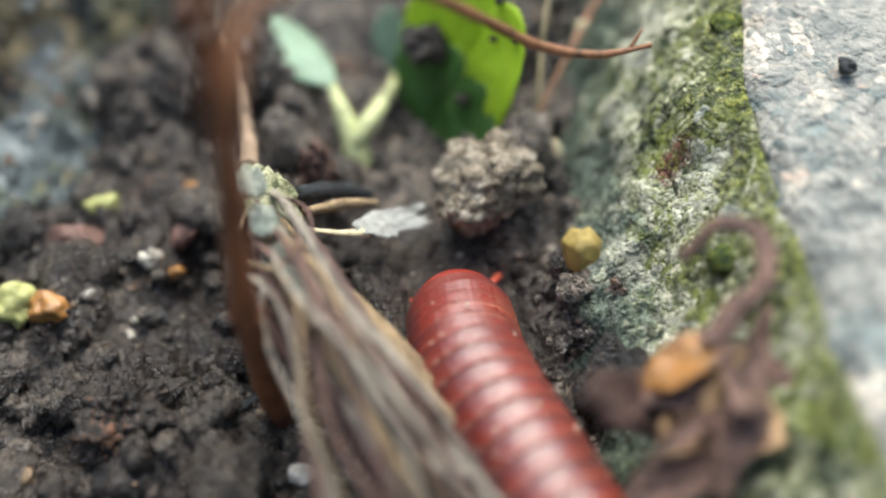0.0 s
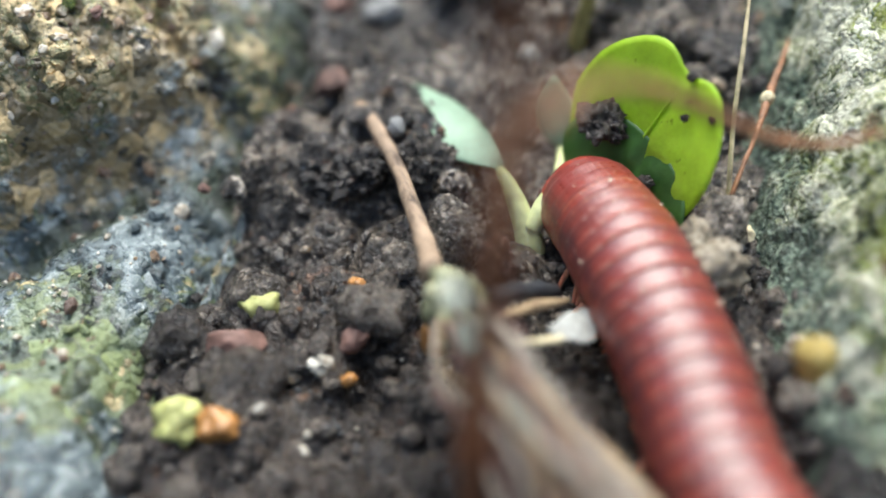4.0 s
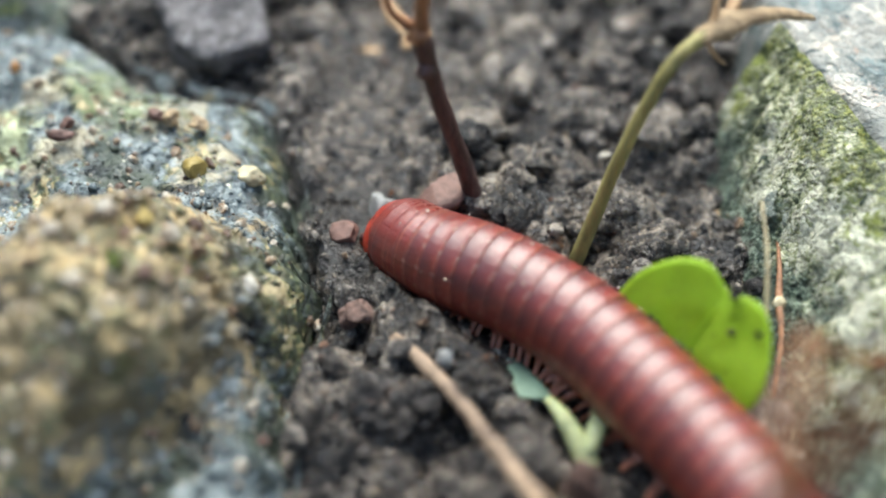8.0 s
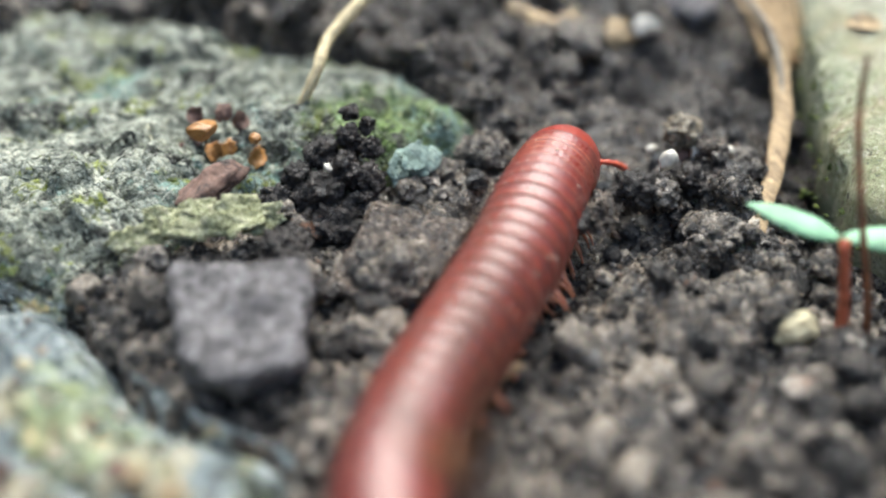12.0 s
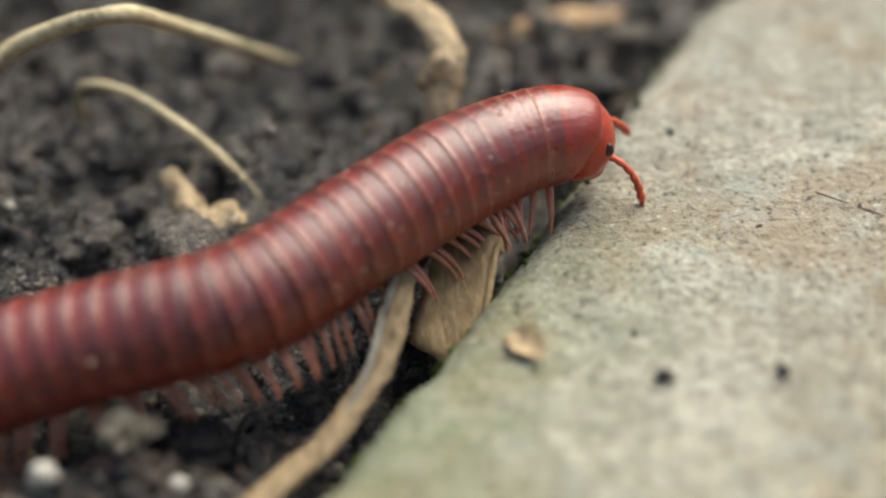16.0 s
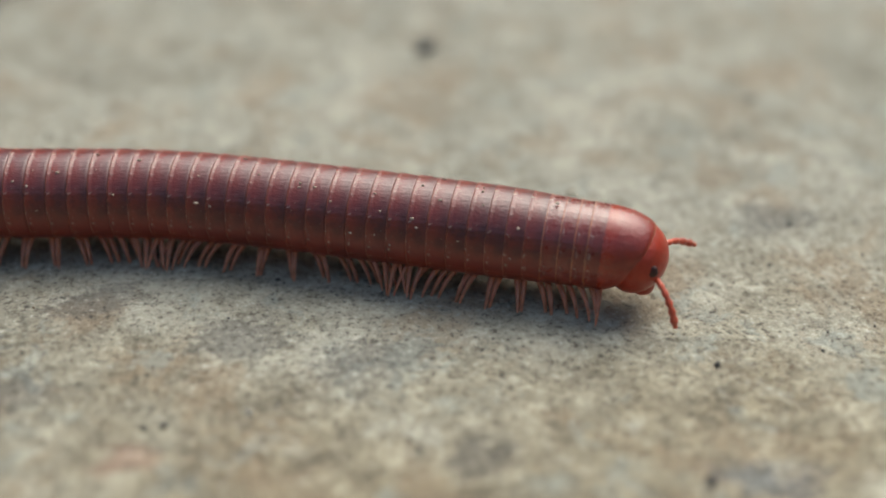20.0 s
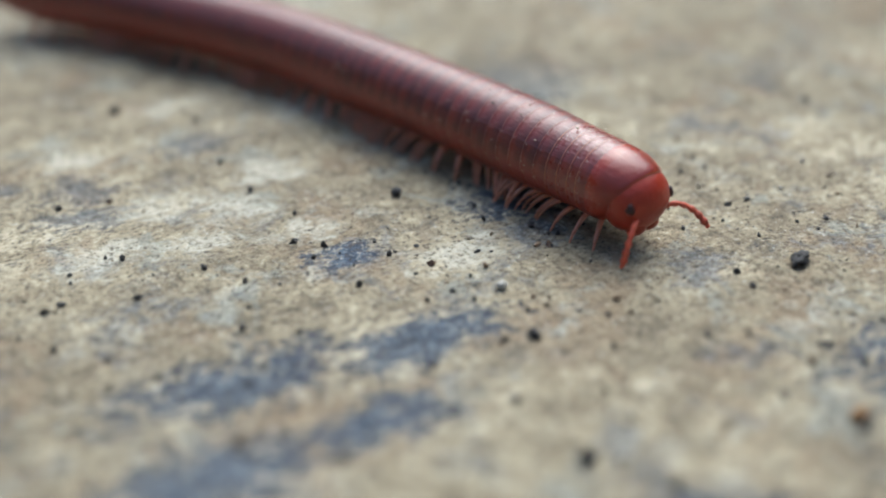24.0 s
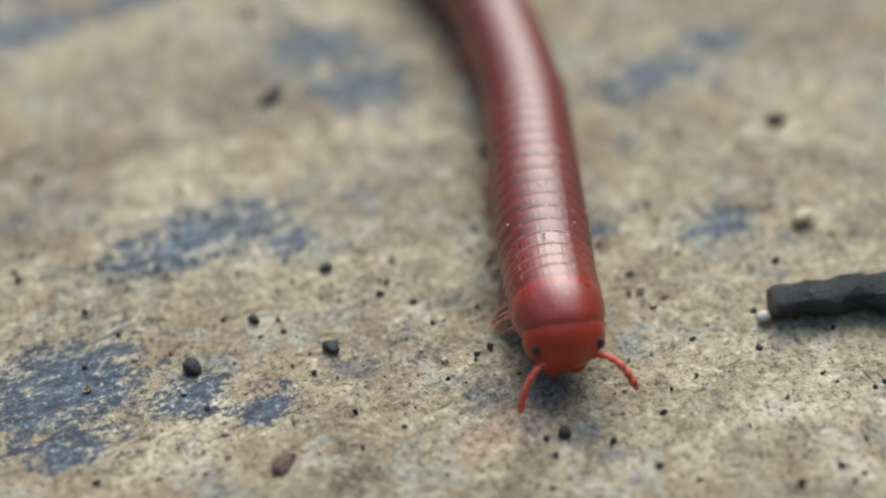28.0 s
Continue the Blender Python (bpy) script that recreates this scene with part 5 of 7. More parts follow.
def pale_seedling():
    ob = thing("seedling", (-103.4, -78, -5))
    part("stem", tube([(-103.5, -78.3, -5.2), (-103.2, -77.5, -3.4), (-102.9, -75.6, -1.9), (-102.6, -74.0, -1.7)], (0.95, 0.75, 0.5, 0.25), 10, 0.12), SPROUT, ob, "pale yellow fleshy stem")
    part("leaf", blade((-102.5, -74.0, -1.6), (-104.4, -62.8, -3.0), (0.1, -0.2, 1.0), 3.7, 0.3, 0.06, -0.1, 16, 9, 0.95, 0, 5), PALELEAF, ob, "whitish green drooping leaf")
    part("leaf", blade((-97.9, -72.9, -4.2), (-96.9, -70.6, -0.8), (-0.7, -0.4, 0.5), 2.6, 0.25, 0.05, 0.1, 12, 7, 0.9, 0, 6), PALELEAF, ob, "small upright pale green leaf")
    part("petiole", tube([(-103.1, -77.6, -2.9), (-102.0, -77.2, -2.3), (-100.8, -76.4, -2.3), (-99.4, -75.0, -3.0), (-98.0, -73.0, -4.0)], (0.5, 0.6, 0.5, 0.35, 0.25), 8, 0.1), SPROUT, ob, "pale yellow green leaf stalk")
    tagged(ob, "pale green seedling with drooping leaves", "seedling")
    return ob


SEEDLING = pale_seedling()


def dark_twig():
    ob = thing("dark_twig", (-94.8, -59.8, -5))
    part("stem", tube([(-94.6, -60.0, -5.5), (-95.6, -59.2, 0.0), (-97.2, -57.8, 6.6), (-98.1, -56.9, 11.4)], (0.62, 0.6, 0.55, 0.62), 10, 0.22, 2), DARKTWIG, ob)
    part("branch", tube([(-98.0, -57.0, 11.2), (-98.4, -57.6, 14.5), (-98.2, -58.1, 19), (-97.8, -58.6, 24)], (0.5, 0.42, 0.4, 0.35), 8, 0.2, 3), BROWNTWIG, ob, "reddish brown upper branch")
    part("branch", tube([(-98.1, -56.9, 11.3), (-99.5, -55.9, 13.0), (-99.4, -55.7, 15.4), (-98.3, -56.2, 18.0), (-97.6, -56.6, 20)], (0.4, 0.26, 0.22, 0.2, 0.16), 8, 0.2, 4), BROWNTWIG, ob, "thin curved side branch")
    part("bud", lump((-98.2, -57.0, 11.2), (0.75, 0.7, 0.6), 3, 0.4, 0.7, 5), BROWNTWIG, ob)
    part("knot", lump((-98.0, -57.6, 8.8), (0.65, 0.5, 0.5), 3, 0.4, 0.7, 6), DARKTWIG, ob)
    tagged(ob, "dark brown forked dead twig standing in soil", "twig")


dark_twig()


def olive_stalk():
    ob = thing("dry_flower_stalk", (-92.7, -66.7, -5))
    part("stem", tube([(-93.0, -66.6, -5.6), (-92.4, -66.8, -2.5), (-90.8, -67.2, 4.5), (-88.9, -67.6, 9.6), (-87.3, -67.8, 11.2), (-85.5, -68.0, 11.6)],
                      (0.5, 0.48, 0.42, 0.4, 0.42, 0.5), 10, 0.12, 7), OLIVE, ob, "olive green slender stem")
    head = part("dry_head", tube([(-86.4, -67.9, 11.5), (-84.6, -68.3, 12.0), (-82.6, -68.8, 11.9), (-80.0, -69.5, 11.2), (-77.8, -70.1, 10.2)],
                                 (0.55, 0.95, 0.75, 0.5, 0.25), 10, 0.5, 8, 0.55), STRAW, ob, "papery tan dried flower head")
    part("bract", tube([(-85.4, -68.0, 11.8), (-84.6, -67.4, 13.2), (-84.2, -67.0, 14.2)], (0.3, 0.25, 0.1), 6, 0.3, 9, 0.5), DRYLEAF, head)
    part("bract", tube([(-84.6, -68.2, 12.2), (-82.4, -67.6, 13.1), (-80.6, -67.8, 12.8)], (0.35, 0.4, 0.15), 6, 0.3, 10, 0.4), DRYLEAF, head)
    part("bract", tube([(-86.0, -68.0, 11.4), (-85.6, -68.8, 10.4), (-85.0, -69.2, 9.8)], (0.25, 0.2, 0.1), 6, 0.3, 11, 0.5), DRYLEAF, head)
    tagged(ob, "thin olive stalk with a dried tan flower head", "dry stalk")


olive_stalk()


def dry_stalk():
    ob = thing("dry_stalk", (-110.5, -82, -5))
    part("stick", tube([(-106.65, -64.8, -2.3), (-106.7, -67.0, -1.9), (-107.5, -71.4, -0.9), (-109.2, -77.4, 0.6), (-110.2, -80.2, 2.0)],
                       (0.38, 0.42, 0.42, 0.5, 0.6), 10, 0.3, 12), STICK, ob, "grey brown bare stick")
    husk = part("husk", lump((-110.3, -82.4, 1.4), (1.7, 3.0, 2.3), 4, 0.55, 0.6, 22, 0, 4, 0.2, 0.7), CRUST, ob, "pale yellow lichen crust")
    part("seed", lump((-111.3, -81.6, -1.2), (0.8, 0.8, 1.4), 3, 0.4, 0.8, 23, 0, 3, 0, 0.2, 3), AMBER, ob, "yellow seed under the crust")
    rng = np.random.default_rng(5)
    for k in range(32):
        dx, dz, r = rng.uniform(-1.7, 2.0), rng.uniform(-1.9, 1.0), rng.uniform(0.07, 0.25)
        w = rng.uniform(-1.0, 1.0, (5, 2))
        part("fibre", tube([(-110.6 + dx * 0.4, -82.2, 2.2 + dz * 0.5), (-111.4 + dx * 0.8 + w[0, 0], -86.5, 4.4 + dz + w[0, 1]), (-112.1 + dx * 1.1 + w[1, 0], -91.5, 5.6 + dz + w[1, 1]),
                            (-112.3 + dx * 1.5 + w[2, 0], -98, 4.8 + dz + w[2, 1]), (-112.1 + dx * 2.1 + w[3, 0], -106, 1.0 + dz), (-112 + dx * 3, -114, -5)],
                           (r * 0.9, r, r * 1.2, r * 1.1, r, r * 0.8), 8, 0.5, 30 + k, rng.uniform(0.5, 1.0)), (FIBRE, BARK, FIBRE, DARKTWIG, STRAW, BARK)[k % 6], ob, "grey brown fibrous strand")
    for k in range(3):
        part("strand", tube([(-110.2, -84.0 - k, 2.6), (-109.6 + k * 0.5, -90 - k, 2.6 - k * 0.4), (-108.4 + k * 0.6, -97, 1.6 - k), (-107.2 + k * 0.9, -104, -1.5), (-106.6 + k, -109, -4.6)],
                            (0.12, 0.17, 0.2, 0.18, 0.1), 7, 0.4, 80 + k, 0.7), STRAW, ob, "loose straw coloured strand")
    for k in range(5):
        part("lichen_flake", scrap_sheet((-111.6 + rng.uniform(-1, 1), -84 - 2.2 * k, 5.2 + rng.uniform(-0.6, 0.5)), (0.7, 0.3, 0.1), (-0.2, 0.9, 0.1), 0.2, 70 + k, 16, 0.6, 0.3, 5), LICHEN, husk)
    tagged(ob, "dry fibrous grey stalk with pale lichen crust", "dry stalk")


dry_stalk()

near = thing("brown_stem", (-114.4, -91.2, -5))
part("stem", tube([(-114.6, -91.0, -5.5), (-114.4, -91.2, 6), (-113.4, -91.0, 13), (-112.7, -91.2, 20), (-112.2, -92.2, 27), (-111.6, -93.4, 36)],
                  (0.75, 0.66, 0.52, 0.6, 0.5, 0.42), 12, 0.25, 40), RUSTSTEM, near)
for c, r in (((-114.4, -91.2, 6.2), 0.8), ((-113.3, -91.0, 13.2), 0.68), ((-112.6, -91.3, 20.4), 0.72)):
    part("node", lump(c, (r, r, r * 0.7), 3, 0.4, 0.7, int(r * 90), 0, 3, 0, 0.3), RUSTSTEM, near, "swollen stem node")
tagged(near, "upright rusty brown plant stem", "stem")

arch = thing("arching_twig", (-112.8, -91.4, 19))
part("twig", tube([(-112.8, -91.4, 17.5), (-110.5, -89.2, 20), (-108.7, -88.8, 20.3), (-106.5, -87.4, 18.8), (-102.5, -86.0, 15.0), (-99.2, -85.7, 11.4), (-96.3, -86.5, 8.6),
                   (-93.6, -87.6, 7.4), (-90.8, -88.2, 7.0)], (0.42, 0.4, 0.34, 0.29, 0.27, 0.27, 0.25, 0.2, 0.12), 9, 0.35, 42), BROWNTWIG, arch)
part("spur", tube([(-91.9, -87.9, 7.1), (-91.0, -87.6, 7.7)], (0.14, 0.06), 6), BROWNTWIG, arch)
tagged(arch, "thin brown twig arching over the bed", "twig")

light = thing("light_twig", (-95, -83.3, -4))
part("twig", tube([(-95.4, -83.6, -3.6), (-93.2, -82.2, -1.4), (-90.4, -80.4, -0.6), (-88.2, -78.7, -0.9), (-85.6, -76.8, -1.0), (-83.1, -74.9, -1.4)],
                  (0.1, 0.12, 0.14, 0.24, 0.16, 0.12), 8, 0.3, 44), BROWNTWIG, light)
part("knot", lump((-88.2, -78.7, -0.8), (0.45, 0.38, 0.38), 3, 0.4, 0.8, 45), CREAM, light)
part("tendril", tube([(-94.4, -83.4, -3.8), (-92.0, -80.2, 0.5), (-89.6, -77.6, 3.4), (-87.4, -75.2, 4.6)], (0.14, 0.13, 0.12, 0.08), 7, 0.15, 46), ROOT, light)
tagged(light, "thin light brown twig lying on soil", "twig")

flake = thing("white_flake", (-106, -85.5, -3))
part("body", scrap_sheet((-104.8, -85.2, -0.9), (2.1, 0.4, -1.1), (-0.3, 0.9, 0.35), 0.25, 50, 40, 0.75, 0.3, 8), FLAKE, flake)
part("tail", tube([(-106.2, -85.6, -0.2), (-107.8, -85.7, 1.0), (-109.6, -85.6, 2.6)], (0.34, 0.22, 0.14), 7, 0.4, 55, 0.6), CREAM, flake, "thin cream fibre")
tagged(flake, "ragged white flake of dried bark", "flake")
char = solid("charcoal_stick", *tube([(-108.6, -82.9, 1.8), (-106.8, -82.6, 0.6), (-104.6, -82.3, -1.6)], (0.38, 0.46, 0.38), 9, 0.45, 51), CHAR, (-106.6, -82.6, -2))
tagged(char, "short black charred stick", "stick")
sliver = solid("straw_sliver", *tube([(-108.8, -83.8, 1.4), (-106.4, -83.6, 0.2), (-104.6, -83.4, -1.2)], (0.22, 0.3, 0.15), 7, 0.2, 52), STRAW, (-106.6, -83.6, -2))
tagged(sliver, "thin tan sliver of straw", "straw")
clod_thing("bark_piece", (-106.2, -79.4, -2.2), (1.3, 1.3, 2.9), BARK, "reddish brown upright piece of bark", "bark", 53, 0.7, 5, 0.3, 0.6, 0.5, 3)
stick = solid("black_stick", *tube([(-119.2, -90.8, -2.8), (-117, -90.4, -2.4), (-113.8, -89.6, -2.8)], (0.3, 0.35, 0.25), 8, 0.3, 54), CHAR, (-117, -90.4, -3))
tagged(stick, "thin black stick on wet soil", "stick")

curl = thing("curled_dry_leaf", (-97, -102, 2))
part("rim", tube([(-96.6, -98.6, 5.6), (-94.8, -98.6, 6.9), (-93.8, -100.2, 7.3), (-94.8, -101.8, 6.9), (-96.6, -102.2, 6.0), (-98.2, -102.4, 5.2)], (0.25, 0.38, 0.45, 0.5, 0.62, 0.5), 12, 0.8, 60, 0.5),
     BARK, curl, "purplish brown curled rim")
part("tip", scrap_sheet((-99.2, -102.4, 4.3), (1.8, -0.2, 0.8), (0.2, 1.1, -0.3), 0.35, 61, 24, 0.5, 0.4, 7), AMBER, curl, "orange brown leaf tip")
rng_curl = np.random.default_rng(8)
for k in range(22):
    c = np.array((-98.8, -103.9, 2.9)) + rng_curl.uniform(-1, 1, 3) * (3.0, 2.2, 1.2)
    part("leaf_shred", scrap_sheet(c, rng_curl.uniform(-1, 1, 3) * 1.5 + (1.5, 0.2, -0.4), rng_curl.uniform(-1, 1, 3) * 0.7 + (0.1, 0.8, 0.3), 0.2, 62 + k, 18, 0.7, 0.6, 5),
         (BARK, BARK, DRYLEAF, BARK, BARK)[k % 5], curl)
for k in range(5):
    part("fibre", tube([(-96.5 - k * 0.5, -103.2 - k * 0.2, 4.4 - k * 0.2), (-98.6 - k * 0.35, -103.8 - k * 0.3, 3.8 - 0.3 * k), (-101.4 - k * 0.2, -104 - 0.5 * k, 2.0 - 0.4 * k)],
                       (0.25, 0.28, 0.15), 7, 0.4, 62 + k), DRYLEAF, curl)
tagged(curl, "crumpled brown dry leaf on the mossy bank", "dry leaf")


def red_seedling():
    ob = thing("red_seedling", (-66.8, -50.7, -5.5))
    part("stem", tube([(-66.9, -51.0, -5.8), (-66.6, -50.2, -2.0), (-66.0, -48.4, 1.9)], (0.4, 0.36, 0.34), 9, 0.08, 70), REDSTEM, ob, "rusty red juicy stem")
    part("seed_leaf", blade((-66.1, -48.2, 1.9), (-69.2, -43.6, 2.5), (0.1, -0.3, 1.0), 1.9, 0.28, 0.10, -0.12, 14, 7, 0.85, 0, 71), COTYL, ob)
    part("seed_leaf", blade((-65.9, -48.2, 1.9), (-61.2, -52.2, 2.1), (0.1, -0.3, 1.0), 1.9, 0.28, 0.12, -0.12, 14, 7, 0.85, 0, 72), COTYL, ob)
    tagged(ob, "tiny seedling with red stem and two mint green leaves", "seedling")


red_seedling()
ring = thing("curled_tendril", (-82.6, -71.3, -5))
part("curl", tube([(-82.6 + (1.5 - 0.12 * k) * math.cos(k * 0.7), -71.3 + (1.5 - 0.12 * k) * math.sin(k * 0.7), -4.0 + 0.06 * k) for k in range(12)], [0.3] * 12, 8, 0.3, 96), STRAW, ring)
tagged(ring, "small tan curled tendril lying on soil", "tendril")
brown = thing("brown_stem", (-65.4, -52, -5.5))
part("stem", tube([(-65.4, -52.0, -5.8), (-65.4, -50.6, -1.0), (-65.4, -48.4, 4.0), (-64.4, -45.9, 8), (-63.6, -44.6, 11.5)], (0.2, 0.2, 0.2, 0.2, 0.16), 8, 0.15, 73), RUSTSTEM, brown)
tagged(brown, "slender brown dry stem beside a seedling", "stem")

reds = thing("red_seedling", (-57.8, 13.9, -6))
part("stem", tube([(-57.9, 13.6, -7), (-57.4, 14.2, -2), (-55.6, 15.4, 4), (-54.3, 17.6, 9), (-53.4, 19, 16)], (0.75, 0.7, 0.65, 0.6, 0.5), 9, 0.1, 74), REDSTEM, reds)
tagged(reds, "reddish seedling stem standing in soil", "seedling")

straw = thing("dry_straw", (-54, -30, -5))
part("stalk", tube([(-48.9, -18.6, 0.4), (-49.6, -21.0, 0.4), (-50.8, -26.6, -0.4), (-51.8, -29.2, -1.6), (-54.2, -32.4, -2.6), (-57.4, -35.4, -2.9), (-61.2, -38.6, -3.1), (-65, -41.6, -3.6)],
                   (0.3, 0.65, 0.8, 0.75, 0.75, 0.7, 0.6, 0.4), 12, 0.3, 75, 0.45, 10), STRAW, straw)
part("strand", tube([(-49.4, -20.4, 0.9), (-51.2, -26.8, 0.2), (-52.6, -30.2, -1.6), (-55.0, -33.2, -3.0)], (0.15, 0.25, 0.22, 0.12), 7, 0.2, 76), FIBRE, straw, "loose split strand")
tagged(straw, "flat split dry straw leaning at the slab", "straw")


def wood_chip():
    pts = np.array([(-47.1, -17.6, 0.6), (-45.3, -22.4, 0.6), (-47.4, -28.4, -3.6), (-50.2, -26.0, -3.2)], float)
    n, m = 12, 8
    u, w = np.meshgrid(np.linspace(0, 1, n), np.linspace(0, 1, m), indexing="ij")
    p = (1 - u)[..., None] * ((1 - w)[..., None] * pts[0] + w[..., None] * pts[1]) + u[..., None] * ((1 - w)[..., None] * pts[3] + w[..., None] * pts[2])
    p = p.reshape(-1, 3)
    p[:, 2] += 0.25 * fbm(p * (3, 0.5, 1), 1.0, 2, 77)
    nrm = np.cross(pts[1] - pts[0], pts[3] - pts[0])
    nrm = nrm / np.linalg.norm(nrm)
    low = p - nrm * np.sign(nrm[2]) * 0.7
    f = grid_faces(n, m)
    k = n * m
    faces = f.tolist() + (f[:, ::-1] + k).tolist()
    rim = [i for i in range(m)] + [i * m + m - 1 for i in range(1, n)] + [(n - 1) * m + j for j in range(m - 2, -1, -1)] + [i * m for i in range(n - 2, 0, -1)]
    faces += [[a, a + k, b + k, b] for a, b in zip(rim, rim[1:] + rim[:1])]
    ob = thing("wood_chip", (-47.5, -24, -5))
    part("body", (np.vstack([p, low]), faces), WOOD, ob)
    part("splinter", tube([(-45.2, -23.2, 0.0), (-45.0, -20.6, 1.0), (-45.3, -18.2, 1.7)], (0.3, 0.34, 0.06), 7, 0.4, 79, 0.5), WOOD, ob, "pale split splinter")
    part("splinter", tube([(-46.4, -26.8, -2.4), (-45.6, -24.2, -0.4), (-45.0, -22.6, 0.6)], (0.15, 0.2, 0.08), 7, 0.4, 80, 0.5), WOOD, ob)
    tagged(ob, "split tan wood chip wedged at the slab", "wood chip")


wood_chip()
clod_thing("bark_flake", (-50.2, -17.4, -3.0), (2.2, 2.8, 1.6), CLODSTONE, "weathered grey flake of bark", "bark", 78, 0.3, 3)

husk = thing("resin_lump", (-59, -15.5, -5))
part("lobe", lump((-61.2, -15.4, -3.3), (2.6, 1.5, 1.2), 5, 0.6, 0.7, 80, 0.7, 4, 0, 0.3), HUSK, husk)
part("lobe", lump((-58.2, -17.2, -3.5), (2.6, 1.4, 1.2), 5, 0.6, 0.7, 81, 0, 4, 0, 0.3), HUSK, husk)
part("horn", tube([(-61.8, -15.0, -3.3), (-63.0, -12.9, -2.9), (-63.9, -11.0, -2.2)], (1.0, 0.8, 0.55), 12, 0.8, 82), HUSK, husk, "brown bent horn")
part("knob", lump((-55.4, -18.2, -2.9), (1.5, 1.1, 1.0), 4, 0.5, 0.7, 83, 0, 3, 0, 0.2, 3), QUARTZ, husk, "whitish translucent knob")
tagged(husk, "lumpy tan and cream husk on dark soil", "husk")

root = thing("pale_root", (-72, 2, -4))
part("root", tube([(-86.2, -16.9, -2.5), (-83.8, -16.4, 0.9), (-81.6, -14.1, 1.7), (-78.3, -12.6, 2.8), (-75.0, -10.9, 3.3), (-71.8, -8.2, 5.5), (-65.6, -8.5, 7.4), (-62.8, -5.2, 4.5), (-59.5, -3.6, 1.9), (-56.6, 1.5, -2.8)],
                  (0.3, 0.4, 0.45, 0.5, 0.52, 0.55, 0.55, 0.5, 0.45, 0.3), 10, 0.2, 84), ROOT, root)
part("rootlet", tube([(-75.0, -10.9, 3.3), (-76.6, -12.3, 3.3), (-77.9, -12.0, 3.4)], (0.4, 0.3, 0.1), 8, 0.3, 85), ROOT, root)
tagged(root, "cream root arching over dark soil", "root")
root2 = thing("thin_root", (-62, -7, -5))
part("root", tube([(-70.5, -3.5, -4.5), (-69.3, -5.7, 0.9), (-66.2, -7.2, 1.3), (-62.5, -10.2, 0.4), (-60.2, -11.6, -1.4), (-57.9, -13.2, -3.9), (-56.8, -14.2, -5.5)], (0.22, 0.3, 0.32, 0.32, 0.3, 0.3, 0.25), 8, 0.12, 86), ROOT, root2)
tagged(root2, "thin pale bent root over soil", "root")

dry = thing("dry_curled_stem", (-48, -8, -5))
part("stem", tube([(-60, 22, -4), (-57.2, 17.0, 1.0), (-54.4, 10.6, 3.4), (-50.8, 1.2, 3.6), (-47.6, -4.6, 3.4), (-46.3, -7.2, 2.4), (-47.0, -8.8, 0.2), (-48.2, -10.2, -2.6), (-49, -11.4, -5.4)],
                  (0.8, 1.0, 1.15, 1.2, 1.1, 1.05, 1.0, 0.95, 0.7), 14, 0.55, 87, 0.6, n=12), HUSK, dry)
part("knot", lump((-46.9, -7.8, 1.0), (1.5, 1.3, 1.9), 4, 0.5, 0.7, 88, 0, 4, 0, 0.3), HUSK, dry, "dark brown knot at the bend")
tagged(dry, "tan curled dry stem bent to the soil", "dry stem")
orange = solid("dry_stem_piece", *tube([(-43.2, 4.2, -4.2), (-38, 4.9, -3.4), (-32, 5.9, -4.0)], (0.9, 1.1, 0.8), 10, 0.3, 89), DRYLEAF, (-38, 5, -6))
tagged(orange, "orange brown broken piece of stem", "stem piece")
coal = thing("charcoal_stick", (-63.2, -34.6, -5))
part("body", tube([(-65.3, -31.4, -3.9), (-63.4, -34.6, -3.6), (-60.9, -38.2, -4.2)], (0.75, 0.9, 0.7), 9, 0.3, 90), CHAR, coal)
# bright glint on the charred end, made as a white chip
part("chip", lump((-65.2, -31.0, -3.2), (0.5, 0.4, 0.35), 2, 0.3, 0.8, 91), QUARTZ, coal, "white chip standing for a glint")
tagged(coal, "black charred stick half buried in soil", "stick")
rod = solid("dark_stick", *tube([(-72.2, -31.6, -3.9), (-69, -33.4, -3.6), (-64.6, -35.6, -4.2)], (0.5, 0.65, 0.5), 9, 0.3, 92), CHAR, (-68.5, -33.5, -5))
tagged(rod, "dark rotten stick among crumbs", "stick")
scrap = solid("blue_scrap", *lump((-67, -15.4, -4.6), (1.4, 1.0, 0.7), 3, 0.4, 0.8, 93), BLUE, (-67, -15.4, -5.5))
tagged(scrap, "dark blue scrap of plastic in soil", "scrap")
barkbit = solid("bark_flake", *lump((-94.0, -21.0, -1.9), (2.7, 1.3, 1.0), 4, 0.5, 0.7, 94, 0.4), BARK, (-95.4, -23.6, -4))
tagged(barkbit, "dark maroon flake of bark under peat", "bark")
crust = thing("lichen_crust", (-94.9, -24.4, -5))
for k, c in enumerate([(-99.7, -23.1, -2.4), (-98.0, -23.2, -1.9), (-96.5, -23.6, -1.6), (-94.9, -24.4, -1.4), (-93.4, -24.9, -1.4), (-92.5, -25.7, -1.9), (-96.6, -24.7, -1.6), (-94.5, -25.6, -1.5)]):
    part("flake", scrap_sheet(c, (1.7, -0.5, 0.15 * (k % 3 - 1)), (0.25, 0.75, 0.5), 0.7, 440 + k, 30, 0.75, 0.5, 8), CRUST, crust)
tagged(crust, "pale yellow green lichen crust on the rock's edge", "lichen")
fungus = thing("orange_lichen", (-92.0, -16.8, -5))
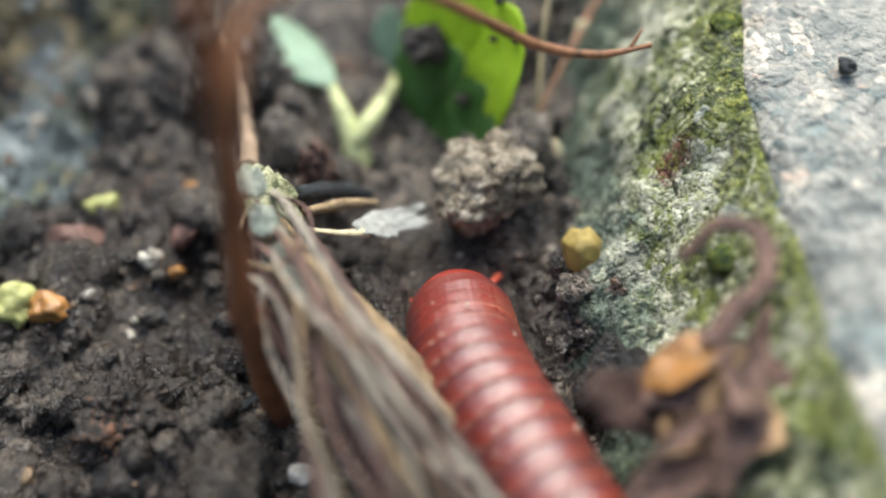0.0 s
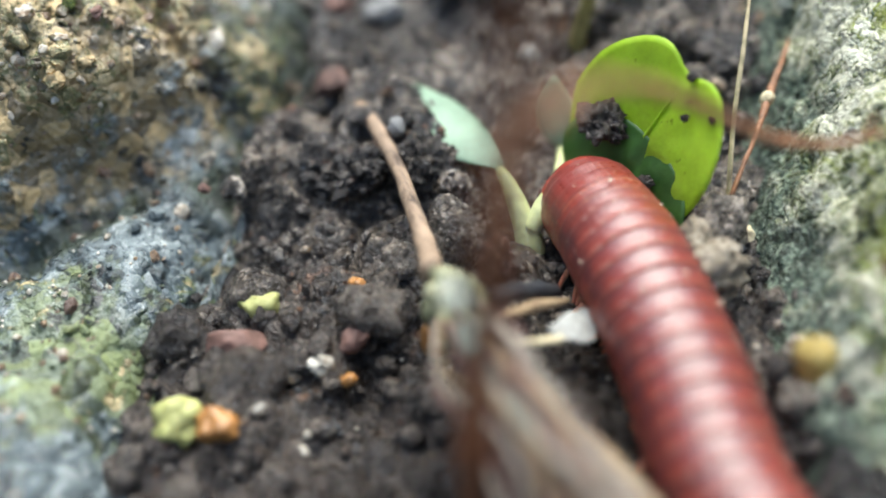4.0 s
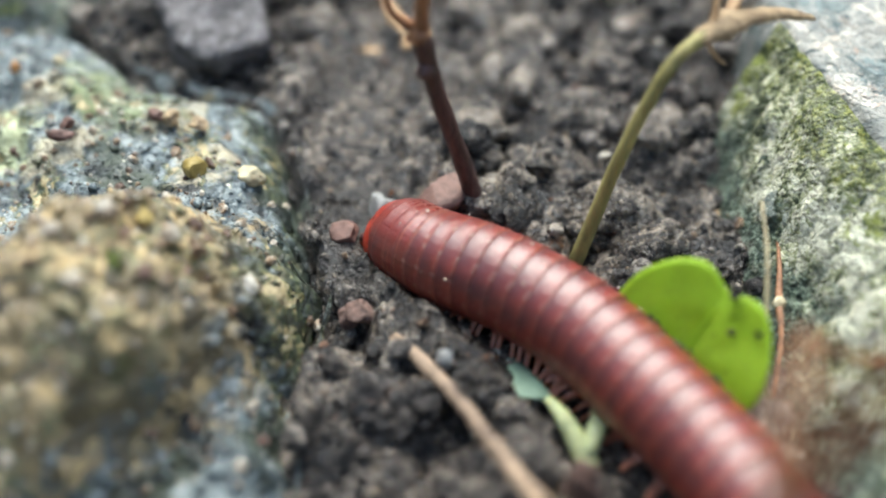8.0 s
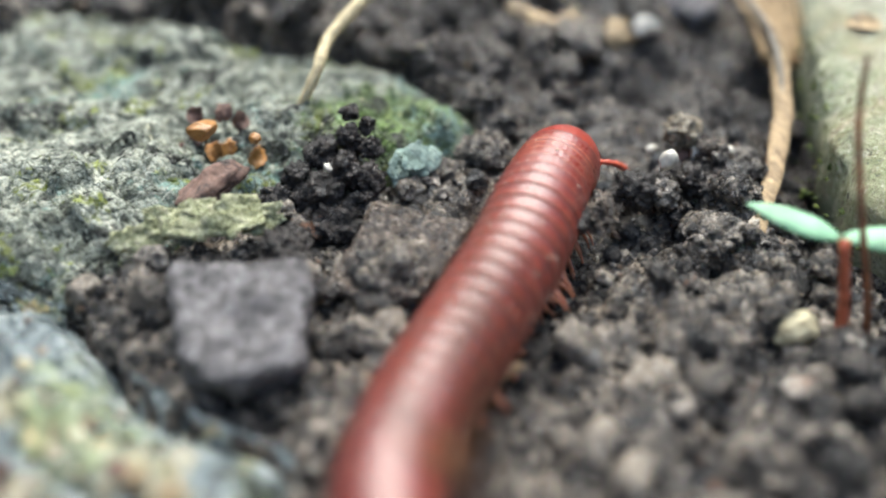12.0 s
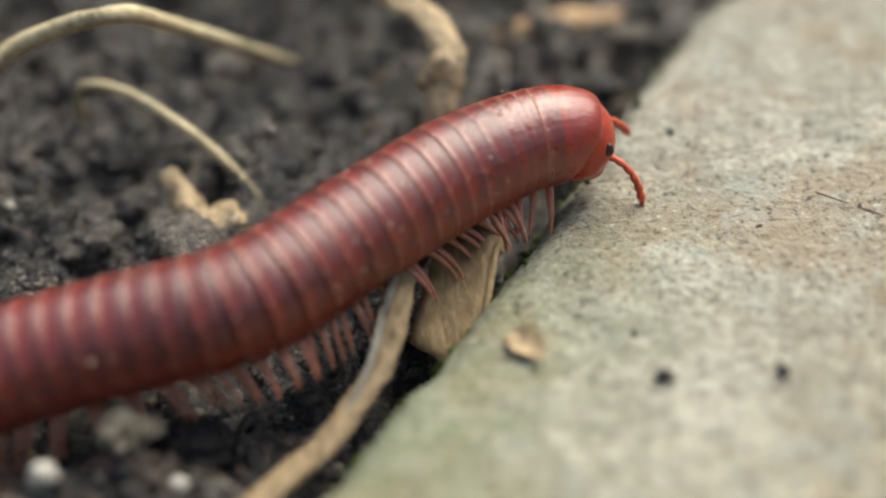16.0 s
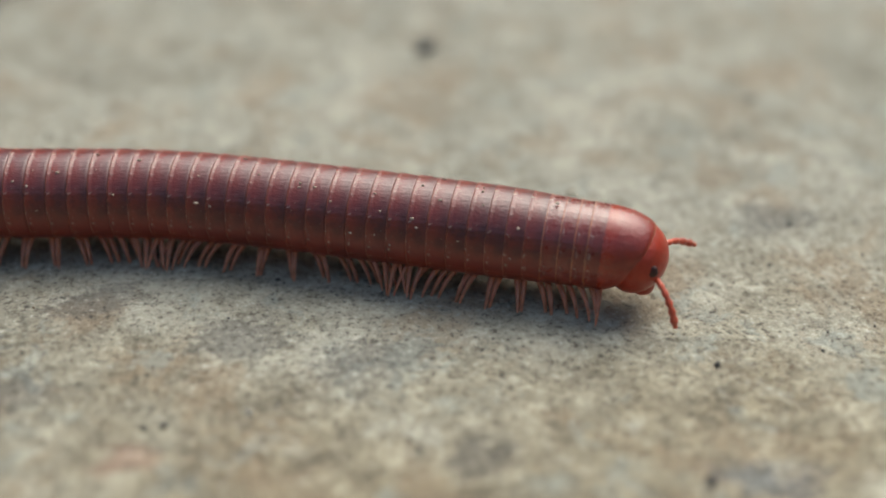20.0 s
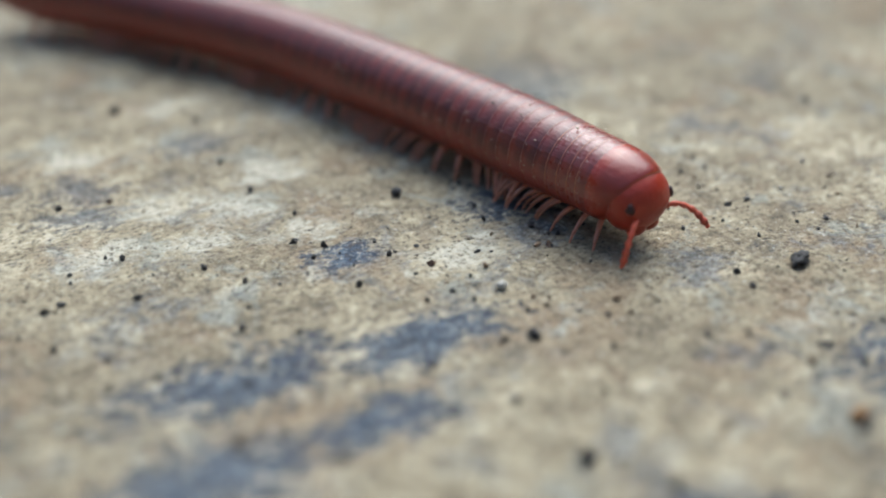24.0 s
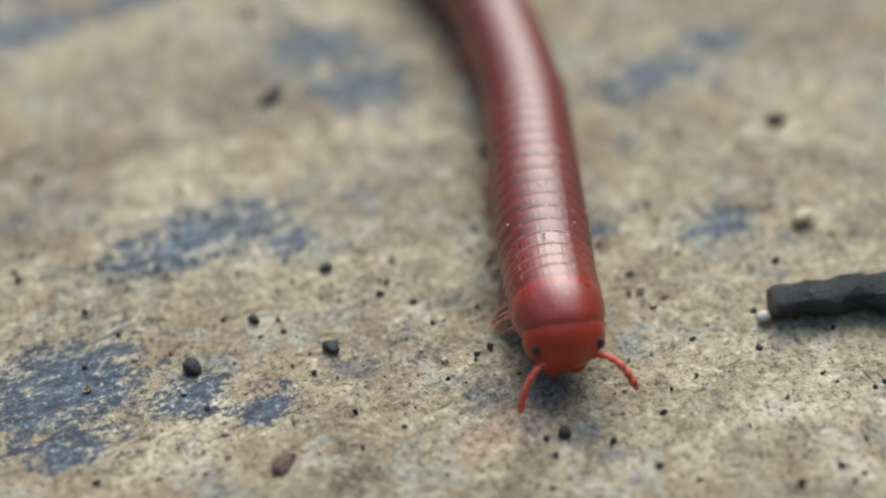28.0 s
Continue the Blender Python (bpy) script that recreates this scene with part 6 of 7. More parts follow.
for k, c in enumerate([(-93.9, -15.4, -2.8), (-92.4, -15.3, -1.8), (-92.0, -16.8, -2.7), (-91.1, -17.1, -2.4), (-89.6, -18.5, -2.8), (-92.1, -14.1, -1.2), (-90.4, -15.0, -1.0), (-89.6, -16.0, -1.4)]):
    part("lobe", scrap_sheet(c, (0.6, 0.1, 0.2), (-0.1, 0.35, 0.5), 0.5, 450 + k, 26, 0.7, 0.8, 7), (REDDISH, BARK, AMBER, AMBER, AMBER, BARK, BARK, BARK)[k], fungus, ("orange curled lobe", "dark brown lobe")[k in (1, 5, 6)])
tagged(fungus, "orange and brown curled lichen on mossy rock", "lichen")
mint = thing("lichen_patch", (-80.8, -24.8, -5))
for k in range(5):
    part("scale", scrap_sheet(np.array((-80.8, -24.8, -2.6)) + (0.8 * (k % 3 - 1), 0.4 * (k % 2), 0.5 * (k // 2 - 1)), (1.3, 0.4, 0.1), (-0.2, 0.7, 0.6), 0.3, 460 + k, 26, 0.55, 0.3, 7), MINT, mint)
tagged(mint, "mint green flat lichen patch on rock", "lichen")


litter = thing("dry_leaf_bits", (-89.3, -39.9, -5))
for k, line in enumerate([[(-90.0, -37.3, -4.4), (-89.3, -39.9, -4.5), (-88.2, -41.9, -4.1)], [(-85.1, -38.4, -2.2), (-85.7, -40.6, -2.9), (-86.2, -42.6, -3.3)], [(-87.0, -43.2, -3.6), (-85.6, -43.1, -3.3), (-84.5, -43.1, -3.4)]]):
    part("shred", tube(line, (0.35, 0.6, 0.2), 8, 0.5, 530 + k, 0.45), DRYLEAF, litter)
tagged(litter, "tan shreds of a dry leaf on soil", "dry leaf")


# ---- debris on the slab ----
PELLETS = [(69.2, -105.5), (71.0, -105.2), (73.7, -111.5), (71.4, -122.3), (72.8, -123.1), (75.0, -117.7), (75.1, -120.3), (77.5, -114.3), (83.0, -115.8),
           (89.2, -119.2), (90.0, -121.4), (93.7, -118.5), (98.4, -122.3), (88.7, -127.0), (84.4, -125.0), (101.6, -155.5), (97.9, -158.3), (101.7, -159.9),
           (97.0, -161.0), (65.9, -155.4), (76.3, -156.3), (63.6, -162.2), (55.5, -160.1), (52.1, -155.3), (60.1, -157.8), (58.4, -156.9), (55.4, -163.4),
           (73.2, -174.3), (72.1, -174.1), (73.2, -163.0), (70.1, -163.0), (71.4, -166.6), (62.0, -163.6), (49.6, -156.9), (3.9, -41.5), (55.9, -69.7),
           (72.2, -92.3), (77.0, -92.5), (86.8, -72.8), (91.3, -73.5), (89.5, -76.5), (-38.6, -33.0), (-33.1, -33.2), (-5.4, -31.1), (48.2, -28.9)]
BIGGER = {3: 0.55, 21: 0.62, 22: 0.66, 2: 0.5, 36: 0.55, 35: 0.5, 41: 0.5, 42: 0.42, 24: 0.45, 27: 0.5, 43: 0.4, 19: 0.5, 15: 0.7}


def slab_z(x, y):
    return float(slab_top(np.array([x]), np.array([y]), np.array([50.0]))[0])


for k, (x, y) in enumerate(PELLETS):
    r = BIGGER.get(k, 0.22)
    ob = solid("black_pellet", *lump((x, y, slab_z(x, y) + r * 0.45), (r, r * 0.85, r * 0.75), 3, 0.5, 0.7, 200 + k, k, 3, 0, 0.3, 4), PELLET, (x, y, slab_z(x, y)))
    tagged(ob, "tiny black crumb on the stone slab", "crumb", "black crumbs on the slab")


def slab_specks():
    rng = np.random.default_rng(31)
    n = 6000
    x, y = np.r_[rng.uniform(-40, 130, n // 2), rng.uniform(35, 130, n // 2)], np.r_[rng.uniform(-185, 20, n // 2), rng.uniform(-185, -95, n // 2)]
    ok = off_line(x, y, EDGE_LINE[::2]) > 2.5
    dens = vnoise(xyz(x, y) / 11, 77)
    ok &= dens > 0.38
    x, y = x[ok], y[ok]
    r = 0.035 * (8.0 ** (rng.random(len(x)) ** 2.6))
    z = slab_top(x, y, np.full(len(x), 50.0))
    bv, bf = ICO[1]
    vs = [bv * (1 + 0.3 * rng.standard_normal(len(bv)))[:, None] * r[k] * rng.uniform(0.6, 1.3, 3) + (x[k], y[k], z[k] + r[k] * 0.4) for k in range(len(x))]
    fs = (np.array(bf)[None] + (np.arange(len(x)) * len(bv))[:, None, None]).reshape(-1, 3)
    ob = solid("slab_specks", np.vstack(vs), fs, PELLET, (50, -80, 0), smooth=False)
    tagged(ob, "fine dark specks of dirt on the slab", "dirt", kind="stuff")
    n = 420
    x, y = np.r_[rng.uniform(-35, 125, n), rng.uniform(38, 126, 2 * n)], np.r_[rng.uniform(-182, 15, n), rng.uniform(-182, -98, 2 * n)]
    ok = off_line(x, y, EDGE_LINE[::2]) > 3
    x, y = x[ok], y[ok]
    r = 0.07 * (4.0 ** (rng.random(len(x)) ** 2))
    z = slab_top(x, y, np.full(len(x), 50.0))
    vs = [bv * (1 + 0.3 * rng.standard_normal(len(bv)))[:, None] * r[k] * rng.uniform(0.6, 1.3, 3) + (x[k], y[k], z[k] + r[k] * 0.35) for k in range(len(x))]
    fs = (np.array(bf)[None] + (np.arange(len(x)) * len(bv))[:, None, None]).reshape(-1, 3)
    ob = solid("pale_specks", np.vstack(vs), fs, GRIT, (50, -80, 0), smooth=False)
    tagged(ob, "pale grit scattered on the slab", "grit", kind="stuff")


slab_specks()
crack = solid("slab_crack", *tube([(-27.4, -20.2, -0.02), (-25.2, -22.1, 0.0), (-23.3, -23.7, 0.0), (-21.6, -25.6, 0.0), (-20.3, -26.7, 0.0), (-18.6, -28.6, 0.0), (-17.0, -30.0, -0.02)],
                                   (0.06, 0.12, 0.09, 0.14, 0.1, 0.13, 0.05), 7, 0.8, 130, 0.5, 10), BARK, (-22, -25, 0))
tagged(crack, "thin dark crack filled with dirt in the slab", "crack", kind="structure")
bit = thing("black_stick", (84, -149.6, 0))
part("body", tube([(80.2, -148.7, 0.4), (82.4, -149.4, 0.5), (84.8, -150.3, 0.55), (86.9, -151.1, 0.55)], (0.55, 0.78, 0.74, 0.5), 5, 0.55, 101, 0.6, 12), BARKCHAR, bit)
part("splinter", tube([(80.6, -148.9, 0.3), (82.4, -149.9, 0.25), (84.4, -150.7, 0.2)], (0.18, 0.22, 0.1), 6, 0.2, 102), CHAR, bit)
tagged(bit, "short black charred stick on the slab", "stick")
big = thing("charcoal_stick", (93, -173, 0))
part("body", tube([(89.0, -171.8, 1.25), (91.5, -172.6, 1.35), (95.5, -174.0, 1.4), (102, -176.5, 1.4)], (1.1, 1.25, 1.15, 1.15), 9, 0.75, 103, 0.9, 12), CHAR, big)
part("chip", lump((88.4, -172.0, 0.5), (0.45, 0.4, 0.35), 2, 0.35, 0.8, 104), QUARTZ, big, "pale grit at its end")
tagged(big, "thick black charcoal stick on the slab", "stick")
for k, (c, r, label) in enumerate((((69.1, -135.0, 0.45), (1.5, 0.75, 0.6), "irregular black crumb on the slab"), ((58.1, -169.4, 0.4), (1.2, 0.5, 0.4), "dark brown flake on the slab"),
                                   ((93.0, -111.4, 0.6), (1.1, 0.6, 0.6), "black crumb behind the millipede's trail"), ((100.4, -116.4, 0.5), (0.9, 0.6, 0.5), "brown flake on the slab"),
                                   ((-16.4, 7.0, 0.4), (1.8, 1.2, 0.7), "dark clod at the slab's rim"), ((28.7, 4.0, 0.5), (1.3, 1.0, 0.8), "dark crumb lying on the slab"),
                                   ((-11.4, -27.0, 0.1), (0.7, 0.5, 0.2), "dark smear of dirt on the slab"))):
    clod_thing("dirt_crumb", (c[0], c[1], c[2] * 0.6), (r[0], r[1], r[2] * 0.7), BARK if "brown" in label else PELLET, label, "crumb", 110 + k, 0.8, 4, 0.6, 0.6, 0.7, 3)
worm = solid("dirt_curl", *join(scrap_sheet((-11.0, -32.6, 0.15), (0.2, -0.7, 0.05), (0.28, 0.1, 0.12), 0.2, 120, 20, 0.8, 0.6, 5), scrap_sheet((-13.4, -31.4, 0.1), (0.6, 0.1, 0.0), (0.0, 0.18, 0.04), 0.15, 127, 18, 0.9, 0.4, 5)), PELLET, (-12.5, -32, 0))
tagged(worm, "curled black scrap of dirt on the slab", "scrap")
chip = solid("leaf_flake", *scrap_sheet((-44.6, -30.2, 0.2), (0.7, -1.3, 0.3), (0.65, 0.4, 0.25), 0.25, 121, 26, 0.9, 0.6, 6), HUSK, (-45.5, -29.6, -0.5))
tagged(chip, "crumpled tan flake on the slab's edge", "flake")
clod_thing("pale_grain", (83.2, -166.3, 0.25), (0.3, 0.25, 0.25), QUARTZ, "tiny white grain on the slab", "grain", 122, 0.3, 2)
clod_thing("pale_grain", (74.0, -106.2, 0.3), (0.4, 0.3, 0.3), QUARTZ, "tiny white grain on the slab", "grain", 123, 0.3, 2)
clod_thing("amber_grain", (86.2, -125.4, 0.35), (0.5, 0.4, 0.4), AMBER, "tiny amber grain on the slab", "grain", 124, 0.3, 2)
clod_thing("amber_grain", (96.5, -165.4, 0.4), (0.9, 0.6, 0.45), CREAM, "small cream flake on the slab", "grain", 125, 0.3, 2)


# ---- the millipede ----
def chitin(name, band, side, rim, gloss=0.4, hem=-0.70, brow=9.0, slant=0.0, glow=0.06, shine=0.7, blots=0.7):
    """Glossy red rings: dark band in front, a thin tan hem behind, lighter flanks."""
    m, t, b = mat_nodes(name)
    v = coords(t)
    sep = t.nodes.new("ShaderNodeSeparateXYZ")
    t.links.new(v, sep.inputs[0])
    n1, n2, n3 = tex(t, v, 1.8, 4, 0.65), tex(t, v, 0.3, 4), tex(t, world_pos(t), 5.0, 3)
    x = calc(t, 'ADD', sep.outputs["X"], calc(t, 'MULTIPLY', calc(t, 'SUBTRACT', n1, 0.5), 0.0003))
    mid = blend(t, step(t, x, -0.0005, 0.0003), blend(t, 0.5, band, side), band)
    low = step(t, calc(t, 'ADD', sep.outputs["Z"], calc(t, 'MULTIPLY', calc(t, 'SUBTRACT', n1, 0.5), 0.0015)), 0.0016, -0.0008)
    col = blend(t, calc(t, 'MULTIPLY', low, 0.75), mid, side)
    col = blend(t, calc(t, 'MULTIPLY', step(t, x, (hem - 0.02) * MM, (hem - 0.05) * MM), 0.85), col, rim)
    front = calc(t, 'SUBTRACT', sep.outputs["X"], calc(t, 'MULTIPLY', sep.outputs["Z"], slant))
    col = blend(t, calc(t, 'MULTIPLY', step(t, front, brow * MM, (brow + 0.04) * MM), 0.6), col, rim)
    col = blend(t, calc(t, 'MULTIPLY', step(t, n1, 0.48, 0.66), 0.3), col, tuple(c * 0.4 for c in band))
    col = blend(t, calc(t, 'MULTIPLY', step(t, n3, 0.5, 0.66), 0.3), col, tuple(c * 0.5 for c in band))
    # purple-black blotches along the shoulder of each ring: pigment, plus dark reflections painted in
    side_z = calc(t, 'ABSOLUTE', calc(t, 'SUBTRACT', sep.outputs["Z"], 0.0012))
    blot = calc(t, 'MULTIPLY', step(t, side_z, 0.0011, 0.0002), step(t, tex(t, world_pos(t), 1.3, 4, 0.7), 0.46, 0.58))
    col = blend(t, calc(t, 'MULTIPLY', blot, blots), col, (0.03, 0.008, 0.013))
    dust = calc(t, 'MULTIPLY', step(t, x, (hem + 0.4) * MM, hem * MM), step(t, n2, 0.56, 0.66))
    col = blend(t, calc(t, 'MULTIPLY', calc(t, 'MAXIMUM', dust, step(t, n2, 0.68, 0.73)), 0.75), col, (0.56, 0.44, 0.35))
    t.links.new(col, b.inputs["Base Color"])
    r = t.nodes.new("ShaderNodeMapRange")
    r.inputs[1].default_value, r.inputs[2].default_value = 0.35, 0.65
    r.inputs[3].default_value, r.inputs[4].default_value = gloss - 0.1, gloss + 0.12
    t.links.new(n1, r.inputs[0])
    worn = calc(t, 'MULTIPLY', step(t, sep.outputs["X"], 0.0, 0.0003), 0.07)
    t.links.new(calc(t, 'ADD', r.outputs[0], calc(t, 'ADD', worn, calc(t, 'MULTIPLY', dust, 0.3))), b.inputs["Roughness"])
    b.inputs["Specular IOR Level"].default_value = shine
    b.inputs["Coat Weight"].default_value = shine * 0.35
    b.inputs["Coat Roughness"].default_value = 0.3
    b.inputs["Subsurface Weight"].default_value = glow
    b.inputs["Subsurface Radius"].default_value = (0.0008, 0.0002, 0.0001)
    k = bump(t, b, tex(t, v, 0.4, 4, 0.6, 0.0, (0.2, 1, 1)), 0.06)
    k = bump(t, b, n1, 0.05, 1.0, k)
    bump(t, b, n2, 0.03, 1.0, k)
    return m


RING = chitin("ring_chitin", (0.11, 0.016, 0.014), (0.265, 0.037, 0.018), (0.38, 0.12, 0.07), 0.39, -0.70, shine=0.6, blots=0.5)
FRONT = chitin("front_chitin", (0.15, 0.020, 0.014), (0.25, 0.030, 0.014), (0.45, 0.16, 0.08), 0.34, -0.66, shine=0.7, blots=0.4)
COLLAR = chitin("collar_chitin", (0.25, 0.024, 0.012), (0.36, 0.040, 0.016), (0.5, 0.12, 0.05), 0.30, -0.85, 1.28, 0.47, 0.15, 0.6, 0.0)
FACE = chitin("face_chitin", (0.36, 0.036, 0.016), (0.40, 0.044, 0.019), (0.42, 0.17, 0.09), 0.34, -9.0, 9.0, 0.0, 0.15, 0.4, 0.0)
LEGS = plain("leg_chitin", (0.50, 0.20, 0.12), 0.4, 0.4, 0.25, 0.02, 0.45, sss=0.4)
FEELER = plain("feeler_chitin", (0.58, 0.10, 0.05), 0.4, 0.3, 0.25, 0.02, 0.45, sss=0.15)
FLECK = plain("dust_fleck", (0.52, 0.42, 0.32), 0.7, 0.3, 0.3, 0.05, 0.3)
EYE = plain("eye_black", (0.045, 0.012, 0.009), 0.3, 0.15, 0.5, 0.03, 0.5)

PITCH = 1.33
RINGS = 53


def ring_shape(profile, sides=36, squash=0.97):
    a = np.linspace(0, 2 * math.pi, sides, endpoint=False)
    rows = []
    for x, r in profile:
        z = r * np.sin(a) * squash
        z = np.where(z < -r * 0.80, -r * 0.80 + (z + r * 0.80) * 0.35, z)
        rows.append(np.c_[np.full(sides, x), r * np.cos(a), z])
    v = np.vstack(rows)
    return v, grid_faces(len(rows), sides, True)[:, ::-1]


def scaled(profile, k):
    return [(x, r * k) for x, r in profile]


RING_PROFILE = [(-0.76, 2.45), (-0.79, 2.66), (-0.775, 2.785), (-0.72, 2.82), (-0.66, 2.812), (-0.60, 2.775), (-0.42, 2.785), (-0.15, 2.78), (0.12, 2.768), (0.33, 2.757),
                (0.48, 2.735), (0.58, 2.67), (0.72, 2.6), (0.95, 2.53), (1.2, 2.46)]
COLLUM_PROFILE = [(-0.9, 2.3), (-0.95, 2.66), (-0.9, 2.745), (-0.75, 2.77), (-0.5, 2.765), (-0.2, 2.75), (0.2, 2.71), (0.6, 2.60), (0.95, 2.48), (1.2, 2.36), (1.37, 2.24),
                  (1.47, 2.13), (1.5, 2.05), (1.46, 1.95), (1.40, 1.6), (1.36, 1.0), (1.34, 0.3)]


def collar_shape():
    """The plate behind the head: its front edge runs forward over the brow and back at the cheeks."""
    v, f = ring_shape(COLLUM_PROFILE, 48)
    k = np.clip((v[:, 0] + 1.0) / 2.4, 0, 1)
    v = v.copy()
    v[:, 0] += k * (0.42 * v[:, 2] - 0.12)
    v[:, 2] -= 0.34 * k ** 2 * (v[:, 2] > 0) * v[:, 2] / 2.3
    edge = (v[:, 0] > 0.7) * np.hypot(v[:, 1], v[:, 2]) / 2.3
    v[:, 0] += 0.07 * edge * fbm(v, 0.8, 3, 77)
    return v, f


def leg_shape(sign):
    y = sign
    return tube([(0, 0, 0), (0.02, 0.6 * y, 0.08), (0.04, 1.35 * y, -0.05), (0.03, 2.0 * y, -0.42), (0.0, 2.5 * y, -0.95), (-0.03, 2.8 * y, -1.5), (-0.05, 2.9 * y, -1.85)],
                (0.21, 0.22, 0.21, 0.17, 0.13, 0.08, 0.03), 8, 0.0, 0, 0.75, 3)


def feeler_shape(sign):
    """A beaded feeler that reaches out, forward and down."""
    p = np.array([0.0, 0.0, 0.0])
    pts, radii = [p], [0.1]
    ways = [(0.35, 0.8, 0.25), (0.55, 0.75, 0.0), (0.7, 0.6, -0.3), (0.75, 0.45, -0.5), (0.75, 0.3, -0.65), (0.7, 0.25, -0.75), (0.7, 0.2, -0.75)]
    for k, w in enumerate(ways):
        w = np.array([w[0], w[1] * sign, w[2]])
        w = w / np.linalg.norm(w)
        ln = (0.42, 0.62, 0.62, 0.6, 0.58, 0.52, 0.3)[k]
        r = (0.22, 0.21, 0.21, 0.23, 0.25, 0.26, 0.17)[k]
        pts += [p + w * ln * 0.35, p + w * ln * 0.7, p + w * ln]
        radii += [r * 0.92, r, r * 0.72]
        p = p + w * ln
    return tube(pts, radii, 8, 0.0, 0, 1.0, 3)


MILLIPEDE = new("millipede")
MILLIPEDE.empty_display_size = 0.002
ORIGIN[MILLIPEDE.name] = np.zeros(3)
tagged(MILLIPEDE, "glossy red brown ringed millipede walking", "millipede")


def child(name, data, parent, label=""):
    ob = new(name, data)
    ob.parent = parent
    if label:
        ob["label"] = label
    return ob


def build_millipede():
    leg_l = mesh_data("leg", *leg_shape(1), LEGS)
    leg_r = mesh_data("leg", *leg_shape(-1), LEGS)
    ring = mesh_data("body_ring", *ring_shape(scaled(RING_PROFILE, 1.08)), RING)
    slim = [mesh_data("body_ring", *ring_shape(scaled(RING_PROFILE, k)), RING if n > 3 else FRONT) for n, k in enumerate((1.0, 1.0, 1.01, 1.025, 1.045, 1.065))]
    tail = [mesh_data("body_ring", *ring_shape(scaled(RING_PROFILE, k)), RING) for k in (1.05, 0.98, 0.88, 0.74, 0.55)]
    pieces, legs = [], []
    for k in range(RINGS):
        data = slim[k] if k < 6 else (tail[k - (RINGS - 5)] if k >= RINGS - 5 else ring)
        ob = child("body_ring", data, MILLIPEDE)
        pieces.append((ob, 4.55 + PITCH * k))
        if k < RINGS - 3:
            pairs = (-0.32, 0.32) if k > 2 else (0.0,)
            for j, x in enumerate(pairs):
                for sign, mesh in ((1, leg_l), (-1, leg_r)):
                    legs.append((child("leg", mesh, ob), x, sign, k + j * 0.5))
    rng = np.random.default_rng(64)
    for k in range(2, 34):
        bits = []
        for _ in range(rng.integers(1, 5)):
            a, x, r = rng.uniform(-0.5, 3.4), rng.uniform(-0.6, 0.1), rng.uniform(0.03, 0.09)
            bits.append(lump((x, 3.03 * math.cos(a), 2.94 * math.sin(a)), (r * rng.uniform(0.8, 2.4), r, r), 1, 0.4, 0.7, int(rng.integers(900))))
        child("dust_fleck", mesh_data("dust_fleck", *join(*bits), FLECK), pieces[k][0], "cream flecks of dust")
    plate = child("collar_plate", mesh_data("collar_plate", *collar_shape(), COLLAR), MILLIPEDE, "smooth bright red collar plate")
    pieces.append((plate, 1.5))
    v, f = ICO[4]
    hv = v * (1.9, 2.4, 2.3)
    hv[:, 0] += 0.12 * hv[:, 2] * (hv[:, 2] < 0)
    hv = hv + (-0.12, 0, -0.38)
    head = child("head", mesh_data("head", hv, f, FACE), MILLIPEDE, "rounded orange red head")
    pieces.append((head, 0.0))
    for sign in (1, -1):
        ev, ef = lump((0.98, 1.84 * sign, -0.08), (0.34, 0.3, 0.4), 3, 0.3, 0.6, 7)
        child("eye", mesh_data("eye", ev, ef, EYE), head, "black eye patch")
        jv, jf = lump((0.38, 0.6 * sign, -1.9), (0.8, 0.8, 0.75), 3, 0.12, 0.8, 9)
        child("jaw", mesh_data("jaw", jv, jf, FACE), head)
    feelers = []
    for sign in (1, -1):
        feelers.append((child("feeler", mesh_data("feeler", *feeler_shape(sign), FEELER), head, "beaded coral red feeler"), sign))
    return pieces, legs, feelers


PIECES, LEG_LIST, FEELERS = build_millipede()
cam.data.dof.focus_object = PIECES[1][0]

# seconds and how far along its track the head has come, in millimetres
HEAD_AT = [(0, 82.8), (0.5, 84.8), (1, 88.3), (1.5, 91.8), (2, 95.1), (2.5, 96), (3, 96.2), (3.5, 96.4), (4, 96.7), (4.5, 97.7), (5.5, 102.2), (6.5, 107.2), (7, 110.5),
           (7.5, 113.2), (8, 115.6), (8.5, 119), (9, 123.8), (9.5, 128.1), (10, 131.8), (10.5, 135.5), (11, 141.5), (11.5, 149.3), (12, 156.3), (12.5, 161.3), (13.5, 168.7),
           (14.5, 175.8), (15, 179.4), (15.5, 184.6), (16, 192.6), (16.5, 201.1), (17, 209), (17.5, 217.9), (18, 226.3), (18.5, 235.8)]
HEAD_AT += [(19, 246.9), (19.5, 258.8), (20, 270.5), (20.5, 282.9), (21, 295.4), (21.5, 307.4), (22, 318.6), (22.5, 329.5), (23.5, 349.9), (24.5, 369.3), (25, 377.8), (25.5, 386),
            (26, 394.4), (26.5, 403.2), (27, 411.5), (27.5, 419.4), (28, 427.5)]
RISE = [(0, -0.75), (150, -0.65), (160, 0.5), (170, 1.7), (178, 2.6), (186, 3.4), (192, 3.7), (500, 3.7)]
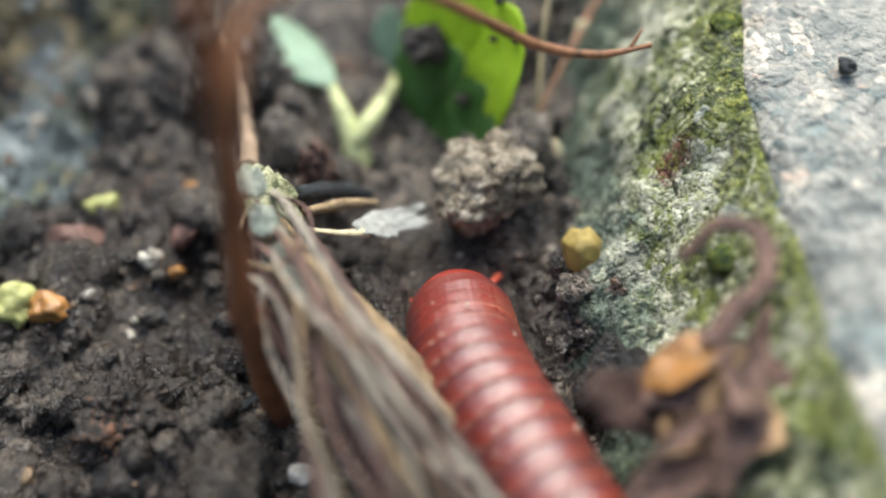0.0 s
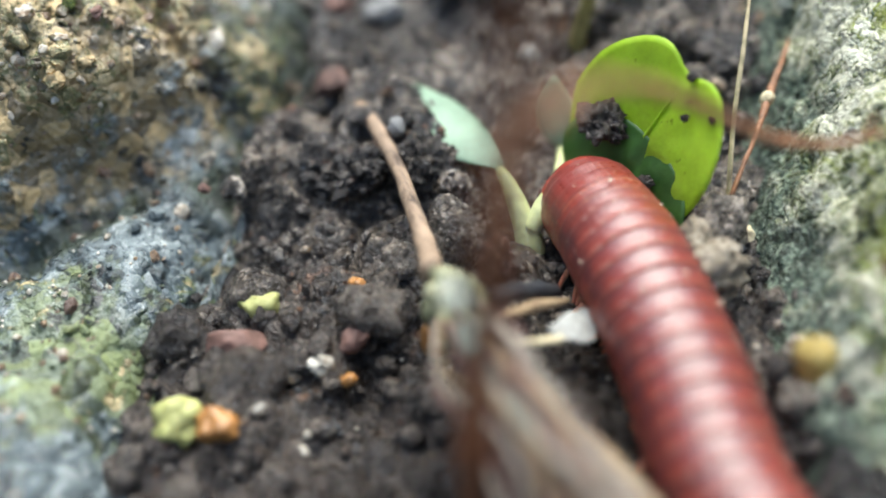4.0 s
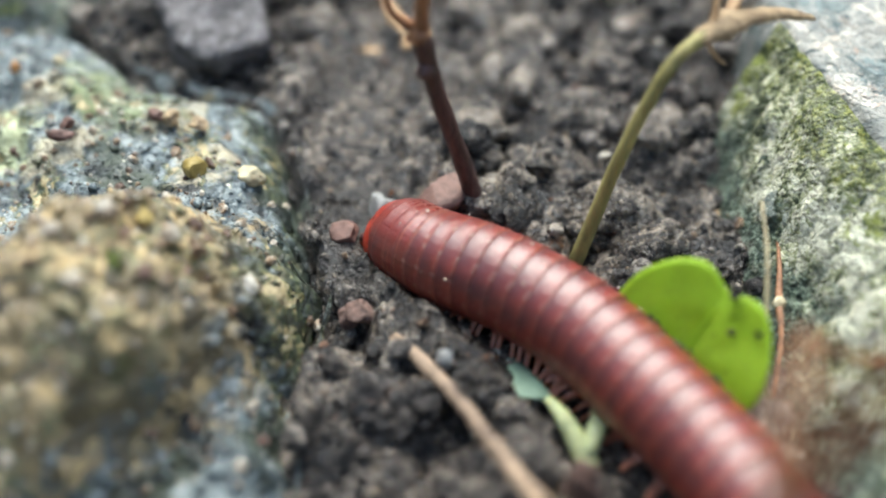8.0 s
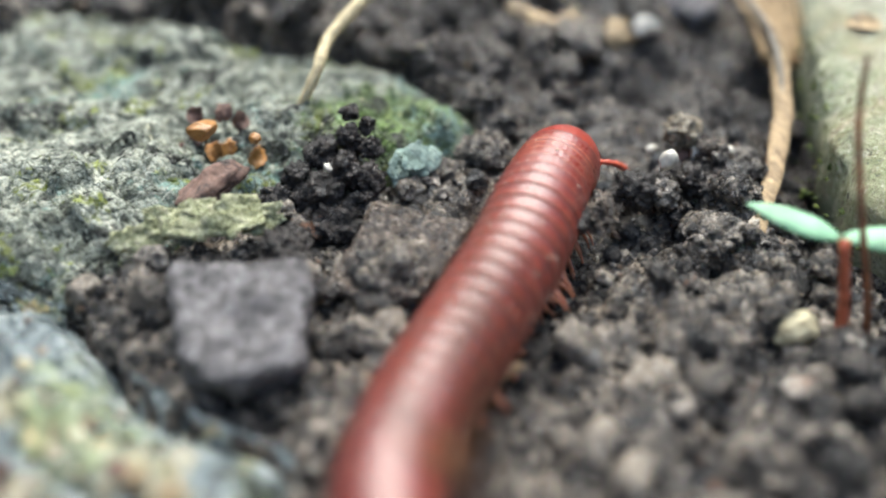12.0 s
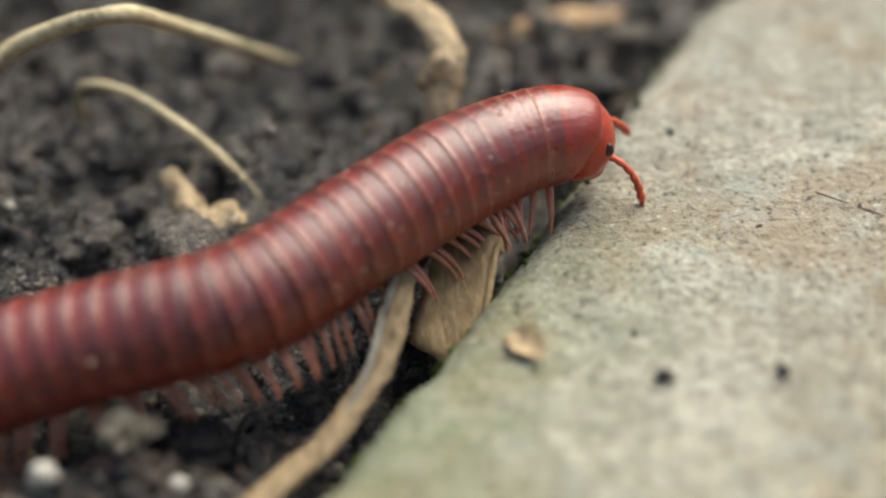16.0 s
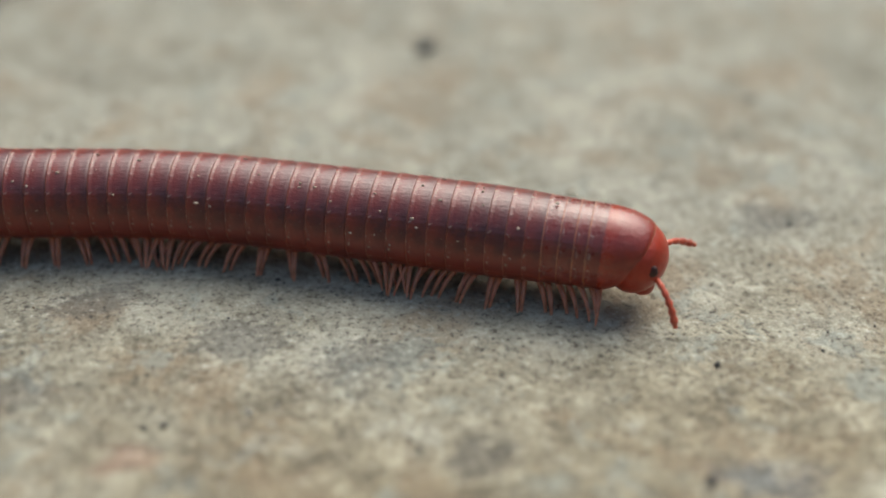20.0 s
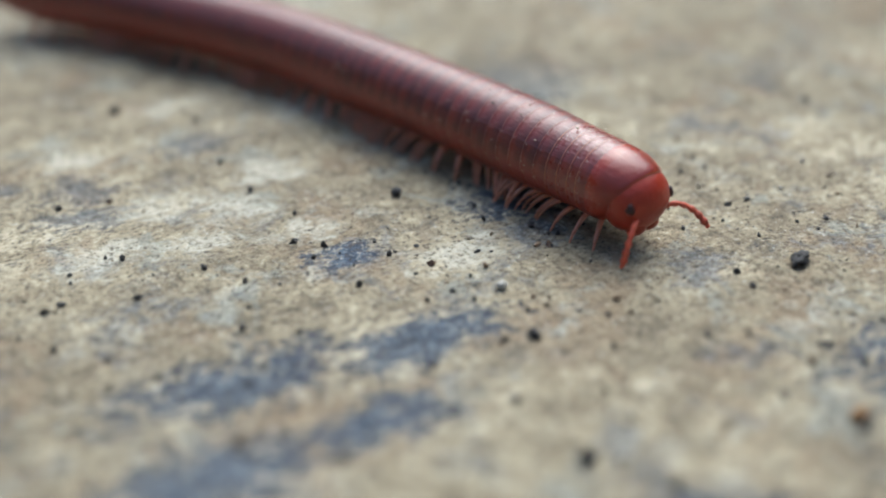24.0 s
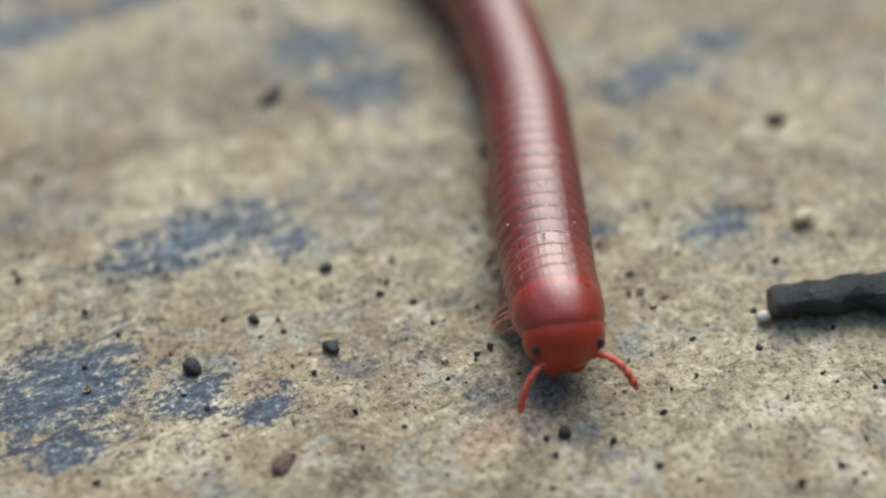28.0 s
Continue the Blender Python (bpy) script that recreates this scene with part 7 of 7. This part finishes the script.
# seconds, and how far the body lies off its track, at the head and at three places behind it
SWAY = [(0, 0.1, 0.1, 0.1, 0), (0.9, -1.3, 0.5, 0.9, 0.6), (2.1, 0.3, 0.7, 0.7, 0.3), (3, -0.3, 0, 0.3, 0.4), (4.5, -1.3, -1.6, -1.5, -0.8), (6.5, -1.8, -1.7, -1.2, -0.4),
        (8, 0.9, -1.3, -2.4, -2.1), (9.5, 1.6, -0.8, -2.7, -2.8), (11, 0.8, 0.6, -1.2, -1.8), (12.5, 0.1, -0.1, 0.3, 0.4), (13.5, 0.1, 0.2, 1.2, 1.6), (14.5, 0.1, 0.3, 2.8, 3.3), (15, 0.5, 0.4, 2.5, 2.7)]
SWAY += [(16, -1.9, -0.9, 0.3, 0.9), (17, 1.1, -1.4, 0.5, 2.6), (18, 0.7, -0.2, -0.6, -0.2), (18.5, -0.6, -0.6, -1.3, -1.5), (20, -0.5, -0.5, 0.2, 1.2), (21.2, 0.8, -0.5, 0.2, 1.7), (22, 0.9, -1.2, -0.9, 1.2),
         (22.5, 0.8, 0.1, -0.2, 0.5), (24.5, 0.5, 0, -1.1, -1.8), (25, -0.8, 0.2, 0.1, -0.2), (26.5, 0.6, 0.7, 1.2, 1.3), (27.2, -1.4, -0.1, 0.4, 0.6), (28, 0.2, 0.6, 0.6, 0.5)]
SWAY_T = np.array(SWAY)
# seconds, and how far each feeler is spread and lowered: left out, left down, right out, right down
FEEL = [(0, 0, 0, 0, 0), (1, 25, -20, 25, -20), (1.5, 10, 35, 5, 0), (3, 45, 15, 0, 0), (4, 35, 30, 0, 10), (7, -10, -15, 0, 10), (7.5, 5, 15, 0, 10), (8, -5, -10, 0, 0), (8.5, 5, 15, 5, 0),
        (9, 10, 0, 10, -5), (9.5, 0, 15, 5, 0), (10, -15, -20, 5, 10), (10.5, 0, 0, 15, 30), (11, 5, 0, 20, -10), (11.5, 25, -5, 25, -5), (12, 0, 0, 10, 0), (14.5, 0, 0, 0, 20),
        (15, 0, 0, 0, -10), (15.5, -10, 10, -10, 50), (16, -10, 10, -15, 35), (16.5, -15, 10, -10, 0), (17, -15, 10, -10, 0), (17.5, -10, 15, 0, 10), (18, 10, -10, 0, 20)]
FEEL += [(18.5, -10, 30, -15, 5), (19, 0, 20, 0, 40), (19.5, 0, 15, 0, 30), (20, 15, -20, 0, 25), (20.5, 15, -25, 0, 50), (21, 10, 15, -10, 10), (21.5, 10, 5, 0, 50), (22, 15, -20, -15, 20),
         (22.5, 10, 0, 5, 50), (24.5, 0, 0, 5, 45), (25, 0, 10, 35, 0), (25.5, 5, -5, 5, 45), (26, 0, 0, 30, 5), (26.5, 20, 20, 10, 35), (27, 10, 15, 25, 10), (27.5, 0, 20, 20, 20), (28, 15, 0, 0, 30)]
FEEL_T = np.array(FEEL)


def on_track(s, t):
    x, y = np.interp(s, TRACK_S, TRACK[:, 0]), np.interp(s, TRACK_S, TRACK[:, 1])
    dx, dy = np.interp(s + 1, TRACK_S, TRACK[:, 0]) - np.interp(s - 1, TRACK_S, TRACK[:, 0]), np.interp(s + 1, TRACK_S, TRACK[:, 1]) - np.interp(s - 1, TRACK_S, TRACK[:, 1])
    row = [np.interp(t, SWAY_T[:, 0], SWAY_T[:, k]) for k in (1, 2, 3, 4)]
    behind = head_s(t) - s
    off = float(np.mean([np.interp(behind + w, (0, 14, 32, 60), row) for w in (-5, -2.5, 0, 2.5, 5)]))
    ln = math.hypot(dx, dy)
    nod = float(np.interp(t, (0, 11, 14, 18), (1.7, 1.7, 0.5, 0.0))) * max(0.0, 1 - max(behind, 0.0) / 9.0) ** 2
    z = np.interp(np.linspace(s - 5, s + 5, 9), *np.array(RISE).T).mean() - nod
    return Vector((x - dy / ln * off, y + dx / ln * off, z)) * MM


def track_pose(s, t):
    ahead = (on_track(s + 2.4, t) - on_track(s - 2.4, t)).normalized()
    left_way = Vector((0, 0, 1)).cross(ahead).normalized()
    up = ahead.cross(left_way)
    m = Matrix((ahead, left_way, up)).transposed().to_4x4()
    m.translation = on_track(s, t)
    return m


def head_s(t):
    return float(np.interp(t, *np.array(HEAD_AT).T))


def drawn_in(t, back):
    """The front rings close up behind the collar, most of all while the animal probes the soil."""
    if back < 4:
        return 0.0
    most, reach, over = (float(np.interp(t, (0, 10, 14, 28), row)) for row in ((5.0, 5.0, 2.2, 2.2), (6.0, 6.0, 5.0, 5.0), (3.1, 3.1, 2.1, 2.1)))
    return over + most * (1 - math.exp(-(back - 4.5) / reach))


def motions():
    beats = [k * 0.25 for k in range(113)]
    for ob, back in PIECES:
        walk(ob, [(t, track_pose(head_s(t) - back + drawn_in(t, back), t)) for t in beats])
    for ob, x, sign, k in LEG_LIST:
        rows = []
        for t in beats:
            ph = 2 * math.pi * (t * 0.9 - k * 0.085)
            swing, lift = 36 * math.sin(ph) - 8 + 9 * math.sin(k * 12.9), 11 * max(0.0, math.cos(ph)) + 3 * math.sin(k * 7.7)
            rows.append((t, pose(x * MM, 0.45 * sign * MM, -2.32 * MM, lift * sign, 0, swing * sign)))
        walk(ob, rows)
    for ob, sign in FEELERS:
        rows = []
        for t in beats:
            out, down = (float(np.interp(t, FEEL_T[:, 0], FEEL_T[:, k])) for k in ((1, 2) if sign > 0 else (3, 4)))
            rows.append((t, pose(1.15 * MM, 1.25 * sign * MM, -0.9 * MM, 0, down, sign * (out + 3 * math.sin(t * 3.1 + sign)))))
        walk(ob, rows)
    # the animal's weight presses the seedling down
    walk(SEEDLING, [(t, pose(-103.4 * MM, -78 * MM, (-5 - sink) * MM, -dip, 0, 0)) for t, sink, dip in ((0, 0, 0), (6.3, 0, 0), (6.6, 0.1, 2), (7.0, 0.4, 6), (8, 0.5, 7), (28, 0.5, 7))])


motions()
